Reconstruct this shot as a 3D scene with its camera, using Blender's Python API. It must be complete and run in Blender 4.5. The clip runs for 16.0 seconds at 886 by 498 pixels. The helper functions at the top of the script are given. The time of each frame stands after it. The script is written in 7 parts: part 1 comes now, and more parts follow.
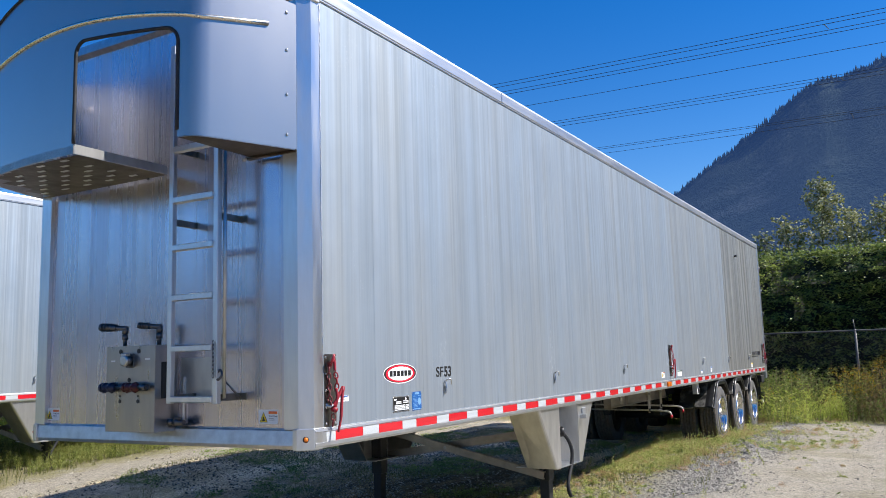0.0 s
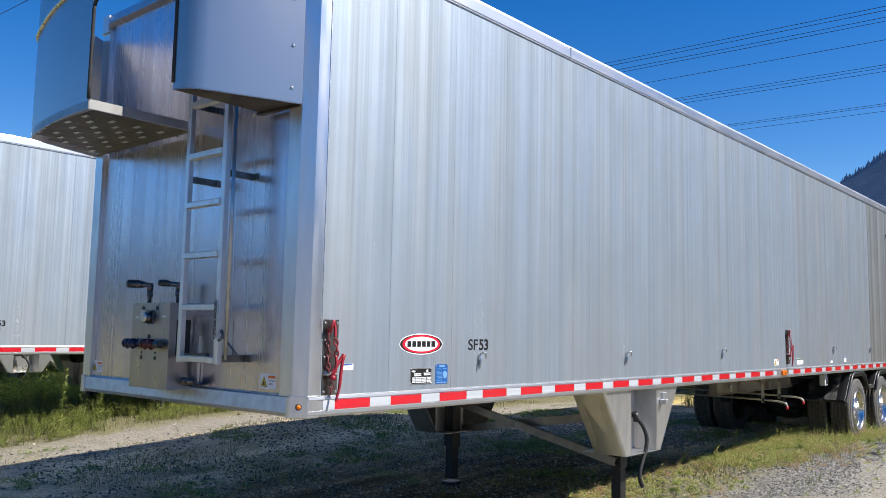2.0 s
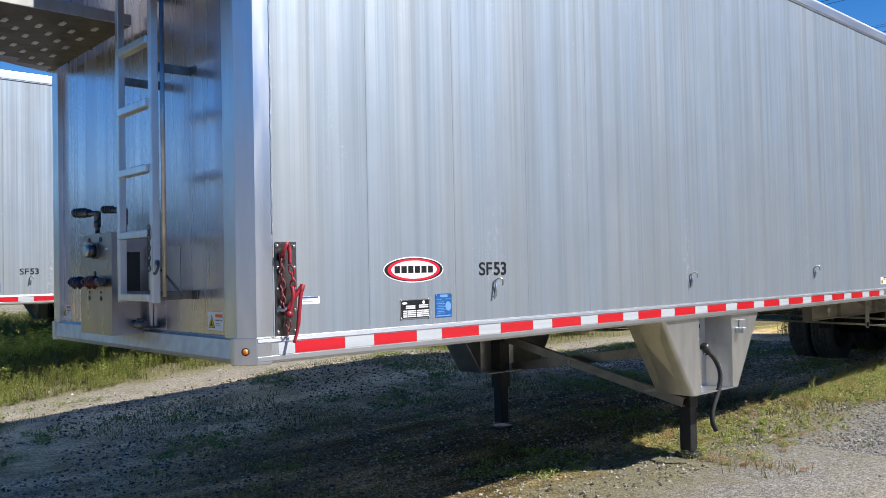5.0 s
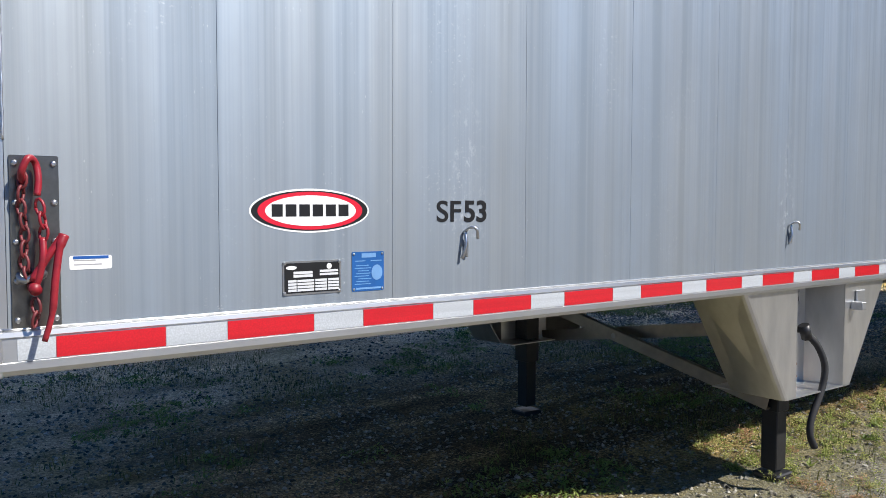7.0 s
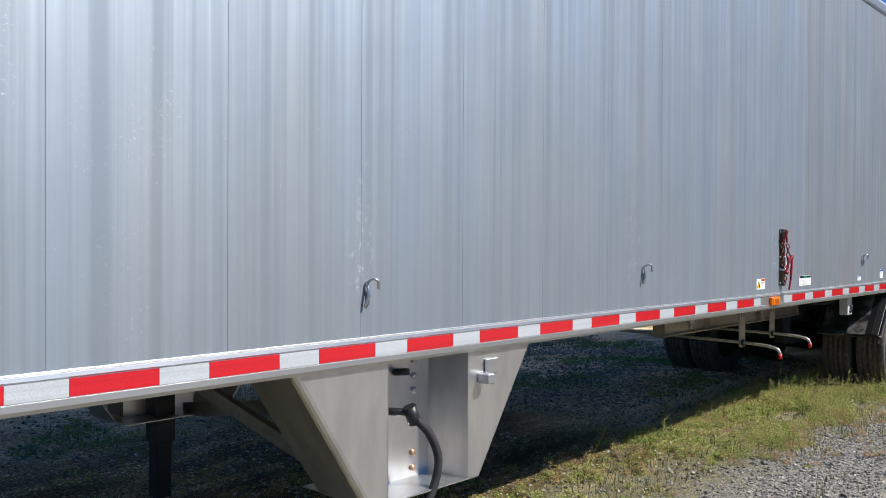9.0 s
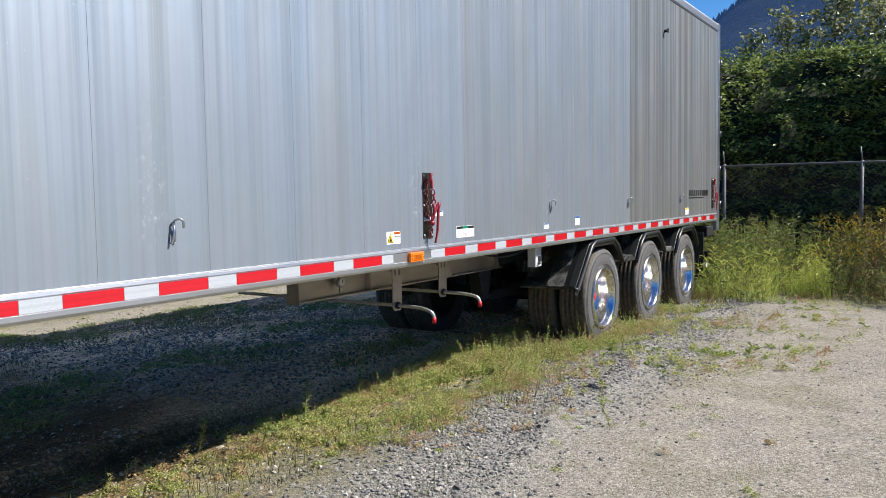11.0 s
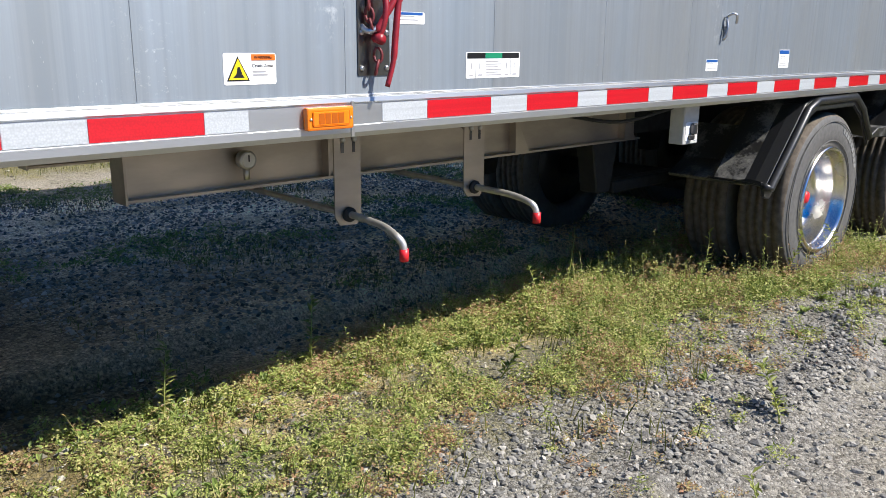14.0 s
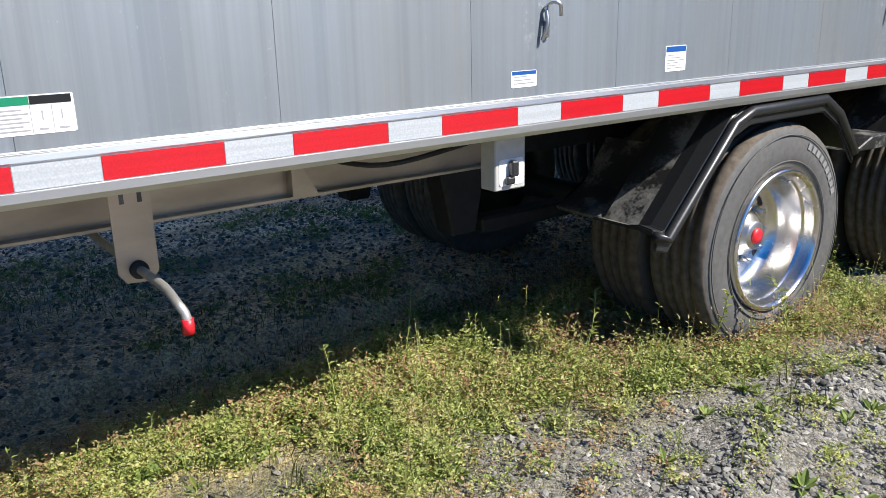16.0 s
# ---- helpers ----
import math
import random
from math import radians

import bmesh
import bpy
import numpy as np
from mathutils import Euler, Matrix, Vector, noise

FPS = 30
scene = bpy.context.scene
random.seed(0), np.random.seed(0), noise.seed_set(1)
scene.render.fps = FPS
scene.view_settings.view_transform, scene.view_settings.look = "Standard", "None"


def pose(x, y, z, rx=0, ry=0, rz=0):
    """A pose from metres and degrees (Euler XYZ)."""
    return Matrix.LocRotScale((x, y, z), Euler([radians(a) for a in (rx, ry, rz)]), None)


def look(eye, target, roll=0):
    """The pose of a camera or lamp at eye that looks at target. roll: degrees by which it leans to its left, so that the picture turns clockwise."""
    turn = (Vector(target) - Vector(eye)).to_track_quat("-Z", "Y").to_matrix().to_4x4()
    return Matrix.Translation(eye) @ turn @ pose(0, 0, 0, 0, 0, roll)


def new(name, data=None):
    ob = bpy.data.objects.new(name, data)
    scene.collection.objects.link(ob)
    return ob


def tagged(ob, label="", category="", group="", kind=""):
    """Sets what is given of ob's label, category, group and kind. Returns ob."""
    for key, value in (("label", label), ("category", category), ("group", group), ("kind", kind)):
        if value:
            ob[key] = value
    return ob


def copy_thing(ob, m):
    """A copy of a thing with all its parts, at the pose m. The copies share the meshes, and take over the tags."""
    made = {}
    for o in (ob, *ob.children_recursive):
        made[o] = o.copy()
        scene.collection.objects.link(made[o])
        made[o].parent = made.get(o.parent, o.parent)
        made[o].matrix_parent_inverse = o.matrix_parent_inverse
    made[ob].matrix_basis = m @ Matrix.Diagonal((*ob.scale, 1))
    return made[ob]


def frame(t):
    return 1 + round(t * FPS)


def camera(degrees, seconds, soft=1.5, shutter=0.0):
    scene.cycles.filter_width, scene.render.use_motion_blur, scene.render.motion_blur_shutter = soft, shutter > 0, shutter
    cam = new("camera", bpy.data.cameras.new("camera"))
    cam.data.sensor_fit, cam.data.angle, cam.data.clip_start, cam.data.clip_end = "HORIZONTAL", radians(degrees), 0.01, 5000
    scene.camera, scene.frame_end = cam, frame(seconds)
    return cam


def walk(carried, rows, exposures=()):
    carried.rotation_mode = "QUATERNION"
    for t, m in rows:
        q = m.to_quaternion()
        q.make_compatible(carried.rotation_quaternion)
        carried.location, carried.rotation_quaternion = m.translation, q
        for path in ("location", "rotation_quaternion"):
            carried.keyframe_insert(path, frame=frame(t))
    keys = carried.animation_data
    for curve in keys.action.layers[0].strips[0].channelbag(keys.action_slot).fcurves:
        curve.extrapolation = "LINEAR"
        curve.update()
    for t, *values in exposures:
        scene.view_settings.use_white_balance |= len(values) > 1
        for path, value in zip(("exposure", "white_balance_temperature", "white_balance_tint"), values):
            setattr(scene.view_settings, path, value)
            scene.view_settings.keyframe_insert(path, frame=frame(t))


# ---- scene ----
cam = camera(56.6, 16.0, 0.62)
PATH = [
    (0, (3.109, -3.611, 1.667), (2.120, -1.893, 1.931), -1.7),
    (0.5, (3.196, -3.52, 1.673), (2.212, -1.799, 1.935), -1.7),
    (1, (3.38, -3.314, 1.664), (2.315, -1.638, 1.911), -0.8),
    (1.5, (3.499, -3.066, 1.655), (2.321, -1.466, 1.886), 0.3),
    (2, (3.593, -2.793, 1.657), (2.289, -1.290, 1.857), 1.1),
    (2.5, (3.699, -2.564, 1.658), (2.260, -1.181, 1.794), 1.2),
    (3, (3.69, -2.494, 1.641), (2.191, -1.175, 1.748), 1),
    (3.5, (3.71, -2.436, 1.641), (2.153, -1.182, 1.717), 1.2),
    (4, (3.645, -2.316, 1.586), (2.055, -1.103, 1.646), 1.1),
    (4.5, (3.44, -2.04, 1.589), (1.905, -0.758, 1.626), 0.2),
    (5, (3.26, -1.643, 1.572), (1.790, -0.288, 1.622), -1.2),
    (5.2, (3.167, -1.48, 1.55), (1.704, -0.116, 1.589), -1.5),
    (7.3, (2.225, 0.19, 1.592), (0.601, 1.350, 1.468), 0.5),
    (7.5, (2.24, 0.356, 1.586), (0.590, 1.481, 1.474), 0.6),
    (8, (2.224, 0.803, 1.629), (0.604, 1.972, 1.532), 1.3),
    (8.5, (2.218, 1.248, 1.667), (0.775, 2.632, 1.602), 1),
    (9, (2.436, 1.71, 1.664), (1.065, 3.166, 1.644), 0.3),
    (9.5, (2.595, 2.188, 1.642), (1.396, 3.789, 1.606), -0.4),
    (10, (2.818, 2.641, 1.7), (1.761, 4.338, 1.645), -0.6),
    (10.2, (2.924, 2.79, 1.689), (1.893, 4.502, 1.629), -0.7),
    (12.3, (2.721, 4.999, 1.56), (1.569, 6.608, 1.266), -1),
    (12.5, (2.64, 5.218, 1.562), (1.462, 6.805, 1.256), -1),
    (13, (2.385, 5.686, 1.483), (1.184, 7.251, 1.146), -1),
    (13.5, (2.134, 6.155, 1.465), (0.850, 7.633, 1.061), -0.3),
    (14, (1.875, 6.596, 1.431), (0.466, 7.928, 0.941), 0.5),
    (14.5, (1.673, 7.01, 1.449), (0.228, 8.276, 0.895), 1.3),
    (15, (1.706, 7.443, 1.489), (0.185, 8.598, 0.897), 0.8),
    (15.5, (1.701, 7.825, 1.517), (0.097, 8.848, 0.902), -0.6),
    (16, (1.878, 8.315, 1.553), (0.319, 9.432, 0.986), -1.4),
]
walk(cam, [(t, look(eye, target, roll)) for t, eye, target, roll in PATH], [(0, 0.86), (0.5, 0.85), (1.5, 0.76), (3.5, 0.76), (5.2, 0.66), (7.5, 0.50), (9, 0.50), (10.2, 0.68), (12.5, 0.78), (16, 0.80)])
# ---- light ----
SUN_TO = Vector((0.86, 0.46, 1.0)).normalized()
sun = new("sun", bpy.data.lights.new("sun", "SUN"))
sun.data.energy, sun.data.angle, sun.data.color = 5.0, radians(0.53), (1.0, 0.955, 0.885)
sun.matrix_world = Matrix.Translation((20, 10, 30)) @ SUN_TO.to_track_quat("Z", "Y").to_matrix().to_4x4()
world = bpy.data.worlds.new("sky")
scene.world = world
world.use_nodes = True
sky = world.node_tree.nodes.new("ShaderNodeTexSky")
sky.sky_type, sky.sun_disc = "NISHITA", False
sky.sun_elevation, sky.sun_rotation = math.asin(SUN_TO.z), math.atan2(SUN_TO.x, SUN_TO.y)
sky.altitude, sky.air_density, sky.dust_density, sky.ozone_density = 600.0, 1.0, 0.0, 2.0
back = world.node_tree.nodes["Background"]
back.inputs["Strength"].default_value = 0.086
deep = world.node_tree.nodes.new("ShaderNodeHueSaturation")
deep.inputs["Saturation"].default_value = 1.46
deep.inputs["Hue"].default_value = 0.512
world.node_tree.links.new(sky.outputs["Color"], deep.inputs["Color"])
world.node_tree.links.new(deep.outputs["Color"], back.inputs["Color"])


# ---- materials ----
class Mat:
    """A node material with short helpers."""

    def __init__(self, name, color=(0.5, 0.5, 0.5), rough=0.5, metal=0.0, spec=0.5):
        self.m = bpy.data.materials.new(name)
        self.m.use_nodes = True
        self.t = self.m.node_tree
        self.p = self.t.nodes["Principled BSDF"]
        self.set("Base Color", (*color, 1))
        self.set("Roughness", rough)
        self.set("Metallic", metal)
        self.set("Specular IOR Level", spec)

    def set(self, key, value):
        self.p.inputs[key].default_value = value

    def node(self, kind, **values):
        n = self.t.nodes.new(kind)
        for key, value in values.items():
            n.inputs[key.replace("_", " ")].default_value = value
        return n

    def link(self, a, b):
        self.t.links.new(a, b)

    def place(self, scale=(1, 1, 1), random_shift=False):
        g = self.t.nodes.new("ShaderNodeNewGeometry")
        mp = self.t.nodes.new("ShaderNodeMapping")
        mp.inputs["Scale"].default_value = scale
        self.link(g.outputs["Position"], mp.inputs["Vector"])
        if random_shift:
            oi = self.t.nodes.new("ShaderNodeObjectInfo")
            mul = self.t.nodes.new("ShaderNodeMath")
            mul.operation = "MULTIPLY"
            mul.inputs[1].default_value = 37.0
            self.link(oi.outputs["Random"], mul.inputs[0])
            self.link(mul.outputs[0], mp.inputs["Location"])
        return mp.outputs[0]

    def noise(self, vec, scale, detail=4.0, rough=0.55):
        n = self.node("ShaderNodeTexNoise", Scale=scale, Detail=detail, Roughness=rough)
        self.link(vec, n.inputs["Vector"])
        return n.outputs["Fac"]

    def ramp(self, fac, stops):
        r = self.t.nodes.new("ShaderNodeValToRGB")
        e = r.color_ramp.elements
        while len(e) < len(stops):
            e.new(0.5)
        for el, (pos, col) in zip(e, stops):
            el.position, el.color = pos, (*col, 1) if len(col) == 3 else col
        self.link(fac, r.inputs["Fac"])
        return r.outputs["Color"]

    def value(self, fac, lo, hi, a=0.3, b=0.7):
        r = self.node("ShaderNodeMapRange")
        for k, v in (("From Min", a), ("From Max", b), ("To Min", lo), ("To Max", hi)):
            r.inputs[k].default_value = v
        self.link(fac, r.inputs["Value"])
        return r.outputs["Result"]

    def mix(self, fac, a, b, blend="MIX"):
        m = self.t.nodes.new("ShaderNodeMix")
        m.data_type, m.blend_type = "RGBA", blend
        if hasattr(fac, "links"):
            self.link(fac, m.inputs["Factor"])
        else:
            m.inputs["Factor"].default_value = fac
        for v, sock in ((a, m.inputs[6]), (b, m.inputs[7])):
            if hasattr(v, "links"):
                self.link(v, sock)
            else:
                sock.default_value = (*v, 1)
        return m.outputs[2]

    def math(self, op, a, b):
        m = self.t.nodes.new("ShaderNodeMath")
        m.operation = op
        for v, sock in ((a, m.inputs[0]), (b, m.inputs[1])):
            if hasattr(v, "links"):
                self.link(v, sock)
            else:
                sock.default_value = v
        return m.outputs[0]

    def color(self, sock):
        self.link(sock, self.p.inputs["Base Color"])

    def rough(self, sock):
        self.link(sock, self.p.inputs["Roughness"])

    def bump(self, height, strength=0.2, distance=0.01):
        b = self.node("ShaderNodeBump", Strength=strength, Distance=distance)
        self.link(height, b.inputs["Height"])
        self.link(b.outputs["Normal"], self.p.inputs["Normal"])


def streaked(name, dark, light, rough_lo, rough_hi, bump=0.05, sharp=0.09, metal=0.84):
    """Mill-finish aluminium sheet with upright drawing lines and water streaks."""
    m = Mat(name, metal=metal)
    wide = m.noise(m.place((1.0, 1.0, 0.004)), 7.0, 2.0)
    mid = m.noise(m.place((1.0, 1.0, 0.010)), 26.0, 2.0, 0.6)
    fine = m.noise(m.place((1.0, 1.0, 0.006)), 130.0, 2.0, 0.6)
    s = m.math("ADD", m.math("MULTIPLY", wide, 0.48), m.math("ADD", m.math("MULTIPLY", mid, 0.40), m.math("MULTIPLY", fine, 0.12)))
    base = m.ramp(s, [(0.5 - sharp, dark), (0.5, tuple((a + b) / 2 for a, b in zip(dark, light))), (0.5 + sharp, light)])
    hue = m.noise(m.place((1.0, 1.0, 0.12)), 3.3, 4.0, 0.6)
    base = m.mix(1.0, base, m.ramp(hue, [(0.36, (0.96, 1.0, 1.04)), (0.52, (1.0, 1.0, 1.0)), (0.66, (1.04, 1.0, 0.95))]), "MULTIPLY")
    cloud = m.noise(m.place((1, 1, 0.55)), 2.2, 5.0, 0.65)
    base = m.mix(m.value(cloud, 0.0, 0.28, 0.40, 0.66), base, tuple(c * 0.82 for c in dark))
    height = m.t.nodes.new("ShaderNodeSeparateXYZ")
    m.link(m.place(), height.inputs[0])
    reach = m.math("ADD", m.math("MULTIPLY", mid, 1.6), m.math("MULTIPLY", wide, 1.2))
    # lower part warmed: grime film plus ground reflection put into the colour
    grime_reflect = m.value(m.math("SUBTRACT", m.math("ADD", reach, 0.75), height.outputs["Z"]), 0.0, 0.34, -0.45, 0.75)
    base = m.mix(grime_reflect, base, tuple(c * k for c, k in zip(dark, (1.34, 1.20, 1.06))))
    speck = m.noise(m.place((1, 1, 0.35)), 170.0, 2.0)
    rub = m.noise(m.place((1, 1, 0.6)), 7.0, 6.0, 0.7)
    dirt = m.math("MULTIPLY", m.value(speck, 0.0, 0.4, 0.68, 0.76), m.value(rub, 0.0, 1.0, 0.48, 0.62))
    scuff = m.math("MULTIPLY", m.value(m.noise(m.place((1, 1, 1.4)), 46.0, 5.0, 0.8), 0.0, 0.5, 0.58, 0.70), m.value(m.noise(m.place((1, 1, 0.5)), 2.6, 3.0), 0.0, 1.0, 0.58, 0.66))
    xyz = m.t.nodes.new("ShaderNodeSeparateXYZ")
    m.link(m.place(), xyz.inputs[0])
    step = m.math("PINGPONG", m.math("SUBTRACT", xyz.outputs["Y"], 1.77), 1.03)
    near = m.math("MULTIPLY", m.value(step, 1.0, 0.0, 0.01, 0.10), m.math("MULTIPLY", m.value(xyz.outputs["Z"], 0.0, 1.0, 1.38, 1.52), m.value(xyz.outputs["Z"], 1.0, 0.0, 1.62, 2.05)))
    chalk = m.math("MULTIPLY", near, m.value(m.noise(m.place((1, 1, 0.7)), 30.0, 5.0, 0.75), 0.0, 0.55, 0.54, 0.70))
    m.color(m.mix(m.math("MAXIMUM", m.math("MAXIMUM", dirt, scuff), chalk), base, (0.88, 0.89, 0.90)))
    m.rough(m.value(s, rough_hi, rough_lo, 0.5 - sharp, 0.5 + sharp))
    m.bump(m.math("ADD", fine, mid), bump, 0.003)
    return m.m


def plain_metal(name, color, rough, lo=0.85, grain=(1, 1, 1), scale=14.0, bump=0.05, metal=1.0, vary=1.0):
    m = Mat(name, metal=metal)
    n = m.noise(m.place(grain), scale, 5.0)
    m.color(m.ramp(n, [(0.3, tuple(c * lo for c in color)), (0.7, color)]))
    m.rough(m.value(n, rough + 0.07 * vary, rough - 0.05 * vary))
    m.bump(n, bump, 0.002)
    return m.m


def coated(name, color, rough=0.45, lo=0.8, scale=20.0, spec=0.5, bump=0.08):
    m = Mat(name, rough=rough, spec=spec)
    n = m.noise(m.place(), scale, 5.0)
    m.color(m.ramp(n, [(0.3, tuple(c * lo for c in color)), (0.7, color)]))
    m.rough(m.value(n, min(1, rough + 0.08), rough - 0.06))
    m.bump(n, bump, 0.003)
    return m.m


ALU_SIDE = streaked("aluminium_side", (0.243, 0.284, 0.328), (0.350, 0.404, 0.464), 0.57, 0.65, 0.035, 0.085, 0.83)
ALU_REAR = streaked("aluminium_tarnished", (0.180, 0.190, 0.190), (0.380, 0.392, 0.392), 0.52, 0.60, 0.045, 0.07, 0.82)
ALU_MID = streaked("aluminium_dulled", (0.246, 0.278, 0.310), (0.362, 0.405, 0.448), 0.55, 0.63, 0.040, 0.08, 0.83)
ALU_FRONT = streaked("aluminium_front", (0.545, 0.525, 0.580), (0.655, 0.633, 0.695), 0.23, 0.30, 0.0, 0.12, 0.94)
ALU_CABINET = plain_metal("brushed_aluminium", (0.44, 0.425, 0.42), 0.30, 0.86, (1, 1, 0.2), 12, 0.02, 0.95)
# dark brown base puts the underside's shade and ground reflection into the colour
ALU_DECK = plain_metal("shaded_underside_metal", (0.115, 0.088, 0.068), 0.42, 0.70, (1, 1, 1), 9)
ALU_RAIL = plain_metal("aluminium_rail", (0.70, 0.71, 0.72), 0.42, 0.80, (1, 0.1, 1), 18)
ALU_POST = plain_metal("aluminium_post", (0.76, 0.77, 0.78), 0.34, 0.85, (1, 1, 0.15), 16)
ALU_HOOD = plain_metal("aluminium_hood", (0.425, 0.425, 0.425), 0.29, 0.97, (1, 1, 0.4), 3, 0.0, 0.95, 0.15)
ALU_BRACKET = plain_metal("aluminium_bracket", (0.70, 0.70, 0.69), 0.33, 0.76, (1, 1, 0.3), 9, 0.05, 0.9)
# brownish aluminium of the frame rails, braces and handle brackets
ALU_FRAME = plain_metal("brownish_aluminium", (0.52, 0.465, 0.395), 0.38, 0.70, (1, 0.3, 1), 8, 0.05, 0.92)
ALU_TRIM = plain_metal("aluminium_trim", (0.78, 0.72, 0.62), 0.25)
STEEL = plain_metal("zinc_steel", (0.60, 0.60, 0.60), 0.35, 0.7)
CHROME = plain_metal("polished_aluminium", (0.72, 0.70, 0.675), 0.24, 0.92, (1, 1, 1), 5, 0.01)
BRASS = plain_metal("rusty_bolt", (0.55, 0.36, 0.24), 0.5, 0.6)
DARK_STEEL = plain_metal("dark_steel", (0.16, 0.16, 0.17), 0.4, 0.6)
BLACK_PAINT = coated("black_paint", (0.018, 0.018, 0.019), 0.45)
BLACK_FRAME = coated("black_chassis_paint", (0.010, 0.010, 0.011), 0.7, 0.6)
RUBBER = coated("rubber", (0.022, 0.022, 0.023), 0.75, 0.7)
TYRE_SIDE = coated("tyre_rubber", (0.115, 0.112, 0.108), 0.62, 0.72, 30)
TYRE_TREAD = coated("dusty_tread", (0.15, 0.122, 0.092), 0.9, 0.5, 26)
ROD = plain_metal("dull_zinc", (0.62, 0.60, 0.57), 0.48, 0.75, (1, 1, 1), 30, 0.05, 0.75)
TYRE_PRINT = coated("faded_print", (0.26, 0.26, 0.255), 0.6, 0.7)
FENDER = coated("black_polyethylene", (0.020, 0.021, 0.023), 0.36, 0.8, 40)
RED_PAINT = coated("red_paint", (0.34, 0.018, 0.030), 0.40, 0.6, 40)
RED_WORN = coated("worn_red_paint", (0.20, 0.030, 0.034), 0.5, 0.45, 60)
RED_CAP = coated("red_plastic", (0.75, 0.02, 0.03), 0.4)
WHITE_DECAL = coated("white_vinyl", (0.80, 0.80, 0.80), 0.4, 0.95)
BLACK_DECAL = coated("black_vinyl", (0.012, 0.012, 0.013), 0.35, 0.9)
RED_DECAL = coated("red_vinyl", (0.62, 0.012, 0.035), 0.35, 0.92)
BLUE_DECAL = coated("blue_plate", (0.014, 0.10, 0.32), 0.35, 0.85)
DEEP_BLUE = coated("blue_vinyl", (0.015, 0.09, 0.33), 0.4, 0.9)
YELLOW_DECAL = coated("yellow_vinyl", (0.85, 0.60, 0.015), 0.4, 0.92)
ORANGE_DECAL = coated("orange_vinyl", (0.80, 0.16, 0.015), 0.4, 0.92)
GREEN_DECAL = coated("green_vinyl", (0.01, 0.22, 0.11), 0.4, 0.92)
GREY_DECAL = coated("grey_print", (0.35, 0.35, 0.36), 0.5, 0.9)
BLUE_PLASTIC = coated("blue_plastic", (0.008, 0.014, 0.050), 0.4)
RED_DARK = coated("dark_red_plastic", (0.075, 0.008, 0.010), 0.4)
GREY_BOX = coated("grey_plastic", (0.50, 0.50, 0.48), 0.5)


def tape_material(name, color, cell):
    m = Mat(name, rough=0.28, spec=0.6)
    v = m.node("ShaderNodeTexVoronoi", Scale=cell)
    m.link(m.place(), v.inputs["Vector"])
    cells = m.ramp(v.outputs["Distance"], [(0.1, color), (0.75, tuple(c * 0.8 for c in color))])
    # faint lengthwise ribs of the rail below show through
    ribs = m.noise(m.place((0.01, 0.012, 1.0)), 70.0, 2.0)
    m.color(m.mix(m.value(ribs, 0.0, 0.35, 0.45, 0.6), cells, tuple(c * 0.62 for c in color)))
    m.set("Coat Weight", 0.4)
    return m.m


TAPE_RED = tape_material("red_reflective_tape", (0.60, 0.008, 0.020), 190.0)
TAPE_WHITE = tape_material("white_reflective_tape", (0.52, 0.55, 0.58), 190.0)
AMBER = Mat("amber_lens", (0.86, 0.20, 0.006), 0.18)
AMBER.set("Coat Weight", 0.6)
AMBER = AMBER.m


# ---- mesh helpers ----
def part(name, bm, material, parent=None, label="", smooth=False):
    """Links a bmesh as one mesh object under its thing or part."""
    me = bpy.data.meshes.new(name)
    bm.normal_update()
    bm.to_mesh(me)
    bm.free()
    for m in (material if isinstance(material, (list, tuple)) else [material]):
        me.materials.append(m)
    if smooth:
        for p in me.polygons:
            p.use_smooth = True
    ob = new(name, me)
    ob.parent = parent
    if label:
        tagged(ob, label)
    return ob


def thing(name, at=(0, 0, 0), label="", category="", group="", kind=""):
    ob = new(name)
    ob.empty_display_size = 0.2
    ob.location = at
    return tagged(ob, label, category, group, kind)


def add_box(bm, lo, hi, bevel=0.0, mat=0, seg=1):
    lo, hi = Vector(lo), Vector(hi)
    r = bmesh.ops.create_cube(bm, size=1.0)
    vs = r["verts"]
    for v in vs:
        v.co = Vector(((v.co[i] + 0.5) * (hi[i] - lo[i]) + lo[i] for i in range(3)))
    faces = {f for v in vs for f in v.link_faces}
    for f in faces:
        f.material_index = mat
    if bevel > 0:
        edges = list({e for v in vs for e in v.link_edges})
        bmesh.ops.bevel(bm, geom=edges, offset=bevel, segments=seg, affect="EDGES", profile=0.5)
    return bm


def box(lo, hi, bevel=0.0, seg=1):
    return add_box(bmesh.new(), lo, hi, bevel, 0, seg)


def add_prism(bm, outline, axis, a, b, mat=0):
    """Extrudes a closed outline of (u, v) along an axis ('x': u=y v=z, 'y': u=x v=z, 'z': u=x v=y) from a to b."""
    def at(u, v, w):
        return {"x": (w, u, v), "y": (u, w, v), "z": (u, v, w)}[axis]
    one = [bm.verts.new(at(u, v, a)) for u, v in outline]
    two = [bm.verts.new(at(u, v, b)) for u, v in outline]
    n = len(outline)
    fs = [bm.faces.new((one[i], one[(i + 1) % n], two[(i + 1) % n], two[i])) for i in range(n)]
    fs += [bm.faces.new(list(reversed(one))), bm.faces.new(two)]
    for f in fs:
        f.material_index = mat
    bmesh.ops.recalc_face_normals(bm, faces=fs)
    return fs


def prism(outline, axis, a, b, bevel=0.0):
    bm = bmesh.new()
    add_prism(bm, outline, axis, a, b)
    if bevel:
        bmesh.ops.bevel(bm, geom=list(bm.edges), offset=bevel, segments=1, affect="EDGES")
    return bm


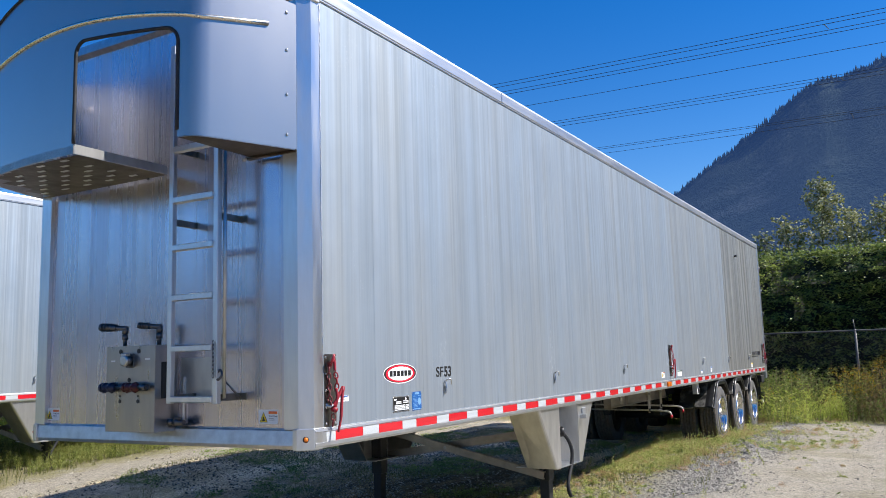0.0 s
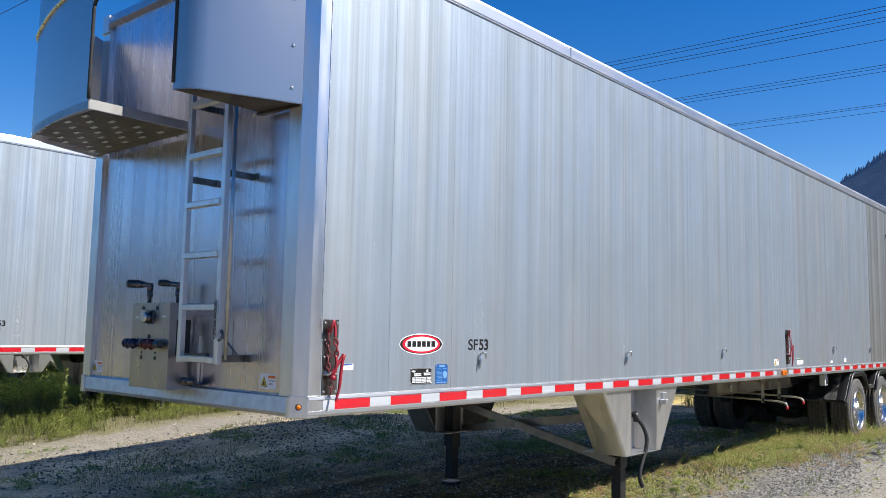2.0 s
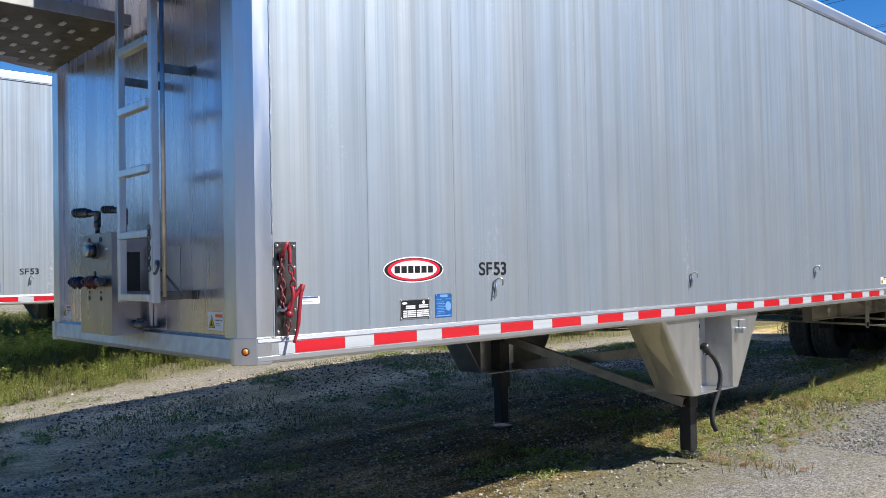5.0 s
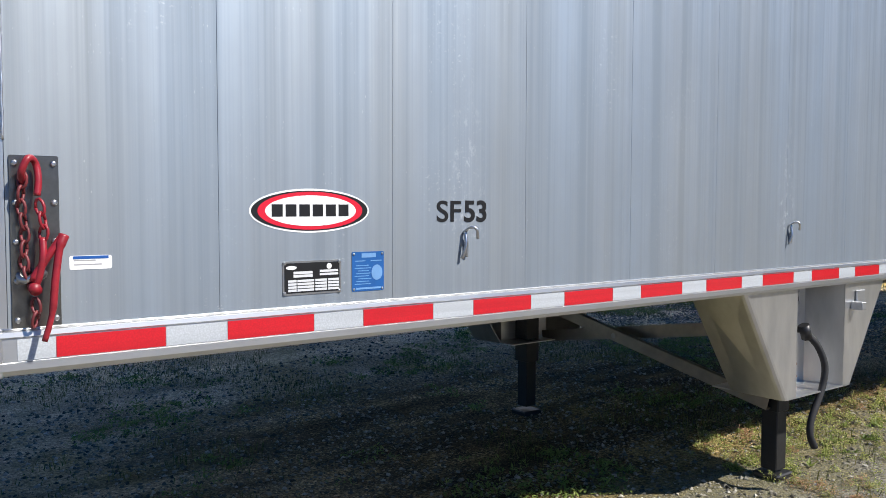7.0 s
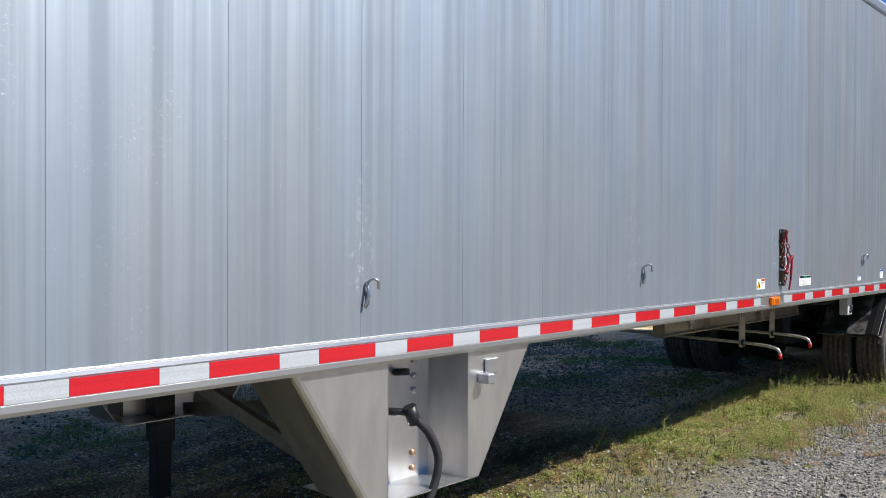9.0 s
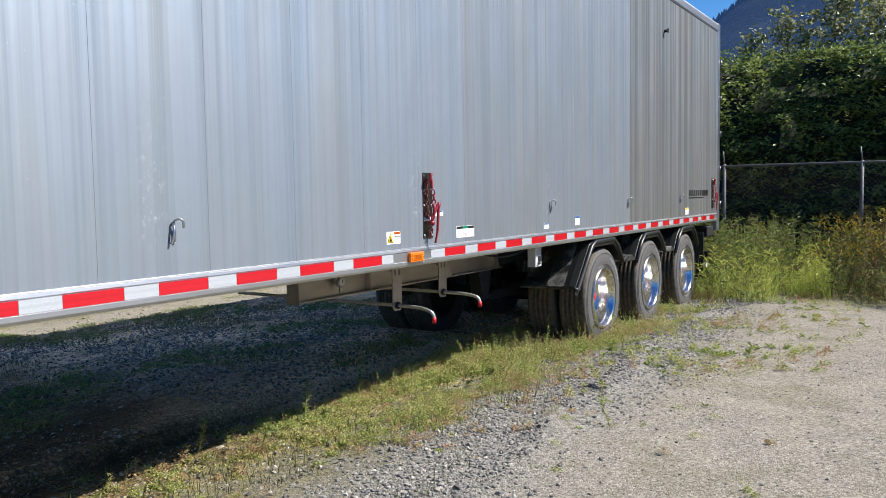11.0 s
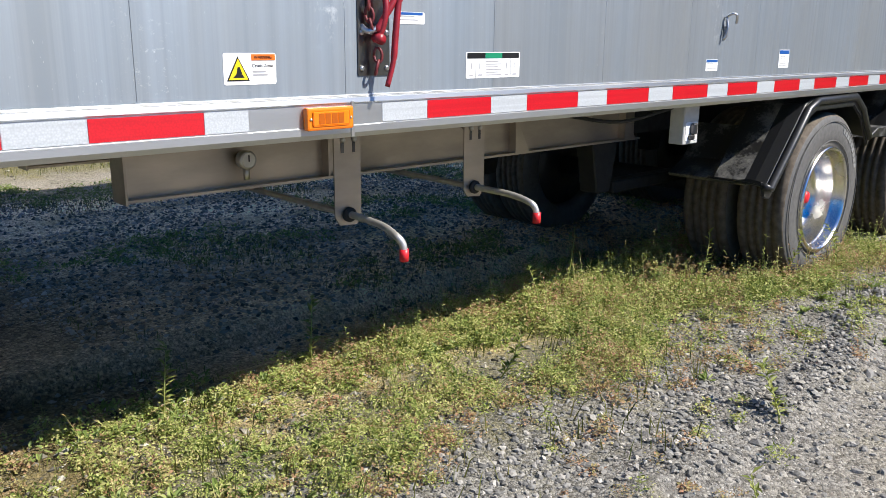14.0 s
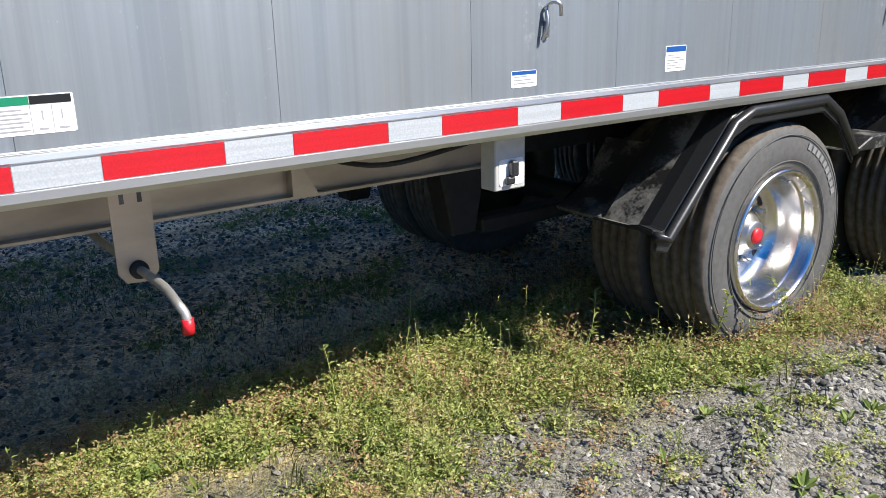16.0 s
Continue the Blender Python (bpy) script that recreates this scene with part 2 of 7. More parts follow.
def add_tube(bm, pts, r, sides=10, caps=True, mat=0):
    """A round bar along points; r may be a list."""
    pts = [Vector(p) for p in pts]
    rs = [float(v) for v in r] if isinstance(r, (list, tuple)) else [float(r)] * len(pts)
    rings, ref = [], None
    for i, p in enumerate(pts):
        d = (pts[min(i + 1, len(pts) - 1)] - pts[max(i - 1, 0)]).normalized()
        if ref is None:
            ref = d.orthogonal().normalized()
        ref = (ref - d * ref.dot(d)).normalized()
        side = d.cross(ref)
        rings.append([bm.verts.new(p + rs[i] * (math.cos(t) * ref + math.sin(t) * side)) for t in (2 * math.pi * k / sides for k in range(sides))])
    for a, b in zip(rings, rings[1:]):
        for k in range(sides):
            f = bm.faces.new((a[k], a[(k + 1) % sides], b[(k + 1) % sides], b[k]))
            f.smooth, f.material_index = True, mat
    if caps:
        for ring in (list(reversed(rings[0])), rings[-1]):
            f = bm.faces.new(ring)
            f.material_index = mat
    return bm


def tube(pts, r, sides=10):
    return add_tube(bmesh.new(), pts, r, sides)


def add_lathe(bm, profile, centre, axis="x", sides=48, mat=0, smooth=True, caps=True):
    """Turns a profile of (along, radius) round an axis through the centre."""
    c, rings = Vector(centre), []
    for s, r in profile:
        ring = []
        for k in range(sides):
            t = 2 * math.pi * k / sides
            o = {"x": (s, r * math.cos(t), r * math.sin(t)), "y": (r * math.cos(t), s, r * math.sin(t)), "z": (r * math.cos(t), r * math.sin(t), s)}[axis]
            ring.append(bm.verts.new(c + Vector(o)))
        rings.append(ring)
    fs = []
    for a, b in zip(rings, rings[1:]):
        for k in range(sides):
            fs.append(bm.faces.new((a[k], a[(k + 1) % sides], b[(k + 1) % sides], b[k])))
    for f in fs:
        f.smooth = smooth
    if caps:
        fs += [bm.faces.new(rings[0]), bm.faces.new(rings[-1])]
    else:
        fs += [bm.faces.new((rings[-1][k], rings[-1][(k + 1) % sides], rings[0][(k + 1) % sides], rings[0][k])) for k in range(sides)]
    for f in fs:
        f.material_index = mat
    bmesh.ops.recalc_face_normals(bm, faces=fs)
    return bm


def lathe(profile, centre, axis="x", sides=48):
    return add_lathe(bmesh.new(), profile, centre, axis, sides)


def arc(pts, n=6):
    """A smooth line through points (Catmull-Rom)."""
    p = [Vector(q) for q in pts]
    p = [2 * p[0] - p[1]] + p + [2 * p[-1] - p[-2]]
    out = []
    for i in range(1, len(p) - 2):
        for k in range(n):
            t = k / n
            out.append(0.5 * (2 * p[i] + (p[i + 1] - p[i - 1]) * t + (2 * p[i - 1] - 5 * p[i] + 4 * p[i + 1] - p[i + 2]) * t * t + (3 * p[i] - p[i - 1] - 3 * p[i + 1] + p[i + 2]) * t ** 3))
    return out + [p[-2]]


def smooth01(v):
    v = max(0.0, min(1.0, v))
    return v * v * (3 - 2 * v)


def ground_z(x, y):
    """The lie of the yard."""
    z = 0.09 * smooth01((y - 2.5) / 5.0)
    z += smooth01((-x - 3.2) / 3.0) * (0.05 + 0.07 * max(0.0, min(4.0, y))) * smooth01((9.5 - y) / 4)
    z += 0.05 * smooth01(1 - abs(x - 0.15) / 0.9) * smooth01((y - 5.5) / 2.5) * smooth01((17 - y) / 3)
    z -= 0.10 * smooth01((x + 1.62) / 0.12) * smooth01((-1.0 - x) / 0.25) * smooth01((y - 5.0) / 2) * smooth01((14 - y) / 3)
    # a low windrow of gravel along the edge of the weeds
    ridge = 0.62 + 0.16 * math.sin(y * 0.9 + 0.6) + 0.07 * math.sin(y * 2.7)
    z += 0.075 * math.exp(-((x - ridge) / 0.13) ** 2) * smooth01((y - 6.5) / 2) * smooth01((15.5 - y) / 2) * smooth01(0.7 + 1.2 * noise.noise((x * 2.2, y * 2.2, 40.0)))
    z += 0.03 * (noise.noise((x * 0.5, y * 0.5, 3.1)) + 0.35 * noise.noise((x * 1.9, y * 1.9, 7.7)))
    return z
# ---- the trailer ----
LEN_Y, WIDE, PITCH = 16.2, 2.59, 0.5945
FLOOR_Z, RAIL_LO, TAPE_LO, TAPE_HI, PANEL_LO, ROOF_LO, ROOF_HI = 1.27, 1.166, 1.204, 1.257, 1.282, 3.93, 4.05


def side_sheet(y0, y1, z0, z1, depth=0.035):
    """One extruded wall plank with softened long edges; the outer face looks to +x at x = 0."""
    g, e = 0.0002, 0.0008
    return prism([(0 - depth, y0 + g), (-e, y0 + g), (0, y0 + g + e), (0, y1 - g - e), (-e, y1 - g), (-depth, y1 - g)], "z", z0, z1)


def bolt(parent, at, r=0.012, h=0.012, axis="x", material=None):
    s = 1
    return part("bolt", lathe([(0, r), (h * 0.6 * s, r), (h * s, r * 0.55)], at, axis, 8), material or STEEL, parent)


def letters(name, body, size, at, rot, material, parent, extrude=0.0008, align="LEFT", bold=0.0, shear=0.0, stretch=1.0):
    cu = bpy.data.curves.new(name, "FONT")
    cu.body, cu.size, cu.extrude, cu.align_x, cu.offset, cu.shear = body, size, extrude, align, bold, shear
    tmp = new("lettering_source", cu)
    me = bpy.data.meshes.new_from_object(tmp.evaluated_get(bpy.context.evaluated_depsgraph_get()))
    bpy.data.objects.remove(tmp)
    bpy.data.curves.remove(cu)
    me.transform(pose(*at, *rot) @ Matrix.Diagonal((stretch, 1, 1, 1)))
    me.materials.append(material)
    ob = new(name, me)
    ob.parent = parent
    return ob


SIDE_ROT = (90, 0, 90)  # writing on the +x side reads along +y
FRONT_ROT = (90, 0, 0)  # writing on the front reads along +x


def rounded(y0, z0, y1, z1, r, n=4):
    out = []
    for cy, cz, a in ((y1 - r, z1 - r, 0), (y0 + r, z1 - r, 90), (y0 + r, z0 + r, 180), (y1 - r, z0 + r, 270)):
        out += [(cy + r * math.cos(radians(a + 90 * k / n)), cz + r * math.sin(radians(a + 90 * k / n))) for k in range(n + 1)]
    return out


def plate_side(y0, z0, y1, z1, x, t=0.001, r=0.006):
    return prism(rounded(y0, z0, y1, z1, r), "x", x, x + t)


def bars(name, rows, x, t, material, parent, axis="x"):
    """Small print as bars: rows of (u0, v0, u1, v1) in one plane."""
    bm = bmesh.new()
    for u0, v0, u1, v1 in rows:
        if axis == "x":
            add_box(bm, (x, u0, v0), (x + t, u1, v1))
        else:
            add_box(bm, (u0, x - t, v0), (u1, x, v1))
    return part(name, bm, material, parent)


def crush_decal(parent, u, v, axis, w=0.15, h=0.078):
    """White sign with a yellow triangle and an orange heading; u, v is its lower corner."""
    def put(name, outline, lift, mat):
        if axis == "x":
            return part(name, prism(outline, "x", lift, lift + 0.0008), mat, decal)
        return part(name, prism(outline, "y", FRONT_Y - lift - 0.0008, FRONT_Y - lift), mat, decal)
    if axis == "x":
        decal = part("warning_sign", prism(rounded(u, v, u + w, v + h, 0.006), "x", 0, 0.001), WHITE_DECAL, parent, "white warning sign with yellow triangle")
    else:
        decal = part("warning_sign", prism(rounded(u, v, u + w, v + h, 0.006), "y", FRONT_Y - 0.001, FRONT_Y), WHITE_DECAL, parent, "white warning sign with yellow triangle")
    s = w / 0.15
    put("border", [(u + 0.008 * s, v + 0.010 * s), (u + 0.072 * s, v + 0.010 * s), (u + 0.040 * s, v + 0.070 * s)], 0.0014, BLACK_DECAL)
    put("triangle", [(u + 0.013 * s, v + 0.013 * s), (u + 0.067 * s, v + 0.013 * s), (u + 0.040 * s, v + 0.064 * s)], 0.0026, YELLOW_DECAL)
    put("pictogram", [(u + 0.024 * s, v + 0.018 * s), (u + 0.056 * s, v + 0.018 * s), (u + 0.050 * s, v + 0.026 * s), (u + 0.044 * s, v + 0.044 * s), (u + 0.038 * s, v + 0.044 * s), (u + 0.034 * s, v + 0.027 * s)], 0.0036, BLACK_DECAL)
    put("heading", [(u + 0.079 * s, v + 0.060 * s), (u + 0.147 * s, v + 0.060 * s), (u + 0.147 * s, v + 0.075 * s), (u + 0.079 * s, v + 0.075 * s)], 0.0014, ORANGE_DECAL)
    if axis == "x":
        letters("heading_text", "WARNING", 0.0108 * s, (0.0028, u + 0.0855 * s, v + 0.0640 * s), SIDE_ROT, BLACK_DECAL, decal, 0.0004)
        letters("text", "Crush Zone", 0.0122 * s, (0.0016, u + 0.080 * s, v + 0.043 * s), SIDE_ROT, BLACK_DECAL, decal, 0.0004)
        bars("small_print", [(u + 0.081 * s, v + 0.030 * s, u + 0.120 * s, v + 0.034 * s), (u + 0.081 * s, v + 0.022 * s, u + 0.125 * s, v + 0.026 * s)], 0.001, 0.0006, GREY_DECAL, decal)
    else:
        letters("text", "Crush Zone", 0.0132 * s, (u + 0.080 * s, FRONT_Y - 0.0016, v + 0.043 * s), FRONT_ROT, BLACK_DECAL, decal, 0.0004)
        bars("small_print", [(u + 0.081 * s, v + 0.030 * s, u + 0.120 * s, v + 0.034 * s), (u + 0.081 * s, v + 0.022 * s, u + 0.125 * s, v + 0.026 * s)], FRONT_Y - 0.001, 0.0006, GREY_DECAL, decal, "y")
    return decal


def notice(parent, y, z, w, h, head, rows):
    """A small white notice with a coloured heading and unreadable print."""
    d = part("notice", plate_side(y, z, y + w, z + h, 0, 0.001, 0.005), WHITE_DECAL, parent, "small white notice with coloured heading")
    for u0, u1, mat in head:
        part("heading", prism([(y + u0 * w, z + h * 0.76), (y + u1 * w, z + h * 0.76), (y + u1 * w, z + h * 0.97), (y + u0 * w, z + h * 0.97)], "x", 0.001, 0.0018), mat, d)
    if rows:
        bars("small_print", [(y + w * 0.10, z + h * (0.62 - 0.6 * k / rows), y + w * (0.62 + 0.28 * ((k * 7) % 3) / 2), z + h * (0.62 - 0.6 * k / rows + 0.16 / rows)) for k in range(rows)], 0.001, 0.0006, GREY_DECAL, d)
    return d


FRONT_Y = 0.192
trailer = thing("semi_trailer", (0, 0, 0), "long bare aluminium box semi-trailer standing on its landing legs", "trailer", "parked trailers")

# side planks, the last few duller than the rest
edges = [0.312] + [0.263 + PITCH * k for k in range(1, 27)] + [16.06]
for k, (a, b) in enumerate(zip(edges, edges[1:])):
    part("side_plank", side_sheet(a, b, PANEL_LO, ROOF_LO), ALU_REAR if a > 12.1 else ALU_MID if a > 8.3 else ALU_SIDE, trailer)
part("far_side_wall", box((-WIDE, 0.312, PANEL_LO), (-WIDE + 0.035, 16.06, ROOF_LO)), ALU_SIDE, trailer)
part("inner_lining", box((-0.05, 0.3, PANEL_LO), (-0.04, 16.0, ROOF_LO)), ALU_BRACKET, trailer)

# posts at the corners
def corner_post(sign):
    o = [(0, 0.311), (0, 0.226), (-0.063, 0.163), (-0.172, 0.163), (-0.172, 0.20), (-0.09, 0.21), (-0.05, 0.311)]
    if sign < 0:
        o = [(-WIDE - u, v) for u, v in o]
    return prism(o, "z", PANEL_LO, ROOF_LO)


part("corner_post", corner_post(1), ALU_POST, trailer)
part("corner_post", corner_post(-1), ALU_POST, trailer)
# raised weld beads down the near post
for s in (1,):
    bm = bmesh.new()
    pts = [(0.001 + 0.0015 * noise.noise((0, 0, z * 30)), 0.311 + 0.002 * noise.noise((z * 23, 0, 0)), z) for z in np.arange(1.75, 3.92, 0.012)]
    add_tube(bm, pts, [0.004 + 0.0015 * noise.noise((z[2] * 60, 3, 1)) for z in pts], 6)
    part("weld_bead", bm, ALU_RAIL, trailer, smooth=True)
bm = prism([(0.004, 16.06), (0.012, 16.075), (0.012, 16.185), (0.004, 16.2), (-0.08, 16.2), (-0.08, 16.06)], "z", 1.02, ROOF_HI, 0.003)
rear_post = part("rear_post", bm, ALU_POST, trailer)
part("rear_post", prism([(-WIDE - 0.01, 16.06), (-WIDE - 0.01, 16.2), (-WIDE + 0.08, 16.2), (-WIDE + 0.08, 16.06)], "z", 1.02, ROOF_HI, 0.003), ALU_POST, trailer)
for z in np.arange(1.4, 4.0, 0.52):
    part("door_hinge", tube([(0.018, 16.19, z - 0.05), (0.018, 16.19, z + 0.05)], 0.014, 8), DARK_STEEL, rear_post)
part("rear_door", box((-1.295, 16.15, 1.2), (-0.085, 16.19, ROOF_LO), 0.004), ALU_REAR, trailer)
part("rear_door", box((-WIDE + 0.085, 16.15, 1.2), (-1.299, 16.19, ROOF_LO), 0.004), ALU_REAR, trailer)

# rails
def side_rail(x_sign):
    prof = [(0.0, PANEL_LO - 0.001), (0.010, PANEL_LO - 0.006), (0.012, 1.264), (0.006, 1.260), (0.006, 1.201), (0.010, 1.199), (0.010, 1.180), (0.0, RAIL_LO), (-0.10, RAIL_LO), (-0.10, PANEL_LO - 0.001)]
    bm = bmesh.new()
    add_prism(bm, [(u if x_sign > 0 else -WIDE - u, v) for u, v in prof], "y", 0.226, 16.06)
    return bm


rail = part("bottom_rail", side_rail(1), ALU_RAIL, trailer)
part("bottom_rail", side_rail(-1), ALU_RAIL, trailer)
# weld bead along the near rail's upper edge
bm = bmesh.new()
pts = [(0.003 + 0.0012 * noise.noise((0, v * 9, 2)), v, PANEL_LO + 0.001 * noise.noise((v * 13, 4, 0))) for v in np.arange(0.3, 16.0, 0.025)]
add_tube(bm, pts, [0.0035 + 0.0004 * noise.noise((p[1] * 31, 0, 5)) for p in pts], 6)
part("weld_bead", bm, ALU_BRACKET, rail, smooth=True)
roof_prof = [(0.0, ROOF_LO), (0.010, ROOF_LO + 0.004), (0.010, ROOF_LO + 0.012), (0.016, ROOF_LO + 0.016), (0.016, ROOF_HI - 0.028), (0.008, ROOF_HI - 0.006), (-0.012, ROOF_HI), (-0.07, ROOF_HI), (-0.07, ROOF_LO)]
part("top_rail", prism(roof_prof, "y", 0.226, 16.06), ALU_RAIL, trailer)
part("top_rail", prism([(-WIDE - u, v) for u, v in roof_prof], "y", 0.226, 16.06), ALU_RAIL, trailer)
part("top_rail_joint", box((0.0165, 2.895, ROOF_LO + 0.014), (0.019, 2.915, ROOF_HI - 0.02)), ALU_BRACKET, trailer)
part("corner_cap", prism([(0.014, 0.30), (0.014, 0.224), (-0.066, 0.150), (-0.16, 0.150), (-0.16, 0.30)], "z", ROOF_LO - 0.02, ROOF_HI + 0.004, 0.004), ALU_RAIL, trailer)
part("corner_cap", prism([(-WIDE - u, v) for u, v in [(0.014, 0.30), (0.014, 0.224), (-0.066, 0.150), (-0.16, 0.150), (-0.16, 0.30)]], "z", ROOF_LO - 0.02, ROOF_HI + 0.004, 0.004), ALU_RAIL, trailer)
part("roof_tarp", prism([(-0.06, 4.045), (-0.6, 4.085), (-1.295, 4.10), (-1.99, 4.085), (-WIDE + 0.06, 4.045), (-WIDE + 0.06, 4.03), (-0.06, 4.03)], "y", 0.3, 16.15), coated("black_tarp", (0.02, 0.02, 0.022), 0.6), trailer)
part("floor_deck", box((-WIDE + 0.1, 0.3, 1.20), (-0.1, 16.1, 1.262)), ALU_BRACKET, trailer)
for k in range(38):
    yy = 0.6 + k * 0.41
    part("cross_member", prism([(yy, 1.20), (yy, 1.172), (yy + 0.05, 1.172), (yy + 0.05, 1.178), (yy + 0.006, 1.178), (yy + 0.006, 1.20)], "x", -WIDE + 0.1, -0.1), ALU_BRACKET, trailer)

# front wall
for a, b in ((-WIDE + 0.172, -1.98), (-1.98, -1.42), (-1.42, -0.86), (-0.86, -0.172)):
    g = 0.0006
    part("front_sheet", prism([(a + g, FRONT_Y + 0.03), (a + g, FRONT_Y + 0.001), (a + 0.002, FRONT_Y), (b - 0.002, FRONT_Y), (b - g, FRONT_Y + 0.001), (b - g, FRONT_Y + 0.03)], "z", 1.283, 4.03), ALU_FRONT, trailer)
front_rail_prof = [(0.186, 1.2828), (0.176, 1.2815), (0.168, 1.274), (0.158, 1.190), (0.168, 1.168), (0.25, 1.166), (0.25, 1.2828)]
front_rail = part("front_rail", prism(front_rail_prof, "x", -WIDE + 0.063, -0.063), ALU_RAIL, trailer)
bm = bmesh.new()
pts = [(u, 0.187 + 0.002 * noise.noise((u * 17, 2, 0)), 1.2835 + 0.002 * noise.noise((u * 21, 0, 4))) for u in np.arange(-WIDE + 0.18, -0.17, 0.02)]
add_tube(bm, pts, [0.0045 + 0.002 * noise.noise((p[0] * 33, 1, 2)) for p in pts], 6)
part("weld_bead", bm, ALU_BRACKET, front_rail, smooth=True)
part("front_top_rail", prism([(0.15, 3.98), (0.165, ROOF_HI), (0.26, ROOF_HI + 0.03), (0.26, 3.96), (0.19, 3.96)], "x", -WIDE + 0.15, -0.15), ALU_RAIL, trailer)
for mirror in (False, True):
    o = [(0.008, 0.30), (0.008, 0.223), (-0.066, 0.149), (-0.10, 0.149), (-0.10, 0.30)]
    o = [(-WIDE - u, v) for u, v in o] if mirror else o
    casting = part("corner_casting", prism(o, "z", RAIL_LO - 0.003, PANEL_LO + 0.004, 0.004), ALU_POST, trailer)
    u = -WIDE + 0.029 if mirror else -0.029
    d = Vector((-1 if mirror else 1, -1, 0)).normalized()
    c = Vector((u, 0.186, 1.225)) + d * 0.002
    q = d.to_track_quat("Z", "Y").to_matrix().to_4x4()
    bm = add_lathe(bmesh.new(), [(0, 0.013), (0.005, 0.013), (0.009, 0.010), (0.012, 0.004)], (0, 0, 0), "z", 20)
    bm.transform(Matrix.Translation(c) @ q)
    lamp = part("marker_lamp", bm, AMBER, casting, "round amber marker lamp")
    bm = add_lathe(bmesh.new(), [(-0.002, 0.018), (0.003, 0.018), (0.004, 0.013)], (0, 0, 0), "z", 20)
    bm.transform(Matrix.Translation(c) @ q)
    part("grommet", bm, RUBBER, casting)

# reflective tape, 11 inches of red and 7 of white
def tape(y0, y1, material, name):
    bm = bmesh.new()
    add_box(bm, (0.006, y0 + 0.0008, TAPE_LO), (0.0078, y1 - 0.0008, TAPE_HI))
    return part(name, bm, material, rail)


tape(0.33, 0.42, TAPE_WHITE, "white_tape")
for k in range(16):
    a = 0.42 + 0.4572 * k
    tape(a, a + 0.2794, TAPE_RED, "red_tape")
    tape(a + 0.2794, a + 0.4572 if k < 15 else 7.68, TAPE_WHITE, "white_tape")
tape(8.115, 8.291, TAPE_WHITE, "white_tape")
for k in range(17):
    a = 8.291 + 0.4572 * k
    tape(a, a + 0.2794, TAPE_RED, "red_tape")
    if k < 16:
        tape(a + 0.2794, a + 0.4572, TAPE_WHITE, "white_tape")
# amber side lamp and the sleeve that joins two lengths of rail
lamp = part("side_marker_lamp", box((0.006, 7.842, 1.194), (0.030, 7.996, 1.256), 0.006, 2), AMBER, rail, "oblong amber side marker lamp")
part("lens_face", box((0.030, 7.858, 1.206), (0.034, 7.98, 1.246), 0.003), AMBER, lamp)
bars("lens_ribs", [(7.876 + 0.0215 * k, 1.212, 7.894 + 0.0215 * k, 1.24) for k in range(4)], 0.034, 0.001, coated("amber_shade", (0.45, 0.10, 0.005), 0.3), lamp)
for yy in (7.853, 7.985):
    bolt(lamp, (0.030, yy, 1.225), 0.004, 0.004)
part("rail_joint", box((0.0125, 7.999, 1.17), (0.016, 8.008, 1.268)), ALU_BRACKET, rail)

# lettering and plates on the near side


def ellipse(cy, cz, ry, rz, n=56):
    return [(cy + ry * math.cos(2 * math.pi * k / n), cz + rz * math.sin(2 * math.pi * k / n)) for k in range(n)]


EY, EZ = 1.155, 1.575
emblem = part("maker_emblem", prism(ellipse(EY, EZ, 0.206, 0.0675), "x", 0, 0.001), WHITE_DECAL, trailer, "oval emblem ringed in black, red and white")
part("black_ring", prism(ellipse(EY, EZ, 0.200, 0.0615), "x", 0.001, 0.0016), BLACK_DECAL, emblem)
part("red_ring", prism(ellipse(EY, EZ, 0.180, 0.058), "x", 0.0016, 0.0022), RED_DECAL, emblem)
part("white_field", prism(ellipse(EY, EZ, 0.156, 0.047), "x", 0.0022, 0.0028), WHITE_DECAL, emblem)
bars("wordmark", [(EY - 0.135 + 0.0455 * k, EZ - 0.0175, EY - 0.135 + 0.0455 * k + 0.036, EZ + 0.0195) for k in range(6)], 0.0028, 0.0006, BLACK_DECAL, emblem)
letters("model_lettering", "SF", 0.103, (0.001, 1.630, 1.537), SIDE_ROT, BLACK_DECAL, trailer, bold=0.001, stretch=1.17)
letters("model_lettering", "53", 0.103, (0.001, 1.750, 1.537), SIDE_ROT, BLACK_DECAL, trailer, bold=0.0025, stretch=1.08)

vin = part("data_plate", plate_side(1.054, 1.318, 1.256, 1.422, 0, 0.002, 0.006), STEEL, trailer, "riveted black and silver data plate")
part("black_print", prism(rounded(1.060, 1.324, 1.250, 1.416, 0.004), "x", 0.002, 0.0026), BLACK_DECAL, vin)
rows = [(1.09, 1.372, 1.155, 1.380), (1.09, 1.382, 1.155, 1.390), (1.18, 1.375, 1.245, 1.382), (1.18, 1.385, 1.245, 1.392)]
for u0, u1 in ((1.072, 1.100), (1.103, 1.160), (1.164, 1.205), (1.209, 1.248)):
    rows += [(u0, 1.329 + 0.0095 * k, u1, 1.336 + 0.0095 * k) for k in range(4)]
bars("fields", rows, 0.0026, 0.0006, coated("silver_print", (0.62, 0.63, 0.64), 0.4, 0.9), vin)
part("seal", prism(ellipse(1.213, 1.403, 0.009, 0.009, 20), "x", 0.0026, 0.0032), WHITE_DECAL, vin)
part("small_oval", prism(ellipse(1.083, 1.402, 0.018, 0.006, 20), "x", 0.0026, 0.0032), WHITE_DECAL, vin)
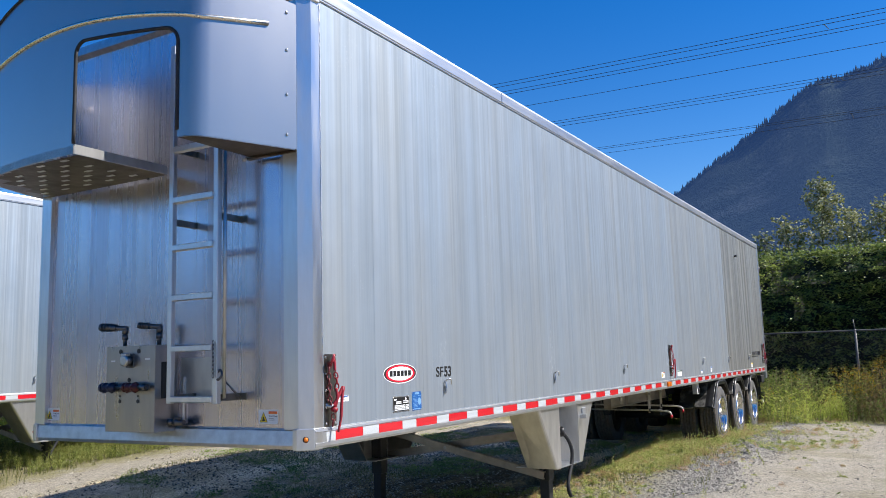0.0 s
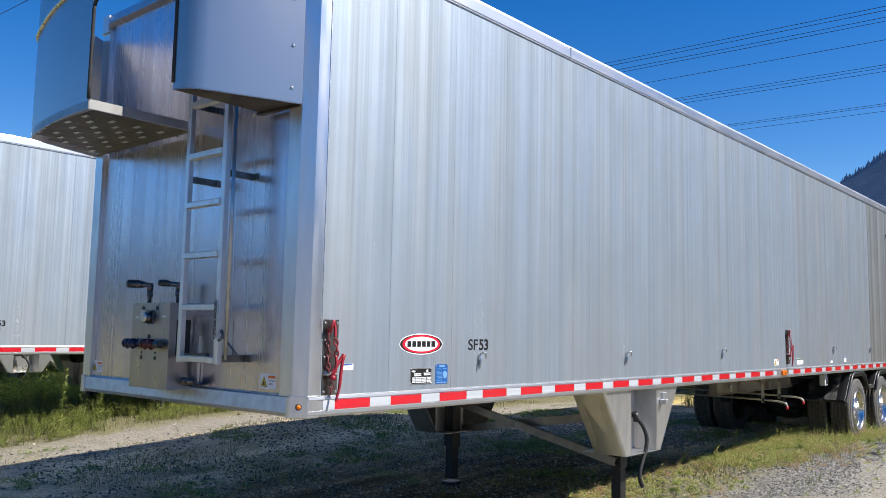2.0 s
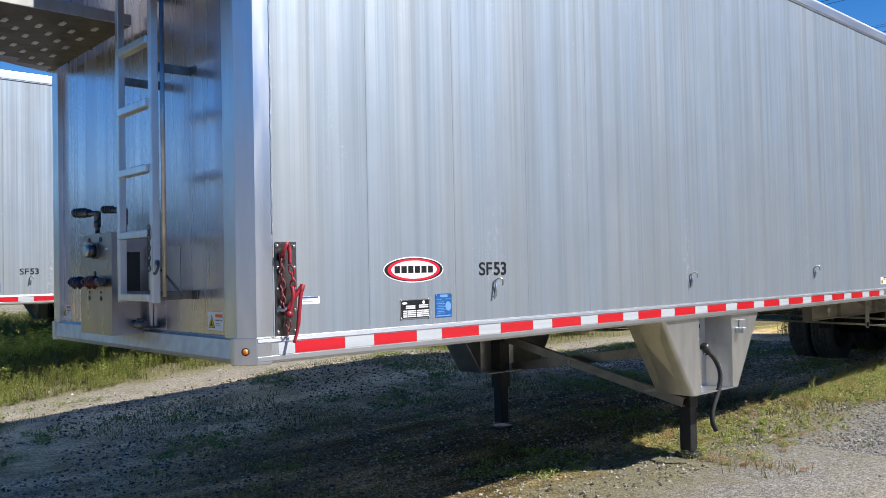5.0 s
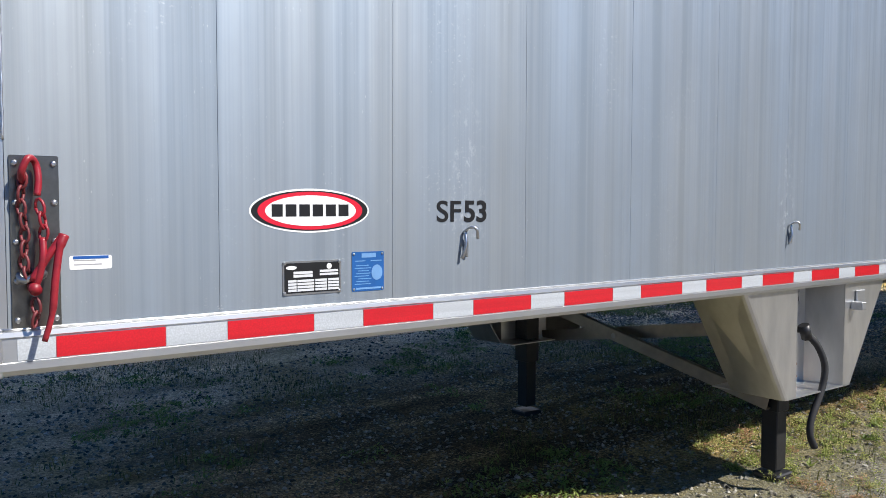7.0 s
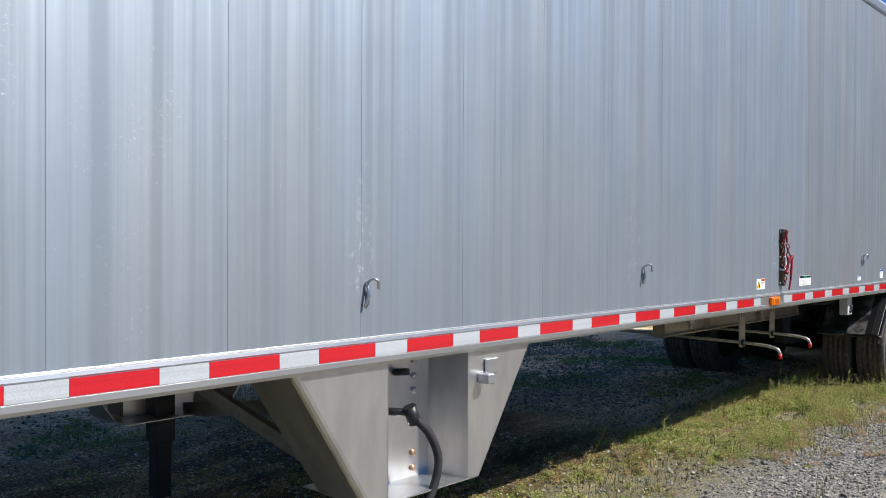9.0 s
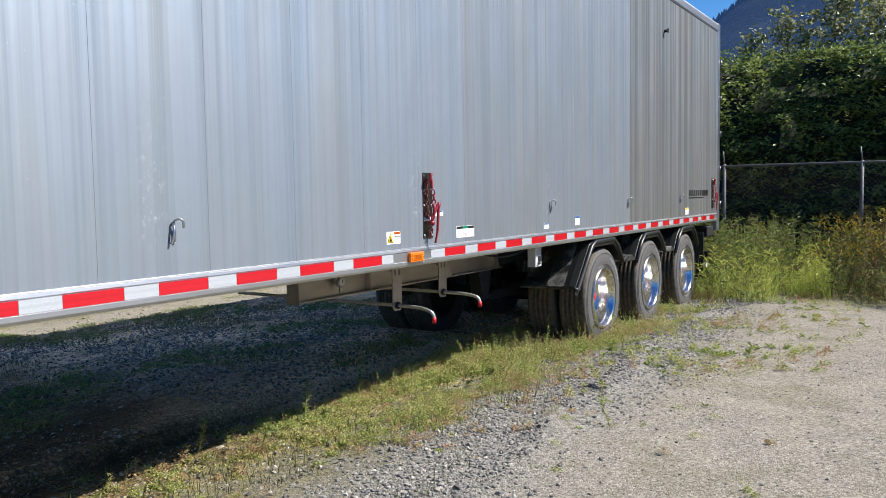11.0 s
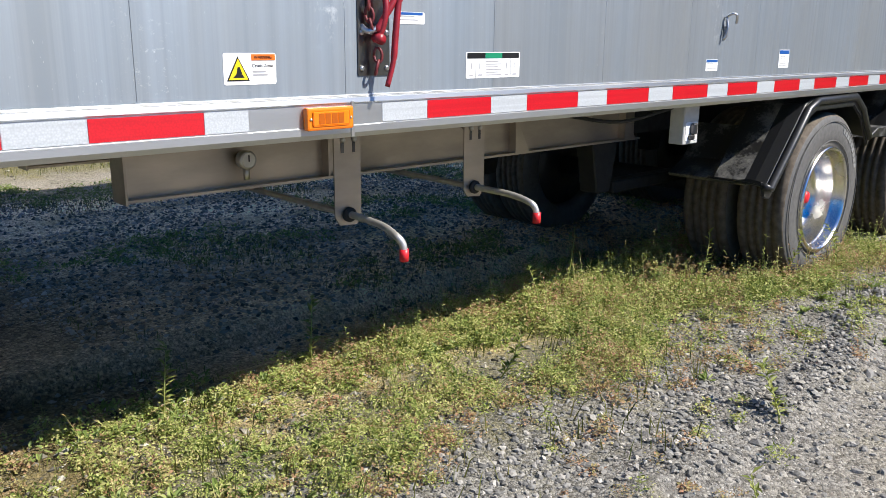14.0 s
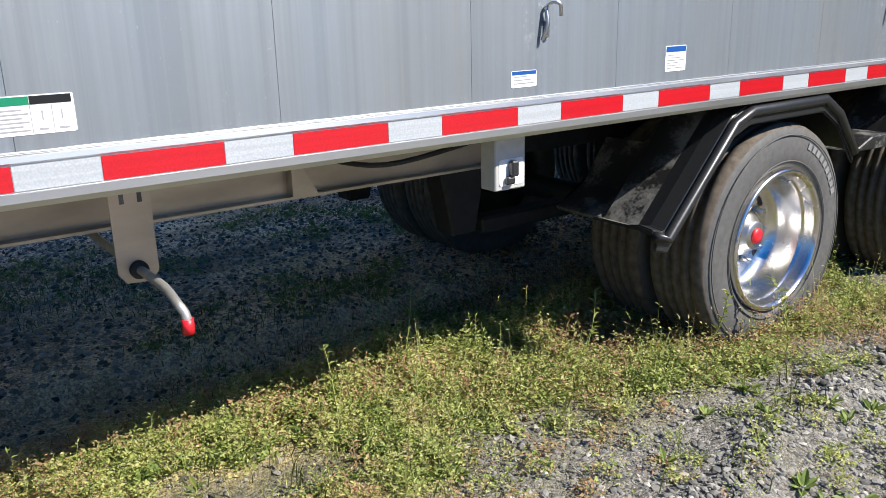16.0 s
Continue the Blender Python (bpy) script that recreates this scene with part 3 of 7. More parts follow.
for yy, zz in ((1.060, 1.324), (1.250, 1.324), (1.060, 1.416), (1.250, 1.416)):
    bolt(vin, (0.002, yy, zz), 0.006, 0.004)
cert = part("certificate_plate", plate_side(1.296, 1.316, 1.417, 1.443, 0, 0.0016, 0.004), BLUE_DECAL, trailer, "bright blue printed certificate plate")
pale = coated("pale_blue_print", (0.16, 0.33, 0.60), 0.4)
bars("print", [(1.332, 1.424, 1.386, 1.438)] + [(1.308, 1.412, 1.346, 1.415), (1.366, 1.412, 1.408, 1.415)] + [(1.306 + 0.006 * (k % 3), 1.338 + 0.0085 * k, 1.368 - 0.008 * (k % 2), 1.3405 + 0.0085 * k) for k in range(8)] + [(1.310, 1.322, 1.405, 1.328)], 0.0016, 0.0005, pale, cert)
part("globe", prism(ellipse(1.390, 1.375, 0.021, 0.025, 28), "x", 0.0016, 0.0022), pale, cert)
for yy in (1.303, 1.410):
    for zz in (1.323, 1.436):
        bolt(cert, (0.0016, yy, zz), 0.004, 0.003)

crush_decal(trailer, 7.62, 1.32, "x")
notice(trailer, 0.457, 1.424, 0.105, 0.036, [(0.08, 0.92, DEEP_BLUE)], 2)
notice(trailer, 8.18, 1.478, 0.105, 0.034, [(0.08, 0.92, DEEP_BLUE)], 2)
info = notice(trailer, 8.46, 1.317, 0.252, 0.081, [(0.02, 0.34, BLACK_DECAL), (0.345, 0.655, GREEN_DECAL), (0.66, 0.98, BLACK_DECAL)], 0)
rows = []
for u0, u1, n in ((0.03, 0.16, 0), (0.18, 0.32, 0), (0.36, 0.64, 6), (0.68, 0.81, 0), (0.83, 0.97, 0)):
    if n:
        rows += [(8.46 + 0.252 * u0, 1.325 + 0.0085 * k, 8.46 + 0.252 * (u1 - 0.05 * (k % 2)), 1.328 + 0.0085 * k) for k in range(n)]
    else:
        rows += [(8.46 + 0.252 * (u0 + 0.03), 1.325, 8.46 + 0.252 * (u1 - 0.03), 1.329), (8.46 + 0.252 * (u0 + 0.06), 1.345, 8.46 + 0.252 * (u0 + 0.07), 1.365)]
rows += [(8.46 + 0.252 * u, 1.319, 8.46 + 0.252 * u + 0.0012, 1.378) for u in (0.17, 0.34, 0.655, 0.82)]
bars("small_print", rows, 0.001, 0.0006, GREY_DECAL, info)
notice(trailer, 9.922, 1.314, 0.100, 0.049, [(0.03, 0.97, DEEP_BLUE)], 3)
notice(trailer, 10.61, 1.318, 0.108, 0.086, [(0.03, 0.97, DEEP_BLUE)], 6)
yellowed = notice(trailer, 14.35, 1.306, 0.16, 0.088, [(0.03, 0.97, YELLOW_DECAL)], 4)
# rear script lettering, drawn as slanted bars
bm = bmesh.new()
for k in range(9):
    u = 14.53 + 0.112 * k
    add_prism(bm, [(u, 1.545), (u + (0.07 if k < 6 else 0.09), 1.545), (u + (0.09 if k < 6 else 0.115), 1.625), (u + 0.02, 1.625)], "x", 0, 0.0012)
add_box(bm, (0, 14.52, 1.515), (0.0012, 15.30, 1.530))
part("rear_wordmark", bm, BLACK_DECAL, trailer, "black slanted lettering underlined")

# hooks for the tarp
def tarp_hook(yy, zz):
    bm = bmesh.new()
    add_tube(bm, arc([(0.004, yy - 0.008, zz - 0.012), (0.03, yy - 0.004, zz + 0.004), (0.045, yy + 0.012, zz - 0.002), (0.04, yy + 0.022, zz - 0.035)], 5), 0.0055, 8)
    hook = part("tarp_hook", bm, STEEL, trailer)
    bm = bmesh.new()
    add_tube(bm, arc([(0.012, yy - 0.012, zz - 0.012), (0.022, yy - 0.016, zz - 0.06), (0.012, yy - 0.026, zz - 0.105)], 5), 0.006, 8)
    add_box(bm, (0.004, yy - 0.010, zz - 0.10), (0.014, yy + 0.004, zz - 0.04), 0.004)
    part("hook_tail", bm, STEEL, hook)
    return hook


for yy, zz in ((1.762, 1.512), (3.866, 1.508), (6.004, 1.528), (10.06, 1.552), (12.08, 1.552), (14.10, 1.565)):
    tarp_hook(yy, zz)
part("upper_hook", lathe([(0, 0.02), (0.03, 0.018), (0.05, 0.03)], (0.0, 13.40, 3.52), "x", 10), DARK_STEEL, trailer)

DARK_PLATE = plain_metal("dark_plate", (0.28, 0.27, 0.25), 0.32, 0.55, scale=22)
# scuffed plates behind the chain binders
for y0, z0 in ((0.322, 1.284), (8.034, 1.335), (15.74, 1.36)):
    p = part("binder_plate", plate_side(y0, z0, y0 + 0.113, z0 + 0.43, 0, 0.004, 0.004), DARK_PLATE, trailer, "bolted steel wear plate")
    for k in range(5):
        for e in (0.012, 0.101):
            bolt(p, (0.004, y0 + e, z0 + 0.02 + 0.0975 * k), 0.008, 0.006)
    part("tie_ring", tube([(0.004 + 0.03 * math.sin(t), y0 + 0.045 + 0.028 * math.cos(t), z0 + 0.13 + 0.01 * math.sin(2 * t)) for t in np.linspace(0, 2 * math.pi, 18)], 0.009, 8), STEEL, p)
# ---- the front of the trailer ----
DECK_Z = 2.942
half = [(-0.062, 0.160), (-0.13, -0.02), (-0.20, -0.20), (-0.262, -0.345), (-0.285, -0.393), (-0.315, -0.425), (-0.355, -0.446), (-0.40, -0.458)]
front_curve = [(x, -0.458 - 0.105 * (1 - ((x + 1.295) / 0.895) ** 2)) for x in np.linspace(-0.46, -2.13, 34)]
OUT = half + front_curve + [(-WIDE - x, y) for x, y in reversed(half)]


def hood_top(x):
    return 3.865 + 0.245 * (1 - min(1.0, abs(x + 1.295) / 1.235) ** 2)


def strip_z(x, y):
    if y > -0.4:
        return 3.645 + 0.075 * (y + 0.4) / 0.55
    return 3.645 + 0.10 * (1 - ((x + 1.295) / 1.0) ** 2)


O_R, O_L, O_C = -0.405, -1.172, 0.085  # the opening's sides and corner radius


def opening_top(x):
    z = 3.592 + 0.045 * (O_R - x) / (O_R - O_L)
    d = min(O_R - x, x - O_L)
    return z - (O_C - math.sqrt(max(0.0, O_C ** 2 - (O_C - d) ** 2)) if d < O_C else 0)


def resample(line, extra):
    out = list(line)
    for x in extra:
        for i in range(len(out) - 1):
            a, b = out[i], out[i + 1]
            if (a[0] - x) * (b[0] - x) < 0:
                f = (x - a[0]) / (b[0] - a[0])
                out.insert(i + 1, (x, a[1] + f * (b[1] - a[1])))
                break
    return out


cuts = [O_R - 0.0005, O_R + 0.0005, O_L - 0.0005, O_L + 0.0005] + [O_R - O_C * t for t in (0.05, 0.2, 0.45, 0.75, 1.0)] + [O_L + O_C * t for t in (0.05, 0.2, 0.45, 0.75, 1.0)]
OUT = resample(OUT, cuts)


def sheet(line, bottom, top, thick, rows=1):
    """An upright bent sheet along a plan line, between two heights."""
    bm = bmesh.new()
    pts = [Vector((x, y, 0)) for x, y in line]
    n = len(pts)
    grid = []
    for side in (0, 1):
        cols = []
        for i, p in enumerate(pts):
            d = (pts[min(i + 1, n - 1)] - pts[max(i - 1, 0)]).normalized()
            q = p + Vector((-d.y, d.x, 0)) * (thick if side else 0) * (1 if SHEET_IN else -1)
            lo, hi = bottom(p.x, p.y), top(p.x, p.y)
            cols.append([bm.verts.new((q.x, q.y, lo + (hi - lo) * k / rows)) for k in range(rows + 1)])
        grid.append(cols)
    for i in range(n - 1):
        for k in range(rows):
            for c in grid:
                f = bm.faces.new((c[i][k], c[i + 1][k], c[i + 1][k + 1], c[i][k + 1]))
                f.smooth = True
        for k in (0, rows):
            bm.faces.new([bm.verts.new(v.co) for v in (grid[0][i][k], grid[0][i + 1][k], grid[1][i + 1][k], grid[1][i][k])])
    for i in (0, n - 1):
        for k in range(rows):
            bm.faces.new([bm.verts.new(v.co) for v in (grid[0][i][k], grid[0][i][k + 1], grid[1][i][k + 1], grid[1][i][k])])
    bmesh.ops.recalc_face_normals(bm, faces=list(bm.faces))
    return bm


SHEET_IN = False
hood_line_right = [p for p in OUT if p[0] >= O_R]
hood_line_left = [p for p in OUT if p[0] <= O_L]
hood_line_mid = [p for p in OUT if O_L <= p[0] <= O_R]
bm = sheet(OUT, lambda x, y: opening_top(x) if O_L < x < O_R and y < -0.3 else DECK_Z, lambda x, y: hood_top(x), 0.005, 3)
hood = part("front_hood", bm, ALU_HOOD, trailer, "smooth bent aluminium hood with a ladder opening")
# the rolled trim round the hood
pts = [(x, y, strip_z(x, y)) for x, y in OUT[1:-1]]
off = []
for i, p in enumerate(pts):
    a, b = Vector(pts[max(i - 1, 0)]), Vector(pts[min(i + 1, len(pts) - 1)])
    d = (b - a).normalized()
    nrm = Vector((d.y, -d.x, 0))
    if nrm.dot(Vector(p) - Vector((-1.295, 0.3, 0))) < 0:
        nrm = -nrm
    off.append((Vector(p) + nrm * 0.003))
bm = bmesh.new()
add_tube(bm, off, 0.014, 8)
part("hood_trim", bm, ALU_TRIM, hood, "rolled trim strip", smooth=True)
bm = bmesh.new()
add_tube(bm, [(x, y, hood_top(x)) for x, y in OUT if -2.3 < x < -0.29], 0.012, 6)
part("edge_seal", bm, RUBBER, hood, "black rubber edge seal")
# the rubber round the opening
bm = bmesh.new()
yo = lambda x: np.interp(x, [p[0] for p in reversed(hood_line_mid)], [p[1] for p in reversed(hood_line_mid)])
edge = [(O_R, yo(O_R), z) for z in np.linspace(2.985, opening_top(O_R - 1e-4) - 0.004, 8)]
xs = sorted({x for x, _ in hood_line_mid}, reverse=True)
edge += [(x, yo(x), opening_top(x)) for x in xs if O_L + 0.002 < x < O_R - 0.002]
edge += [(O_L, yo(O_L), z) for z in np.linspace(opening_top(O_L + 1e-4) - 0.004, 3.005, 8)]
add_tube(bm, edge, 0.011, 8)
part("opening_seal", bm, RUBBER, hood, "black rubber edge seal", smooth=True)
# underside of the right part
bm = bmesh.new()
lower = [(x, y) for x, y in hood_line_right] + [(O_R, 0.155)]
add_prism(bm, lower, "z", DECK_Z + 0.001, DECK_Z + 0.005)
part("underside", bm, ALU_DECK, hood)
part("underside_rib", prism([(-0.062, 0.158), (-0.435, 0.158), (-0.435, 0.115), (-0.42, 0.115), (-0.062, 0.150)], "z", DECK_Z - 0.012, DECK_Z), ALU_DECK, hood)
bolt(hood, (-0.43, 0.10, DECK_Z - 0.025), 0.014, 0.03, "z")
for z in (3.03, 3.28, 3.56, 3.80):
    bolt(hood, (-0.088 + 0.001, 0.100, z), 0.010, 0.009)
# the perforated step deck on the other side
deck = part("deck_flange", box((O_L - 0.004, -0.552, DECK_Z + 0.002), (O_L, 0.155, DECK_Z + 0.062), 0.001), ALU_BRACKET, hood, "bright flange of the step deck")
part("front_flange", sheet([p for p in hood_line_left if p[0] > -2.2], lambda x, y: DECK_Z + 0.002, lambda x, y: DECK_Z + 0.05, 0.012), ALU_BRACKET, hood)
bm = bmesh.new()
cw, ch = 0.118, 0.085
nx, ny = 11, 8


def deck_front(x):
    return -0.452 - 0.105 * (1 - ((x + 1.295) / 0.895) ** 2) if x > -2.19 else -0.43 + (-2.19 - x) * 1.9


for i in range(nx):
    for j in range(ny):
        x1, y0 = O_L - 0.004 - cw * i, 0.150 - ch * (j + 1)
        x0, y1 = x1 - cw, y0 + ch
        cx, cy = (x0 + x1) / 2 , (y0 + y1) / 2
        if y0 < max(deck_front(x0), deck_front(x1)) - 0.01:
            y0 = max(deck_front(x0), deck_front(x1))
            if y1 - y0 < 0.01:
                continue
            bm.faces.new([bm.verts.new((u, v, DECK_Z)) for u, v in ((x0, y0), (x1, y0), (x1, y1), (x0, y1))])
            continue
        if (i + j) % 2 or i in (0, nx - 1) or j == 0:
            bm.faces.new([bm.verts.new((u, v, DECK_Z)) for u, v in ((x0, y0), (x1, y0), (x1, y1), (x0, y1))])
            continue
        outer = [(x0, y0), (cx, y0), (x1, y0), (x1, cy), (x1, y1), (cx, y1), (x0, y1), (x0, cy)]
        inner = [(cx + 0.046 * math.cos(a), cy + 0.020 * math.sin(a)) for a in [radians(d) for d in (205, 270, 335, 0, 25, 90, 155, 180)]]
        ov = [bm.verts.new((u, v, DECK_Z)) for u, v in outer]
        iv = [bm.verts.new((u, v, DECK_Z)) for u, v in inner]
        iw = [bm.verts.new((u, v, DECK_Z + 0.012)) for u, v in inner]
        for k in range(8):
            bm.faces.new((ov[k], ov[(k + 1) % 8], iv[(k + 1) % 8], iv[k]))
            bm.faces.new((iv[k], iv[(k + 1) % 8], iw[(k + 1) % 8], iw[k]))
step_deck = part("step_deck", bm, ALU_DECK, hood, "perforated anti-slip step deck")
# small bright plates added in the deck holes to brighten them
tab_mesh = None
for i in range(nx):
    for j in range(ny):
        cx, cy = O_L - 0.004 - cw * (i + 0.5), 0.150 - ch * (j + 0.5)
        if (i + j) % 2 or i in (0, nx - 1) or j == 0 or cy - ch / 2 < deck_front(cx - cw / 2) - 0.01:
            continue
        if tab_mesh is None:
            bm = bmesh.new()
            add_prism(bm, [(-0.036, -0.004), (-0.026, -0.015), (0.036, -0.012), (0.030, 0.013), (-0.030, 0.014)], "z", -0.004, -0.001)
            tab_mesh = part("grip_tab", bm, ALU_POST, step_deck)
            tab_mesh.location = (cx, cy, DECK_Z)
        else:
            tab = new("grip_tab", tab_mesh.data)
            tab.parent = step_deck
            tab.location = (cx, cy, DECK_Z)
for x in (-1.35, -1.75, -2.15):
    bolt(hood, (x, 0.145, DECK_Z - 0.012), 0.008, 0.012, "z", DARK_STEEL)

# the ladder
ladder = part("ladder", box((-0.962, -0.018, 1.440), (-0.926, 0.018, 3.74), 0.003), ALU_POST, trailer, "fixed aluminium access ladder")
bm = bmesh.new()
add_box(bm, (-0.580, -0.010, 1.440), (-0.542, 0.026, 3.74), 0.003)
part("stile", bm, ALU_POST, ladder)
part("grab_tube", tube([(-0.530, 0.040, 1.47), (-0.530, 0.040, 3.2)], 0.011, 10), STEEL, ladder)
for z in (1.466, 1.775, 2.09, 2.404, 2.71, 3.04, 3.35, 3.66):
    part("rung", box((-0.928, -0.024, z - 0.019), (-0.578, 0.022, z + 0.019), 0.004), ALU_POST, ladder)
for z in (1.475, 2.575, 3.05):
    for a, b in ((-1.05, -0.86), (-0.60, -0.45)):
        bm = bmesh.new()
        if a < -1:
            add_box(bm, (-0.948, 0.018, z - 0.021), (-0.933, FRONT_Y - 0.001, z + 0.021), 0.002)
            add_box(bm, (-0.968, FRONT_Y - 0.007, z - 0.021), (-0.915, FRONT_Y - 0.001, z + 0.021), 0.002)
        else:
            add_box(bm, (-0.558, 0.026, z - 0.021), (-0.543, FRONT_Y - 0.001, z + 0.021), 0.002)
            add_box(bm, (-0.558, FRONT_Y - 0.007, z - 0.021), (-0.488, FRONT_Y - 0.001, z + 0.021), 0.002)
        part("wall_bracket", bm, DARK_PLATE, ladder)
# latch chain on the stile
bm = bmesh.new()
for k in range(9):
    z = 1.80 - 0.024 * k
    pts = [(-0.560 + (0.007 * math.cos(t) if k % 2 else 0), -0.022 + (0 if k % 2 else 0.007 * math.cos(t)), z + 0.016 * math.sin(t)) for t in np.linspace(0, 2 * math.pi, 11)]
    add_tube(bm, pts, 0.0028, 5)
part("chain", bm, DARK_STEEL, ladder)
part("spring_latch", tube(arc([(-0.56, 0.0, 1.60), (-0.535, 0.01, 1.64), (-0.51, 0.0, 1.61), (-0.535, -0.005, 1.58), (-0.56, 0.0, 1.60)], 4), 0.007, 6), DARK_STEEL, ladder)
part("spring_latch", tube([(-0.545, 0.03, 1.60), (-0.46, 0.10, 1.47)], 0.006, 6), DARK_STEEL, ladder)

# the coupling cabinet
CX0, CX1, CY = -1.545, -1.085, 0.0
cab = part("coupling_cabinet", box((CX0, CY, 1.262), (CX1, CY + 0.003, 1.807), 0.001), ALU_CABINET, trailer, "aluminium cabinet for air and power couplings")
bm = bmesh.new()
add_prism(bm, [(CX1, 0.003), (CX1 - 0.004, 0.003), (CX1 - 0.004, FRONT_Y - 0.001), (CX1, FRONT_Y - 0.001)], "z", 1.262, 1.807)
part("side_cheek", bm, ALU_CABINET, cab)
part("side_cheek", box((CX0, 0.003, 1.262), (CX0 + 0.004, FRONT_Y - 0.001, 1.807)), ALU_CABINET, cab)
part("cabinet_top", box((CX0 + 0.004, 0.003, 1.803), (CX1 - 0.004, FRONT_Y - 0.001, 1.807)), ALU_CABINET, cab)
part("cheek_slot", box((CX1 + 0.0005, 0.05, 1.47), (CX1 + 0.002, 0.15, 1.70)), BLACK_PAINT, cab)
for x in (-1.405, -1.235):
    part("post_socket", lathe([(0, 0.016), (0.004, 0.014)], (x, CY - 0.004, 1.772), "y", 10), BLACK_PAINT, cab)
for x in (-1.405, -1.235):
    part("post_socket", lathe([(0, 0.013), (0.004, 0.011)], (x, CY - 0.004, 1.455), "y", 10), BLACK_PAINT, cab)
    part("post_socket", lathe([(0, 0.007), (0.004, 0.006)], (x, CY - 0.004, 1.488), "y", 10), BLACK_PAINT, cab)
part("sight_hole", lathe([(0, 0.015), (0.004, 0.013)], (-1.32, CY - 0.004, 1.59), "y", 14), BLACK_PAINT, cab)
# the power socket: flange, barrel, hinged spring lid
bm = bmesh.new()
add_box(bm, (-1.353, CY - 0.006, 1.668), (-1.275, CY, 1.758), 0.004)
add_lathe(bm, [(-0.042, 0.030), (-0.036, 0.036), (-0.006, 0.036)], (-1.314, CY, 1.712), "y", 20)
socket = part("power_socket", bm, DARK_STEEL, cab, "dark round power socket with a hinged lid")
bm = bmesh.new()
add_lathe(bm, [(-0.058, 0.026), (-0.054, 0.036), (-0.043, 0.037)], (-1.314, CY, 1.713), "y", 20)
add_box(bm, (-1.337, CY - 0.058, 1.742), (-1.291, CY - 0.02, 1.760), 0.004)
part("lid", bm, STEEL, socket)
part("hinge_pin", tube([(-1.345, CY - 0.045, 1.756), (-1.283, CY - 0.045, 1.756)], 0.005, 8), STEEL, socket)
for x, mat, tag in ((-1.455, BLUE_PLASTIC, "blue air coupling"), (-1.235, RED_DARK, "dark red air coupling")):
    bm = bmesh.new()
    add_lathe(bm, [(-0.078, 0.022), (-0.074, 0.030), (-0.060, 0.031), (-0.058, 0.023), (-0.046, 0.023), (-0.044, 0.031), (-0.030, 0.031), (-0.028, 0.024), (0.010, 0.024), (0.012, 0.032), (0.034, 0.032), (0.036, 0.022), (0.060, 0.020)], (x, CY - 0.045, 1.545), "x", 16)
    add_lathe(bm, [(-0.02, 0.016), (0.045, 0.016)], (x, CY - 0.045, 1.545), "y", 10)
    for e in (-0.052, 0.023):
        add_box(bm, (x + e - 0.006, CY - 0.083, 1.536), (x + e + 0.006, CY - 0.070, 1.556), 0.002)
        add_box(bm, (x + e - 0.006, CY - 0.052, 1.508), (x + e + 0.006, CY - 0.036, 1.520), 0.002)
    part("air_coupling", bm, mat, cab, tag)
part("air_pipe", tube([(-1.52, CY - 0.045, 1.545), (-1.10, CY - 0.045, 1.545)], 0.012, 8), DARK_STEEL, cab)
part("pipe_end", tube([(-1.165, CY - 0.045, 1.545), (-1.105, CY - 0.045, 1.545)], 0.022, 10), DARK_STEEL, cab)
for x, y0 in ((-1.445, 0.06), (-1.165, 0.10)):
    bm = bmesh.new()
    add_tube(bm, [(x, y0, 1.807), (x, y0, 1.90)], 0.013, 10)
    add_tube(bm, [(x, y0, 1.85), (x, y0, 1.885)], 0.020, 10)
    add_tube(bm, [(x + 0.02, y0, 1.925), (x - 0.06, y0 - 0.03, 1.932), (x - 0.09, y0 - 0.042, 1.934)], 0.016, 10)
    add_tube(bm, [(x - 0.05, y0 - 0.025, 1.931), (x - (0.16 if x < -1.3 else 0.12), y0 - 0.07, 1.938)], 0.024 if x < -1.3 else 0.018, 12)
    add_tube(bm, [(x, y0, 1.89), (x + 0.005, y0, 1.93)], 0.020, 10)
    elbow = part("pipe_elbow", bm, DARK_STEEL, cab, "dark threaded pipe elbow with cap")
    bm = bmesh.new()
    for k in range(4):
        f = 0.52 + 0.12 * k
        reach = 0.16 if x < -1.3 else 0.12
        add_tube(bm, [(x - reach * f, y0 - 0.07 * f, 1.932 + 0.006 * f), (x - reach * (f + 0.06), y0 - 0.07 * (f + 0.06), 1.932 + 0.006 * f)], 0.028 if x < -1.3 else 0.022, 12)
    part("cap_ribs", bm, DARK_STEEL, elbow)
bm = bmesh.new()
add_lathe(bm, [(0, 0.022), (0.022, 0.022), (0.026, 0.013), (0.05, 0.013), (0.052, 0.024), (0.085, 0.024), (0.09, 0.016), (0.13, 0.016)], (CX1, 0.12, 1.318), "x", 14)
add_box(bm, (CX1 + 0.02, 0.135, 1.296), (CX1 + 0.15, 0.19, 1.304), 0.002)
add_box(bm, (CX1 + 0.06, 0.105, 1.335), (CX1 + 0.115, 0.118, 1.352), 0.003)
part("drain_valve", bm, DARK_STEEL, cab)
for spot in ((-1.50, 1.708, -1.46, 1.718), (-1.175, 1.715, -1.13, 1.725)):
    bars("small_label", [spot], CY - 0.0005, 0.0006, WHITE_DECAL, cab, "y")
part("back_plate", box((-1.06, FRONT_Y - 0.006, 1.46), (-0.68, FRONT_Y - 0.001, 1.72), 0.001), ALU_BRACKET, trailer)
part("conduit", box((-1.03, FRONT_Y - 0.02, 1.30), (-1.015, FRONT_Y - 0.001, 1.60), 0.003), ALU_BRACKET, trailer)

crush_decal(trailer, -0.395, 1.31, "y", 0.15, 0.085)
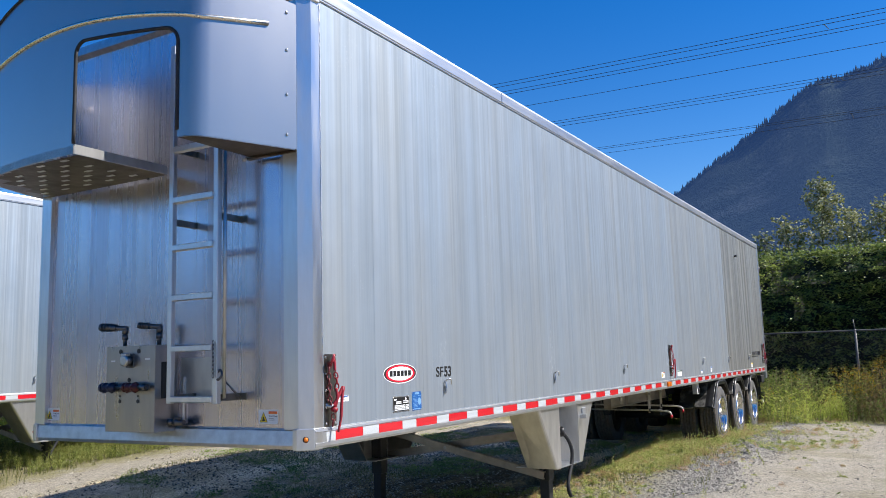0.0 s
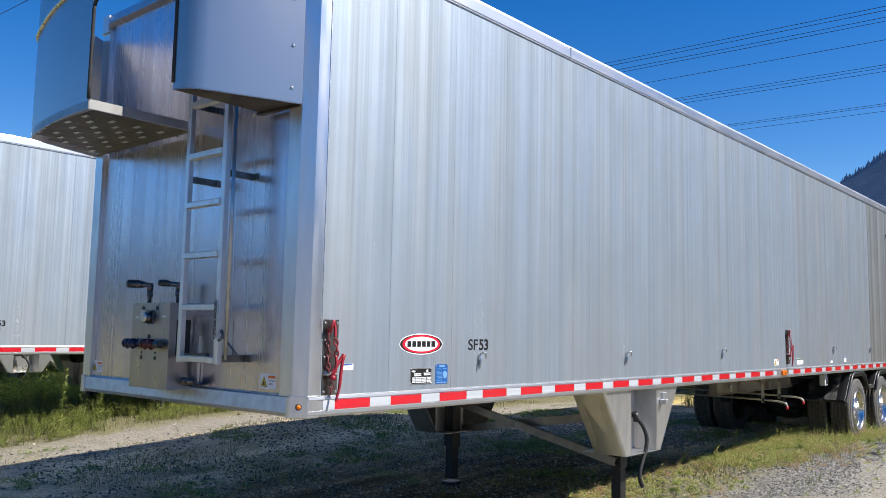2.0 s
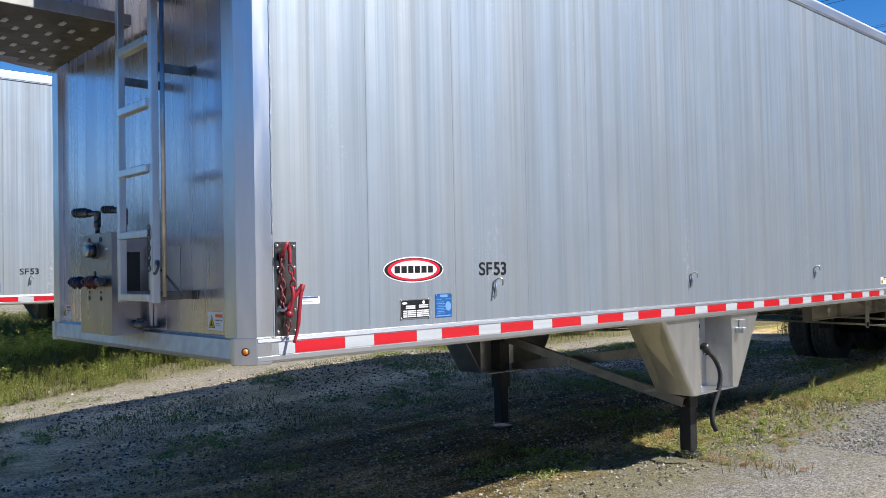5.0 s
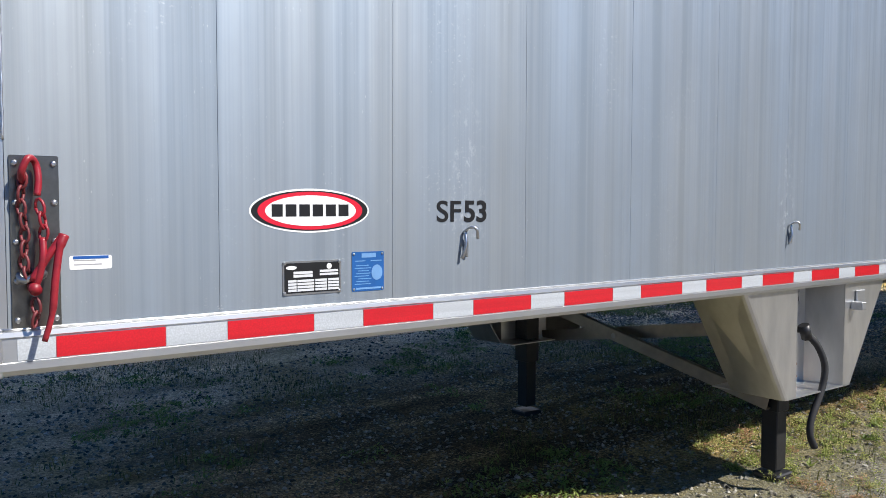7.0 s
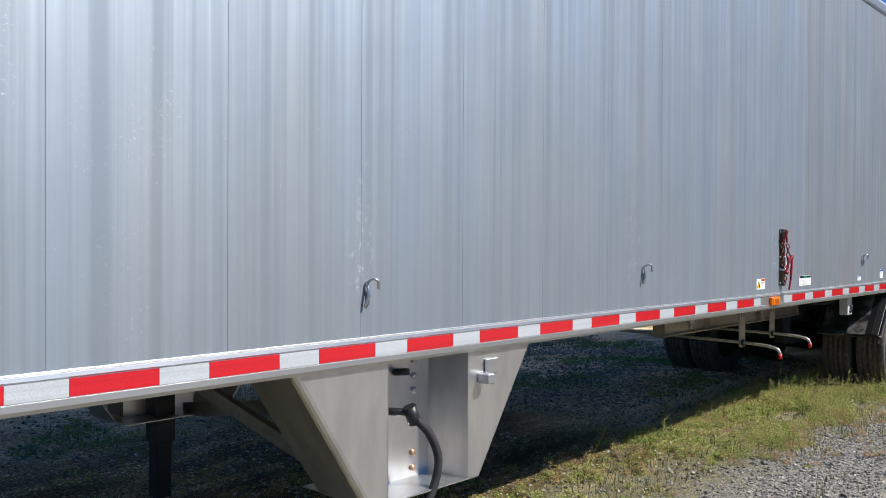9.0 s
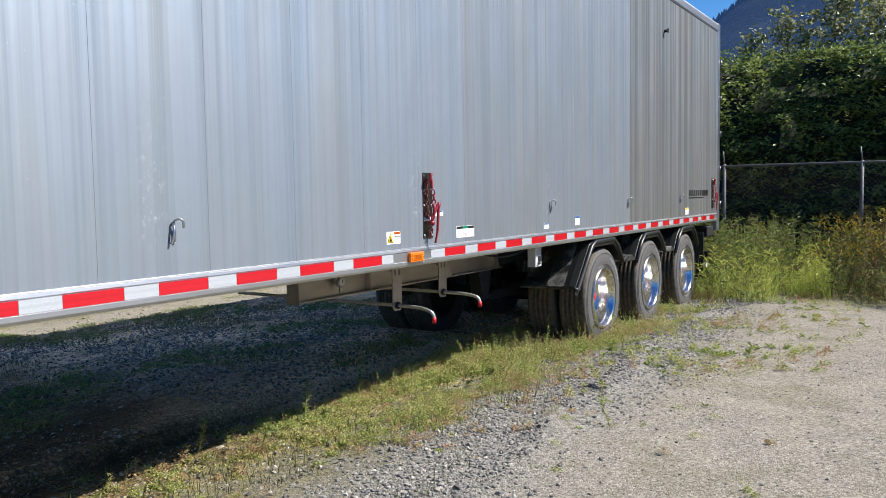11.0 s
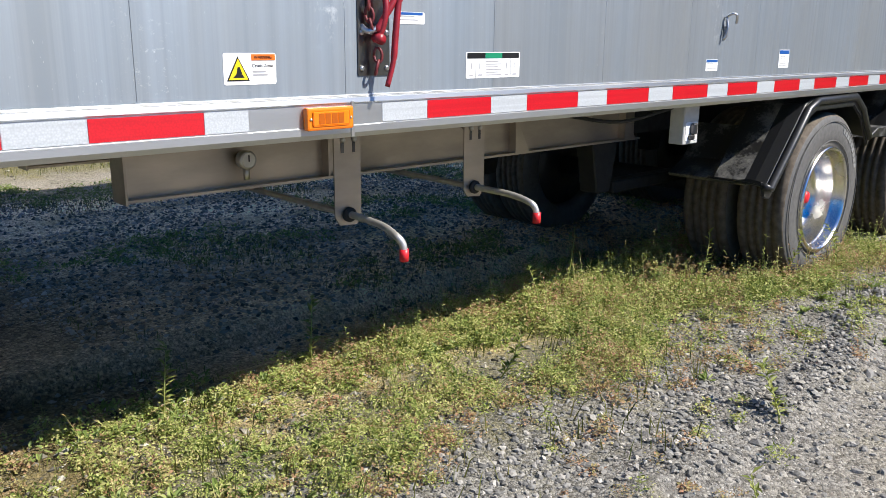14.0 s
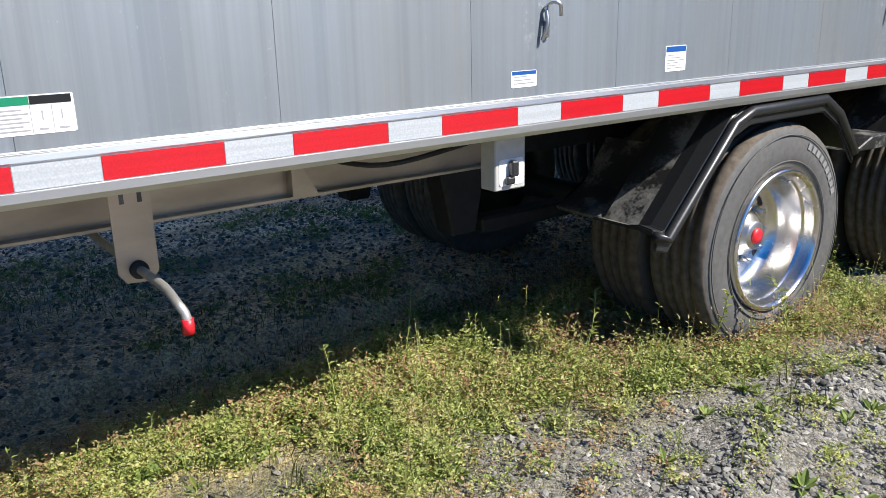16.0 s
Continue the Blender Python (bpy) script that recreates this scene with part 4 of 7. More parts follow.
crush_decal(trailer, -2.44, 1.31, "y", 0.15, 0.085)
# ---- landing gear ----
def landing_bracket(mirror):
    """The folded aluminium bracket that carries a landing leg."""
    def m(x):
        return -WIDE - x if mirror else x

    def sheet_part(name, corners, t=(0.006, 0, 0), label=""):
        bm = bmesh.new()
        a = [bm.verts.new((m(x), y, z)) for x, y, z in corners]
        b = [bm.verts.new((m(x - t[0]), y - t[1], z - t[2])) for x, y, z in corners]
        n = len(a)
        for i in range(n):
            bm.faces.new((a[i], a[(i + 1) % n], b[(i + 1) % n], b[i]))
        bm.faces.new(a)
        bm.faces.new(list(reversed(b)))
        bmesh.ops.recalc_face_normals(bm, faces=list(bm.faces))
        return part(name, bm, ALU_BRACKET, holder if name != "landing_bracket" else trailer, label)

    top, low = RAIL_LO - 0.003, 0.585
    holder = None
    holder = sheet_part("landing_bracket", [(-0.022, 3.555, top), (-0.022, 4.0, top), (-0.022, 4.0, low), (-0.022, 3.925, low)], label="folded aluminium landing leg bracket")
    # the slanting front flange, with a rounded fold
    for k in range(3):
        a0, a1 = radians(30 * k), radians(30 * (k + 1))
        r = 0.03
        def rim(a, zz):
            f = (top - zz) / (top - low)
            yb = 3.555 + (3.925 - 3.555) * f
            return (-0.022 - r + r * math.cos(a), yb - r * math.sin(a), zz)
        sheet_part("fold", [rim(a0, top), rim(a1, top), rim(a1, low), rim(a0, low)], (0.004, 0, 0))
    sheet_part("front_flange", [(-0.052, 3.525, top), (-0.34, 3.505, top), (-0.34, 3.90, low), (-0.052, 3.895, low)], (0, -0.006, 0))
    sheet_part("inner_cheek", [(-0.022, 4.0, top), (-0.235, 4.0, top), (-0.235, 4.0, low), (-0.022, 4.0, low)], (0, 0.005, 0))
    sheet_part("leg_mount", [(-0.23, 4.0, top), (-0.23, 4.46, top), (-0.23, 4.46, low), (-0.23, 4.0, low)])
    sheet_part("bolt_plate", [(-0.222, 4.05, top), (-0.222, 4.40, top), (-0.222, 4.40, 0.955), (-0.222, 4.05, 0.955)])
    sheet_part("rear_cheek", [(-0.235, 4.445, top), (-0.022, 4.495, top), (-0.022, 4.495, low), (-0.235, 4.445, low)], (0, -0.005, 0))
    sheet_part("rear_panel", [(-0.022, 4.49, top), (-0.022, 4.94, top), (-0.022, 4.565, low), (-0.022, 4.49, low)])
    sheet_part("bottom_plate", [(-0.022, 3.925, low), (-0.022, 4.565, low), (-0.46, 4.565, low), (-0.46, 3.90, low)], (0, 0, -0.006))
    sheet_part("rear_flange", [(-0.022, 4.94, top), (-0.46, 4.94, top), (-0.46, 4.565, low), (-0.022, 4.565, low)], (0, 0.006, 0))
    if not mirror:
        for yy in (4.10, 4.34):
            for zz in (1.12, 1.05, 0.985, 0.90):
                bolt(holder, (-0.222, yy, zz), 0.015, 0.016, material=STEEL)
        for yy, zz in ((4.10, 0.86), (4.34, 0.70), (4.34, 0.63), (4.12, 0.66), (4.10, 0.60)):
            bolt(holder, (-0.23, yy, zz), 0.015, 0.016, material=BRASS)
        part("crank_stub", tube([(-0.222, 4.22, 1.08), (-0.16, 4.25, 1.085)], 0.016, 10), BLACK_PAINT, holder)
        clip = part("crank_clip", box((-0.022, 4.555, 1.015), (0.045, 4.60, 1.06), 0.004), ALU_RAIL, holder)
        part("clip_tongue", box((-0.02, 4.60, 1.05), (-0.008, 4.69, 1.12), 0.003), ALU_RAIL, clip)
        bm = bmesh.new()
        add_tube(bm, [(-0.222, 4.10, 0.925), (-0.13, 4.16, 0.925), (-0.09, 4.20, 0.92)], 0.017, 8)
        add_tube(bm, [(-0.09, 4.185, 0.95), (-0.085, 4.215, 0.875)], 0.03, 8)
        crank = part("crank_joint", bm, BLACK_PAINT, holder)
        bm = bmesh.new()
        add_tube(bm, arc([(-0.08, 4.205, 0.90), (-0.05, 4.265, 0.83), (-0.03, 4.305, 0.72), (-0.03, 4.28, 0.60), (-0.035, 4.19, 0.45), (-0.03, 4.17, 0.36), (-0.025, 4.21, 0.29)], 6), 0.019, 10)
        part("crank_handle", bm, RUBBER, crank, "black rubber-coated crank handle", True)
        part("drop_strap", tube(arc([(-0.222, 4.10, 0.90), (-0.21, 4.085, 0.78), (-0.215, 4.11, 0.68)], 5), 0.008, 6), DARK_STEEL, holder)
    # the leg
    xc, yc, w = (-WIDE + 0.30, 4.20, 0.065) if mirror else (-0.325, 4.31, 0.06)
    leg = part("landing_leg", box((xc - w, yc - w, 0.42), (xc + w, yc + w, 1.15), 0.006), BLACK_PAINT, trailer, "black square landing leg")
    part("inner_leg", box((xc - 0.05, yc - 0.05, 0.08), (xc + 0.05, yc + 0.05, 0.45), 0.005), BLACK_PAINT, leg)
    part("foot", box((xc - 0.08, yc - 0.085, 0.03 if not mirror else -0.01), (xc + 0.08, yc + 0.085, 0.065 if not mirror else 0.05), 0.008), BLACK_PAINT, leg)
    part("gear_box", prism([(3.80, 1.15), (3.86, 0.95), (4.46, 0.95), (4.52, 1.15)], "x", xc - 0.10, xc + 0.10, 0.01) if mirror else box((xc - 0.09, yc - 0.1, 0.95), (xc + 0.08, yc + 0.1, 1.1), 0.01), BLACK_PAINT, leg)
    return holder


landing_bracket(False)
landing_bracket(True)
# braces between the legs
def flat_bar(name, a, b, high, lip):
    a, b = Vector(a), Vector(b)
    d = (b - a).normalized()
    up = Vector((-d.z, 0, d.x))
    up = up if up.z > 0 else -up
    bm = bmesh.new()
    for ww, h0, h1, oy in ((0.008, -high / 2, high / 2, 0.0),) + (((lip, high / 2 - 0.008, high / 2, lip / 2), (lip, -high / 2, -high / 2 + 0.008, lip / 2)) if lip else ()):
        vs = [bm.verts.new(p + Vector((0, oy + sy * ww / 2, 0)) + up * h) for p in (a, b) for sy, h in ((-1, h0), (1, h0), (1, h1), (-1, h1))]
        for f in ((0, 1, 2, 3), (7, 6, 5, 4), (0, 4, 5, 1), (1, 5, 6, 2), (2, 6, 7, 3), (3, 7, 4, 0)):
            bm.faces.new([vs[k] for k in f])
    bmesh.ops.recalc_face_normals(bm, faces=list(bm.faces))
    return part(name, bm, ALU_FRAME, trailer)


brace = flat_bar("diagonal_brace", (-2.27, 4.20, 0.905), (-0.30, 4.20, 0.475), 0.075, 0.04)
bolt(brace, (-1.43, 4.184, 0.722), 0.018, 0.012, "y")
flat_bar("diagonal_brace", (-2.27, 4.345, 0.60), (-0.30, 4.345, 0.905), 0.085, 0.0)

# ---- frame rails, handles, gauge ----
for xx in (-0.80, -1.79):
    o = [(xx - 0.05, 0.905), (xx + 0.05, 0.905), (xx + 0.05, 0.915), (xx + 0.005, 0.915), (xx + 0.005, 1.09), (xx + 0.05, 1.09), (xx + 0.05, 1.10), (xx - 0.05, 1.10), (xx - 0.05, 1.09), (xx - 0.005, 1.09), (xx - 0.005, 0.915), (xx - 0.05, 0.915)]
    fr = part("frame_rail", prism(o, "y", 7.66, 10.6), ALU_FRAME, trailer)
    part("end_plate", box((xx - 0.05, 7.652, 0.90), (xx + 0.055, 7.66, 1.10)), ALU_FRAME, fr)
    for yy in (8.46, 9.55, 10.45):
        part("rail_gusset", prism([(yy, 0.915), (yy + 0.10, 0.915), (yy, 1.09)] if yy > 8.5 else [(yy, 0.915), (yy + 0.01, 0.915), (yy + 0.01, 1.09), (yy, 1.09)], "x", xx + 0.005, xx + 0.05), ALU_FRAME, fr)
part("slider_rail", box((-0.90, 10.6, 0.93), (-0.80, 15.8, 1.10)), BLACK_FRAME, trailer)
part("slider_rail", box((-1.79, 10.6, 0.93), (-1.69, 15.8, 1.10)), BLACK_FRAME, trailer)
gauge = part("pressure_gauge", lathe([(0, 0.034), (0.03, 0.034), (0.034, 0.028)], (-0.765, 8.10, 1.012), "x", 24), STEEL, trailer, "small round pressure gauge")
part("dial", lathe([(0.0345, 0.026), (0.035, 0.025)], (-0.765, 8.10, 1.012), "x", 24), coated("gauge_dial", (0.70, 0.69, 0.66), 0.3), gauge)
bars("needle", [(8.098, 1.007, 8.103, 1.032)], -0.729, 0.001, BLACK_DECAL, gauge)
part("gauge_stem", tube([(-0.75, 8.10, 0.985), (-0.75, 8.10, 0.94)], 0.012, 8), STEEL, gauge)

for y0, tip, zb, zt in ((8.28, 8.266, 0.845, 0.742), (8.897, 8.918, 0.872, 0.774)):
    xb = -0.385
    w = 0.056
    br = part("handle_bracket", prism([(y0 - w, 1.13), (y0 - w, zb - 0.005), (y0 - w + 0.02, zb - 0.035), (y0 + w - 0.02, zb - 0.04), (y0 + w, zb - 0.01), (y0 + w, 1.13)], "x", xb - 0.006, xb), ALU_FRAME, trailer, "flat aluminium bracket with a pull handle")
    part("stiffener", prism([(xb - 0.006, 1.13), (xb - 0.006, 1.04), (xb - 0.22, 1.13)], "y", y0 + w - 0.006, y0 + w), ALU_FRAME, br)
    for e in (-0.022, 0.026):
        bolt(br, (xb, y0 + e, 1.105), 0.010, 0.012)
        part("slot", box((xb + 0.0005, y0 + e - 0.006, 1.06), (xb + 0.002, y0 + e + 0.006, 1.10)), DARK_STEEL, br)
    part("grommet", lathe([(0, 0.026), (0.012, 0.026), (0.014, 0.018)], (xb, y0, zb), "x", 18), RUBBER, br)
    pts = [(-1.9, y0 - 0.03, zb + 0.02), (xb - 0.05, y0 - 0.004, zb + 0.002), (xb, y0, zb)] + arc([(xb + 0.02, y0 + 0.003, zb), (-0.2, (y0 + tip) / 2, zb - 0.006), (-0.10, tip - 0.012, zb - 0.022), (-0.078, tip - 0.003, zb - 0.045), (-0.073, tip, zb - 0.075), (-0.073, tip, zt + 0.03)], 5)
    bm = bmesh.new()
    add_tube(bm, pts, 0.0125, 10)
    pull = part("pull_handle", bm, ROD, br, "bent steel pull rod", True)
    part("red_tip", tube([(-0.073, tip, zt + 0.04), (-0.073, tip, zt)], 0.0155, 12), RED_CAP, pull, "red plastic tip")
part("control_box", box((-0.16, 9.93, 0.985), (-0.085, 10.055, 1.165), 0.004), GREY_BOX, trailer, "light grey control box")
part("box_label", prism(rounded(9.945, 1.0, 10.045, 1.085, 0.01), "x", -0.085, -0.083), WHITE_DECAL, trailer)
bm = bmesh.new()
add_box(bm, (-0.083, 9.98, 1.03), (-0.06, 10.01, 1.08), 0.005)
add_box(bm, (-0.083, 9.965, 1.005), (-0.065, 10.0, 1.03), 0.005)
part("box_switch", bm, DARK_STEEL, trailer)
part("air_line", tube(arc([(-0.15, 9.95, 1.15), (-0.2, 9.6, 1.10), (-0.4, 9.45, 1.12), (-0.7, 9.5, 1.08)], 6), 0.008, 6), RUBBER, trailer)

# ---- suspension and wheels ----
for yy in (10.35, 12.22, 13.76, 15.3):
    for xx in (-0.86, -1.73):
        part("hanger", prism([(yy - 0.13, 0.95), (yy + 0.13, 0.95), (yy + 0.06, 0.62), (yy - 0.06, 0.62)], "x", xx - 0.06, xx + 0.06, 0.008), BLACK_FRAME, trailer)
TYRE_R, WHEEL_Z = 0.502, 0.552
tread = [(-0.02, 0.315), (-0.004, 0.338), (0.0, 0.385), (-0.003, 0.440), (-0.014, 0.484), (-0.020, 0.492), (-0.034, TYRE_R - 0.003)]
for k, u in enumerate(np.linspace(-0.04, -0.235, 5)):
    tread += [(u, TYRE_R), (u - 0.030, TYRE_R)]
    if k < 4:
        tread += [(u - 0.032, TYRE_R - 0.012), (u - 0.046, TYRE_R - 0.012)]
tread += [(-0.283, 0.490), (-0.296, 0.45), (-0.30, 0.385), (-0.296, 0.34), (-0.28, 0.315)]


def wheel_at(yy, outer, mirror):
    s = -1 if mirror else 1
    x0 = -0.035 if outer else -0.375
    xw = (-WIDE - x0) if mirror else x0
    dish = [(0.002, 0.312), (0.008, 0.306), (0.009, 0.299), (0.006, 0.292), (-0.006, 0.287), (-0.010, 0.2845), (-0.05, 0.2825), (-0.055, 0.279), (-0.062, 0.2745), (-0.067, 0.273), (-0.130, 0.266), (-0.160, 0.258), (-0.182, 0.246), (-0.198, 0.228), (-0.206, 0.208), (-0.208, 0.19), (-0.206, 0.172), (-0.203, 0.165), (-0.203, 0.06), (-0.203, 0.004), (-0.27, 0.004), (-0.27, 0.29), (-0.02, 0.318)]
    bm = bmesh.new()
    add_lathe(bm, [(u * s, r) for u, r in dish], (xw, yy, WHEEL_Z), "x", 56, caps=False)
    w = part("wheel", bm, CHROME if outer and not mirror else BLACK_PAINT, trailer, "polished deep-dish aluminium wheel" if outer and not mirror else "dark wheel")
    bm = bmesh.new()
    add_lathe(bm, [(u * s, r) for u, r in tread], (xw, yy, WHEEL_Z), "x", 64, caps=False)
    for f in bm.faces:
        c = f.calc_center_median()
        f.material_index = 1 if math.hypot(c.y - yy, c.z - WHEEL_Z) > 0.480 else 0
    ty = part("tyre", bm, [TYRE_SIDE, TYRE_TREAD], w, "black tyre with a dusty tread", True)
    if outer:
        for r0 in (0.345, 0.455):
            bm = bmesh.new()
            pts = [(xw + s * 0.0012, yy + r0 * math.cos(t), WHEEL_Z + r0 * math.sin(t)) for t in np.linspace(0, 2 * math.pi, 65)]
            add_tube(bm, pts, 0.003, 5, False)
            part("sidewall_rib", bm, TYRE_SIDE, ty)
        if not mirror:
            bm = bmesh.new()
            for k in range(9):
                t = radians(66 - 5.4 * k)
                q = Matrix.Translation((xw + 0.0005, yy + 0.422 * math.cos(t), WHEEL_Z + 0.422 * math.sin(t))) @ Matrix.Rotation(t - math.pi / 2, 4, "X")
                b2 = add_box(bmesh.new(), (0, -0.013, -0.014), (0.002, 0.013, 0.014))
                b2.transform(q)
                me = bpy.data.meshes.new("t")
                b2.to_mesh(me)
                b2.free()
                bm.from_mesh(me)
                bpy.data.meshes.remove(me)
            part("raised_lettering", bm, TYRE_PRINT, ty, "raised grey sidewall lettering")
        hb = part("hub", lathe([(-0.203 * s, 0.105), (-0.16 * s, 0.10), (-0.145 * s, 0.088), (-0.13 * s, 0.070), (-0.115 * s, 0.066), (-0.108 * s, 0.058), (-0.108 * s, 0.004)], (xw, yy, WHEEL_Z), "x", 28), STEEL, w)
        part("hub_cap", lathe([(-0.108 * s, 0.036), (-0.098 * s, 0.034), (-0.096 * s, 0.004)], (xw, yy, WHEEL_Z), "x", 20), RED_CAP, hb, "red hub cap centre")
        for k in range(10):
            t = 2 * math.pi * k / 10
            part("wheel_nut", lathe([(-0.203 * s, 0.017), (-0.175 * s, 0.017), (-0.17 * s, 0.012), (-0.15 * s, 0.010)], (xw, yy + 0.143 * math.cos(t), WHEEL_Z + 0.143 * math.sin(t)), "x", 8), CHROME, hb)
        for k in range(5):
            t = 2 * math.pi * (k + 0.5) / 5
            part("hand_hole", lathe([(-0.216 * s, 0.036), (-0.206 * s, 0.032)], (xw, yy + 0.207 * math.cos(t), WHEEL_Z + 0.207 * math.sin(t)), "x", 14), BLACK_PAINT, w)
    return w


for yy in (11.455, 12.99, 14.53):
    part("axle", tube([(-WIDE + 0.3, yy, WHEEL_Z), (-0.3, yy, WHEEL_Z)], 0.065, 14), BLACK_FRAME, trailer)
    for mir in (False, True):
        wheel_at(yy, True, mir)
        wheel_at(yy, False, mir)
    part("air_spring", lathe([(0, 0.12), (0.06, 0.14), (0.12, 0.12), (0.18, 0.14), (0.24, 0.12)], (-0.86, yy + 0.35, 0.66), "z", 20), RUBBER, trailer)
    part("trailing_arm", box((-0.91, yy - 1.0, 0.60), (-0.81, yy + 0.35, 0.67), 0.01), BLACK_FRAME, trailer)

# mudguards with folded tops and a raised rim
m = Mat("dusty_black_plastic", rough=0.6)
crust = m.math("ADD", m.math("MULTIPLY", m.noise(m.place(), 5.0, 6.0, 0.65), 0.75), m.math("MULTIPLY", m.noise(m.place(), 70.0, 3.0), 0.25))
m.color(m.ramp(crust, [(0.47, (0.014, 0.014, 0.015)), (0.53, (0.10, 0.098, 0.09)), (0.62, (0.17, 0.165, 0.15))]))
m.rough(m.value(crust, 0.4, 0.9, 0.47, 0.55))
dusty = m.m
def mudguard(yc, front):
    if front:
        line = [(-0.83, 0.745), (-0.76, 0.725), (-0.40, 1.115), (-0.30, 1.155), (0.215, 1.158), (0.34, 1.085), (0.50, 0.90)]
    else:
        line = [(-0.60, 0.86), (-0.41, 1.07), (-0.28, 1.15), (0.215, 1.158), (0.34, 1.085), (0.50, 0.90)]
    bm = bmesh.new()
    ring = []
    for u, z in line:
        xs = [(-0.34, 0), (-0.16, 0.0), (-0.10, 0.012), (-0.03, 0.004), (-0.012, -0.018), (-0.012, -0.075), (-0.03, -0.075), (-0.03, -0.02), (-0.10, -0.012), (-0.34, -0.012)]
        ring.append([bm.verts.new((x, yc + u, z + dz)) for x, dz in xs])
    for a, b in zip(ring, ring[1:]):
        for k in range(len(a)):
            bm.faces.new((a[k], a[(k + 1) % len(a)], b[(k + 1) % len(a)], b[k]))
    bm.faces.new(ring[0])
    bm.faces.new(list(reversed(ring[-1])))
    bmesh.ops.recalc_face_normals(bm, faces=list(bm.faces))
    sharp = [e for e in bm.edges if len(e.link_faces) == 2 and e.calc_face_angle(0) > 0.35]
    bmesh.ops.bevel(bm, geom=sharp, offset=0.006, segments=2, affect="EDGES")
    for f in bm.faces:
        c = f.calc_center_median()
        f.material_index = 1 if c.x < -0.2 and f.normal.z > 0.3 else 0
    g = part("mudguard", bm, [FENDER, dusty], trailer, "moulded black plastic mudguard")
    bm = bmesh.new()
    add_tube(bm, [(-0.012, yc + u, z - 0.02) for u, z in line], 0.022, 8)
    part("rolled_rim", bm, FENDER, g, smooth=True)
    return g


for k, yc in enumerate((11.455, 12.99, 14.53)):
    mudguard(yc, k == 0)
part("front_tray", prism([(10.70, 0.72), (10.72, 0.70), (10.95, 0.86), (11.0, 0.99), (10.86, 0.80)], "x", -0.62, -0.16, 0.004), dusty, trailer, "dusty black tray ahead of the mudguard")
for yc in (12.24, 13.77):
    part("joining_tray", prism([(yc - 0.27, 0.875), (yc + 0.15, 0.862), (yc + 0.15, 0.885), (yc + 0.05, 0.93), (yc - 0.12, 0.93)], "x", -0.60, -0.02, 0.005), dusty, trailer, "grey dusty tray between two mudguards")
flap = part("mud_flap", box((-0.62, 15.42, 0.35), (-0.03, 15.43, 1.02), 0.002), RUBBER, trailer)
part("rear_bumper", box((-WIDE + 0.05, 15.95, 0.60), (-0.05, 16.05, 0.72), 0.008), BLACK_FRAME, trailer)
for xx in (-0.45, -2.1):
    part("bumper_post", box((xx - 0.05, 15.95, 0.72), (xx + 0.05, 16.03, 1.1), 0.005), BLACK_FRAME, trailer)
part("rear_lamp_box", box((-0.5, 15.6, 0.95), (-0.02, 15.95, 1.10), 0.01), BLACK_FRAME, trailer)
part("rear_step", box((-0.06, 15.50, 0.52), (-0.01, 15.58, 0.58), 0.004), WHITE_DECAL, trailer)
# ---- the yard ----
def grid_mesh(name, xs, ys, height, material):
    vs = [(x, y, height(x, y)) for y in ys for x in xs]
    n = len(xs)
    fs = [(j * n + i, j * n + i + 1, (j + 1) * n + i + 1, (j + 1) * n + i) for j in range(len(ys) - 1) for i in range(n - 1)]
    me = bpy.data.meshes.new(name)
    me.from_pydata(vs, [], fs)
    me.materials.append(material)
    for p in me.polygons:
        p.use_smooth = True
    return new(name, me)


def steps(lo, hi, d):
    return list(np.arange(lo, hi, d))


g = Mat("gravel_yard", rough=0.95, spec=0.1)
pos = g.place()
sep = g.t.nodes.new("ShaderNodeSeparateXYZ")
g.link(pos, sep.inputs[0])
big = g.noise(pos, 0.55, 4.0)
mid = g.noise(pos, 3.2, 6.0, 0.6)
fine = g.noise(pos, 48.0, 6.0, 0.75)
vor = g.node("ShaderNodeTexVoronoi", Scale=60.0)
g.link(pos, vor.inputs["Vector"])
vor2 = g.node("ShaderNodeTexVoronoi", Scale=135.0)
g.link(pos, vor2.inputs["Vector"])
stone = g.mix(0.55, g.ramp(vor.outputs["Color"], [(0.1, (0.055, 0.053, 0.049)), (0.5, (0.205, 0.197, 0.178)), (0.9, (0.47, 0.45, 0.40))]), g.ramp(vor2.outputs["Color"], [(0.1, (0.04, 0.039, 0.037)), (0.5, (0.18, 0.17, 0.155)), (0.9, (0.50, 0.47, 0.42))]))
sand = g.ramp(fine, [(0.36, (0.088, 0.072, 0.052)), (0.5, (0.315, 0.275, 0.215)), (0.64, (0.57, 0.515, 0.42))])
grit = g.mix(0.5, g.ramp(vor.outputs["Color"], [(0.1, (0.088, 0.075, 0.056)), (0.5, (0.30, 0.264, 0.208)), (0.9, (0.64, 0.585, 0.48))]), g.ramp(vor2.outputs["Color"], [(0.1, (0.088, 0.077, 0.060)), (0.5, (0.315, 0.28, 0.225)), (0.9, (0.69, 0.635, 0.53))]))
sand = g.mix(0.62, sand, grit)
wob = g.math("ADD", sep.outputs["X"], g.math("MULTIPLY", g.math("SUBTRACT", mid, 0.5), 1.6))
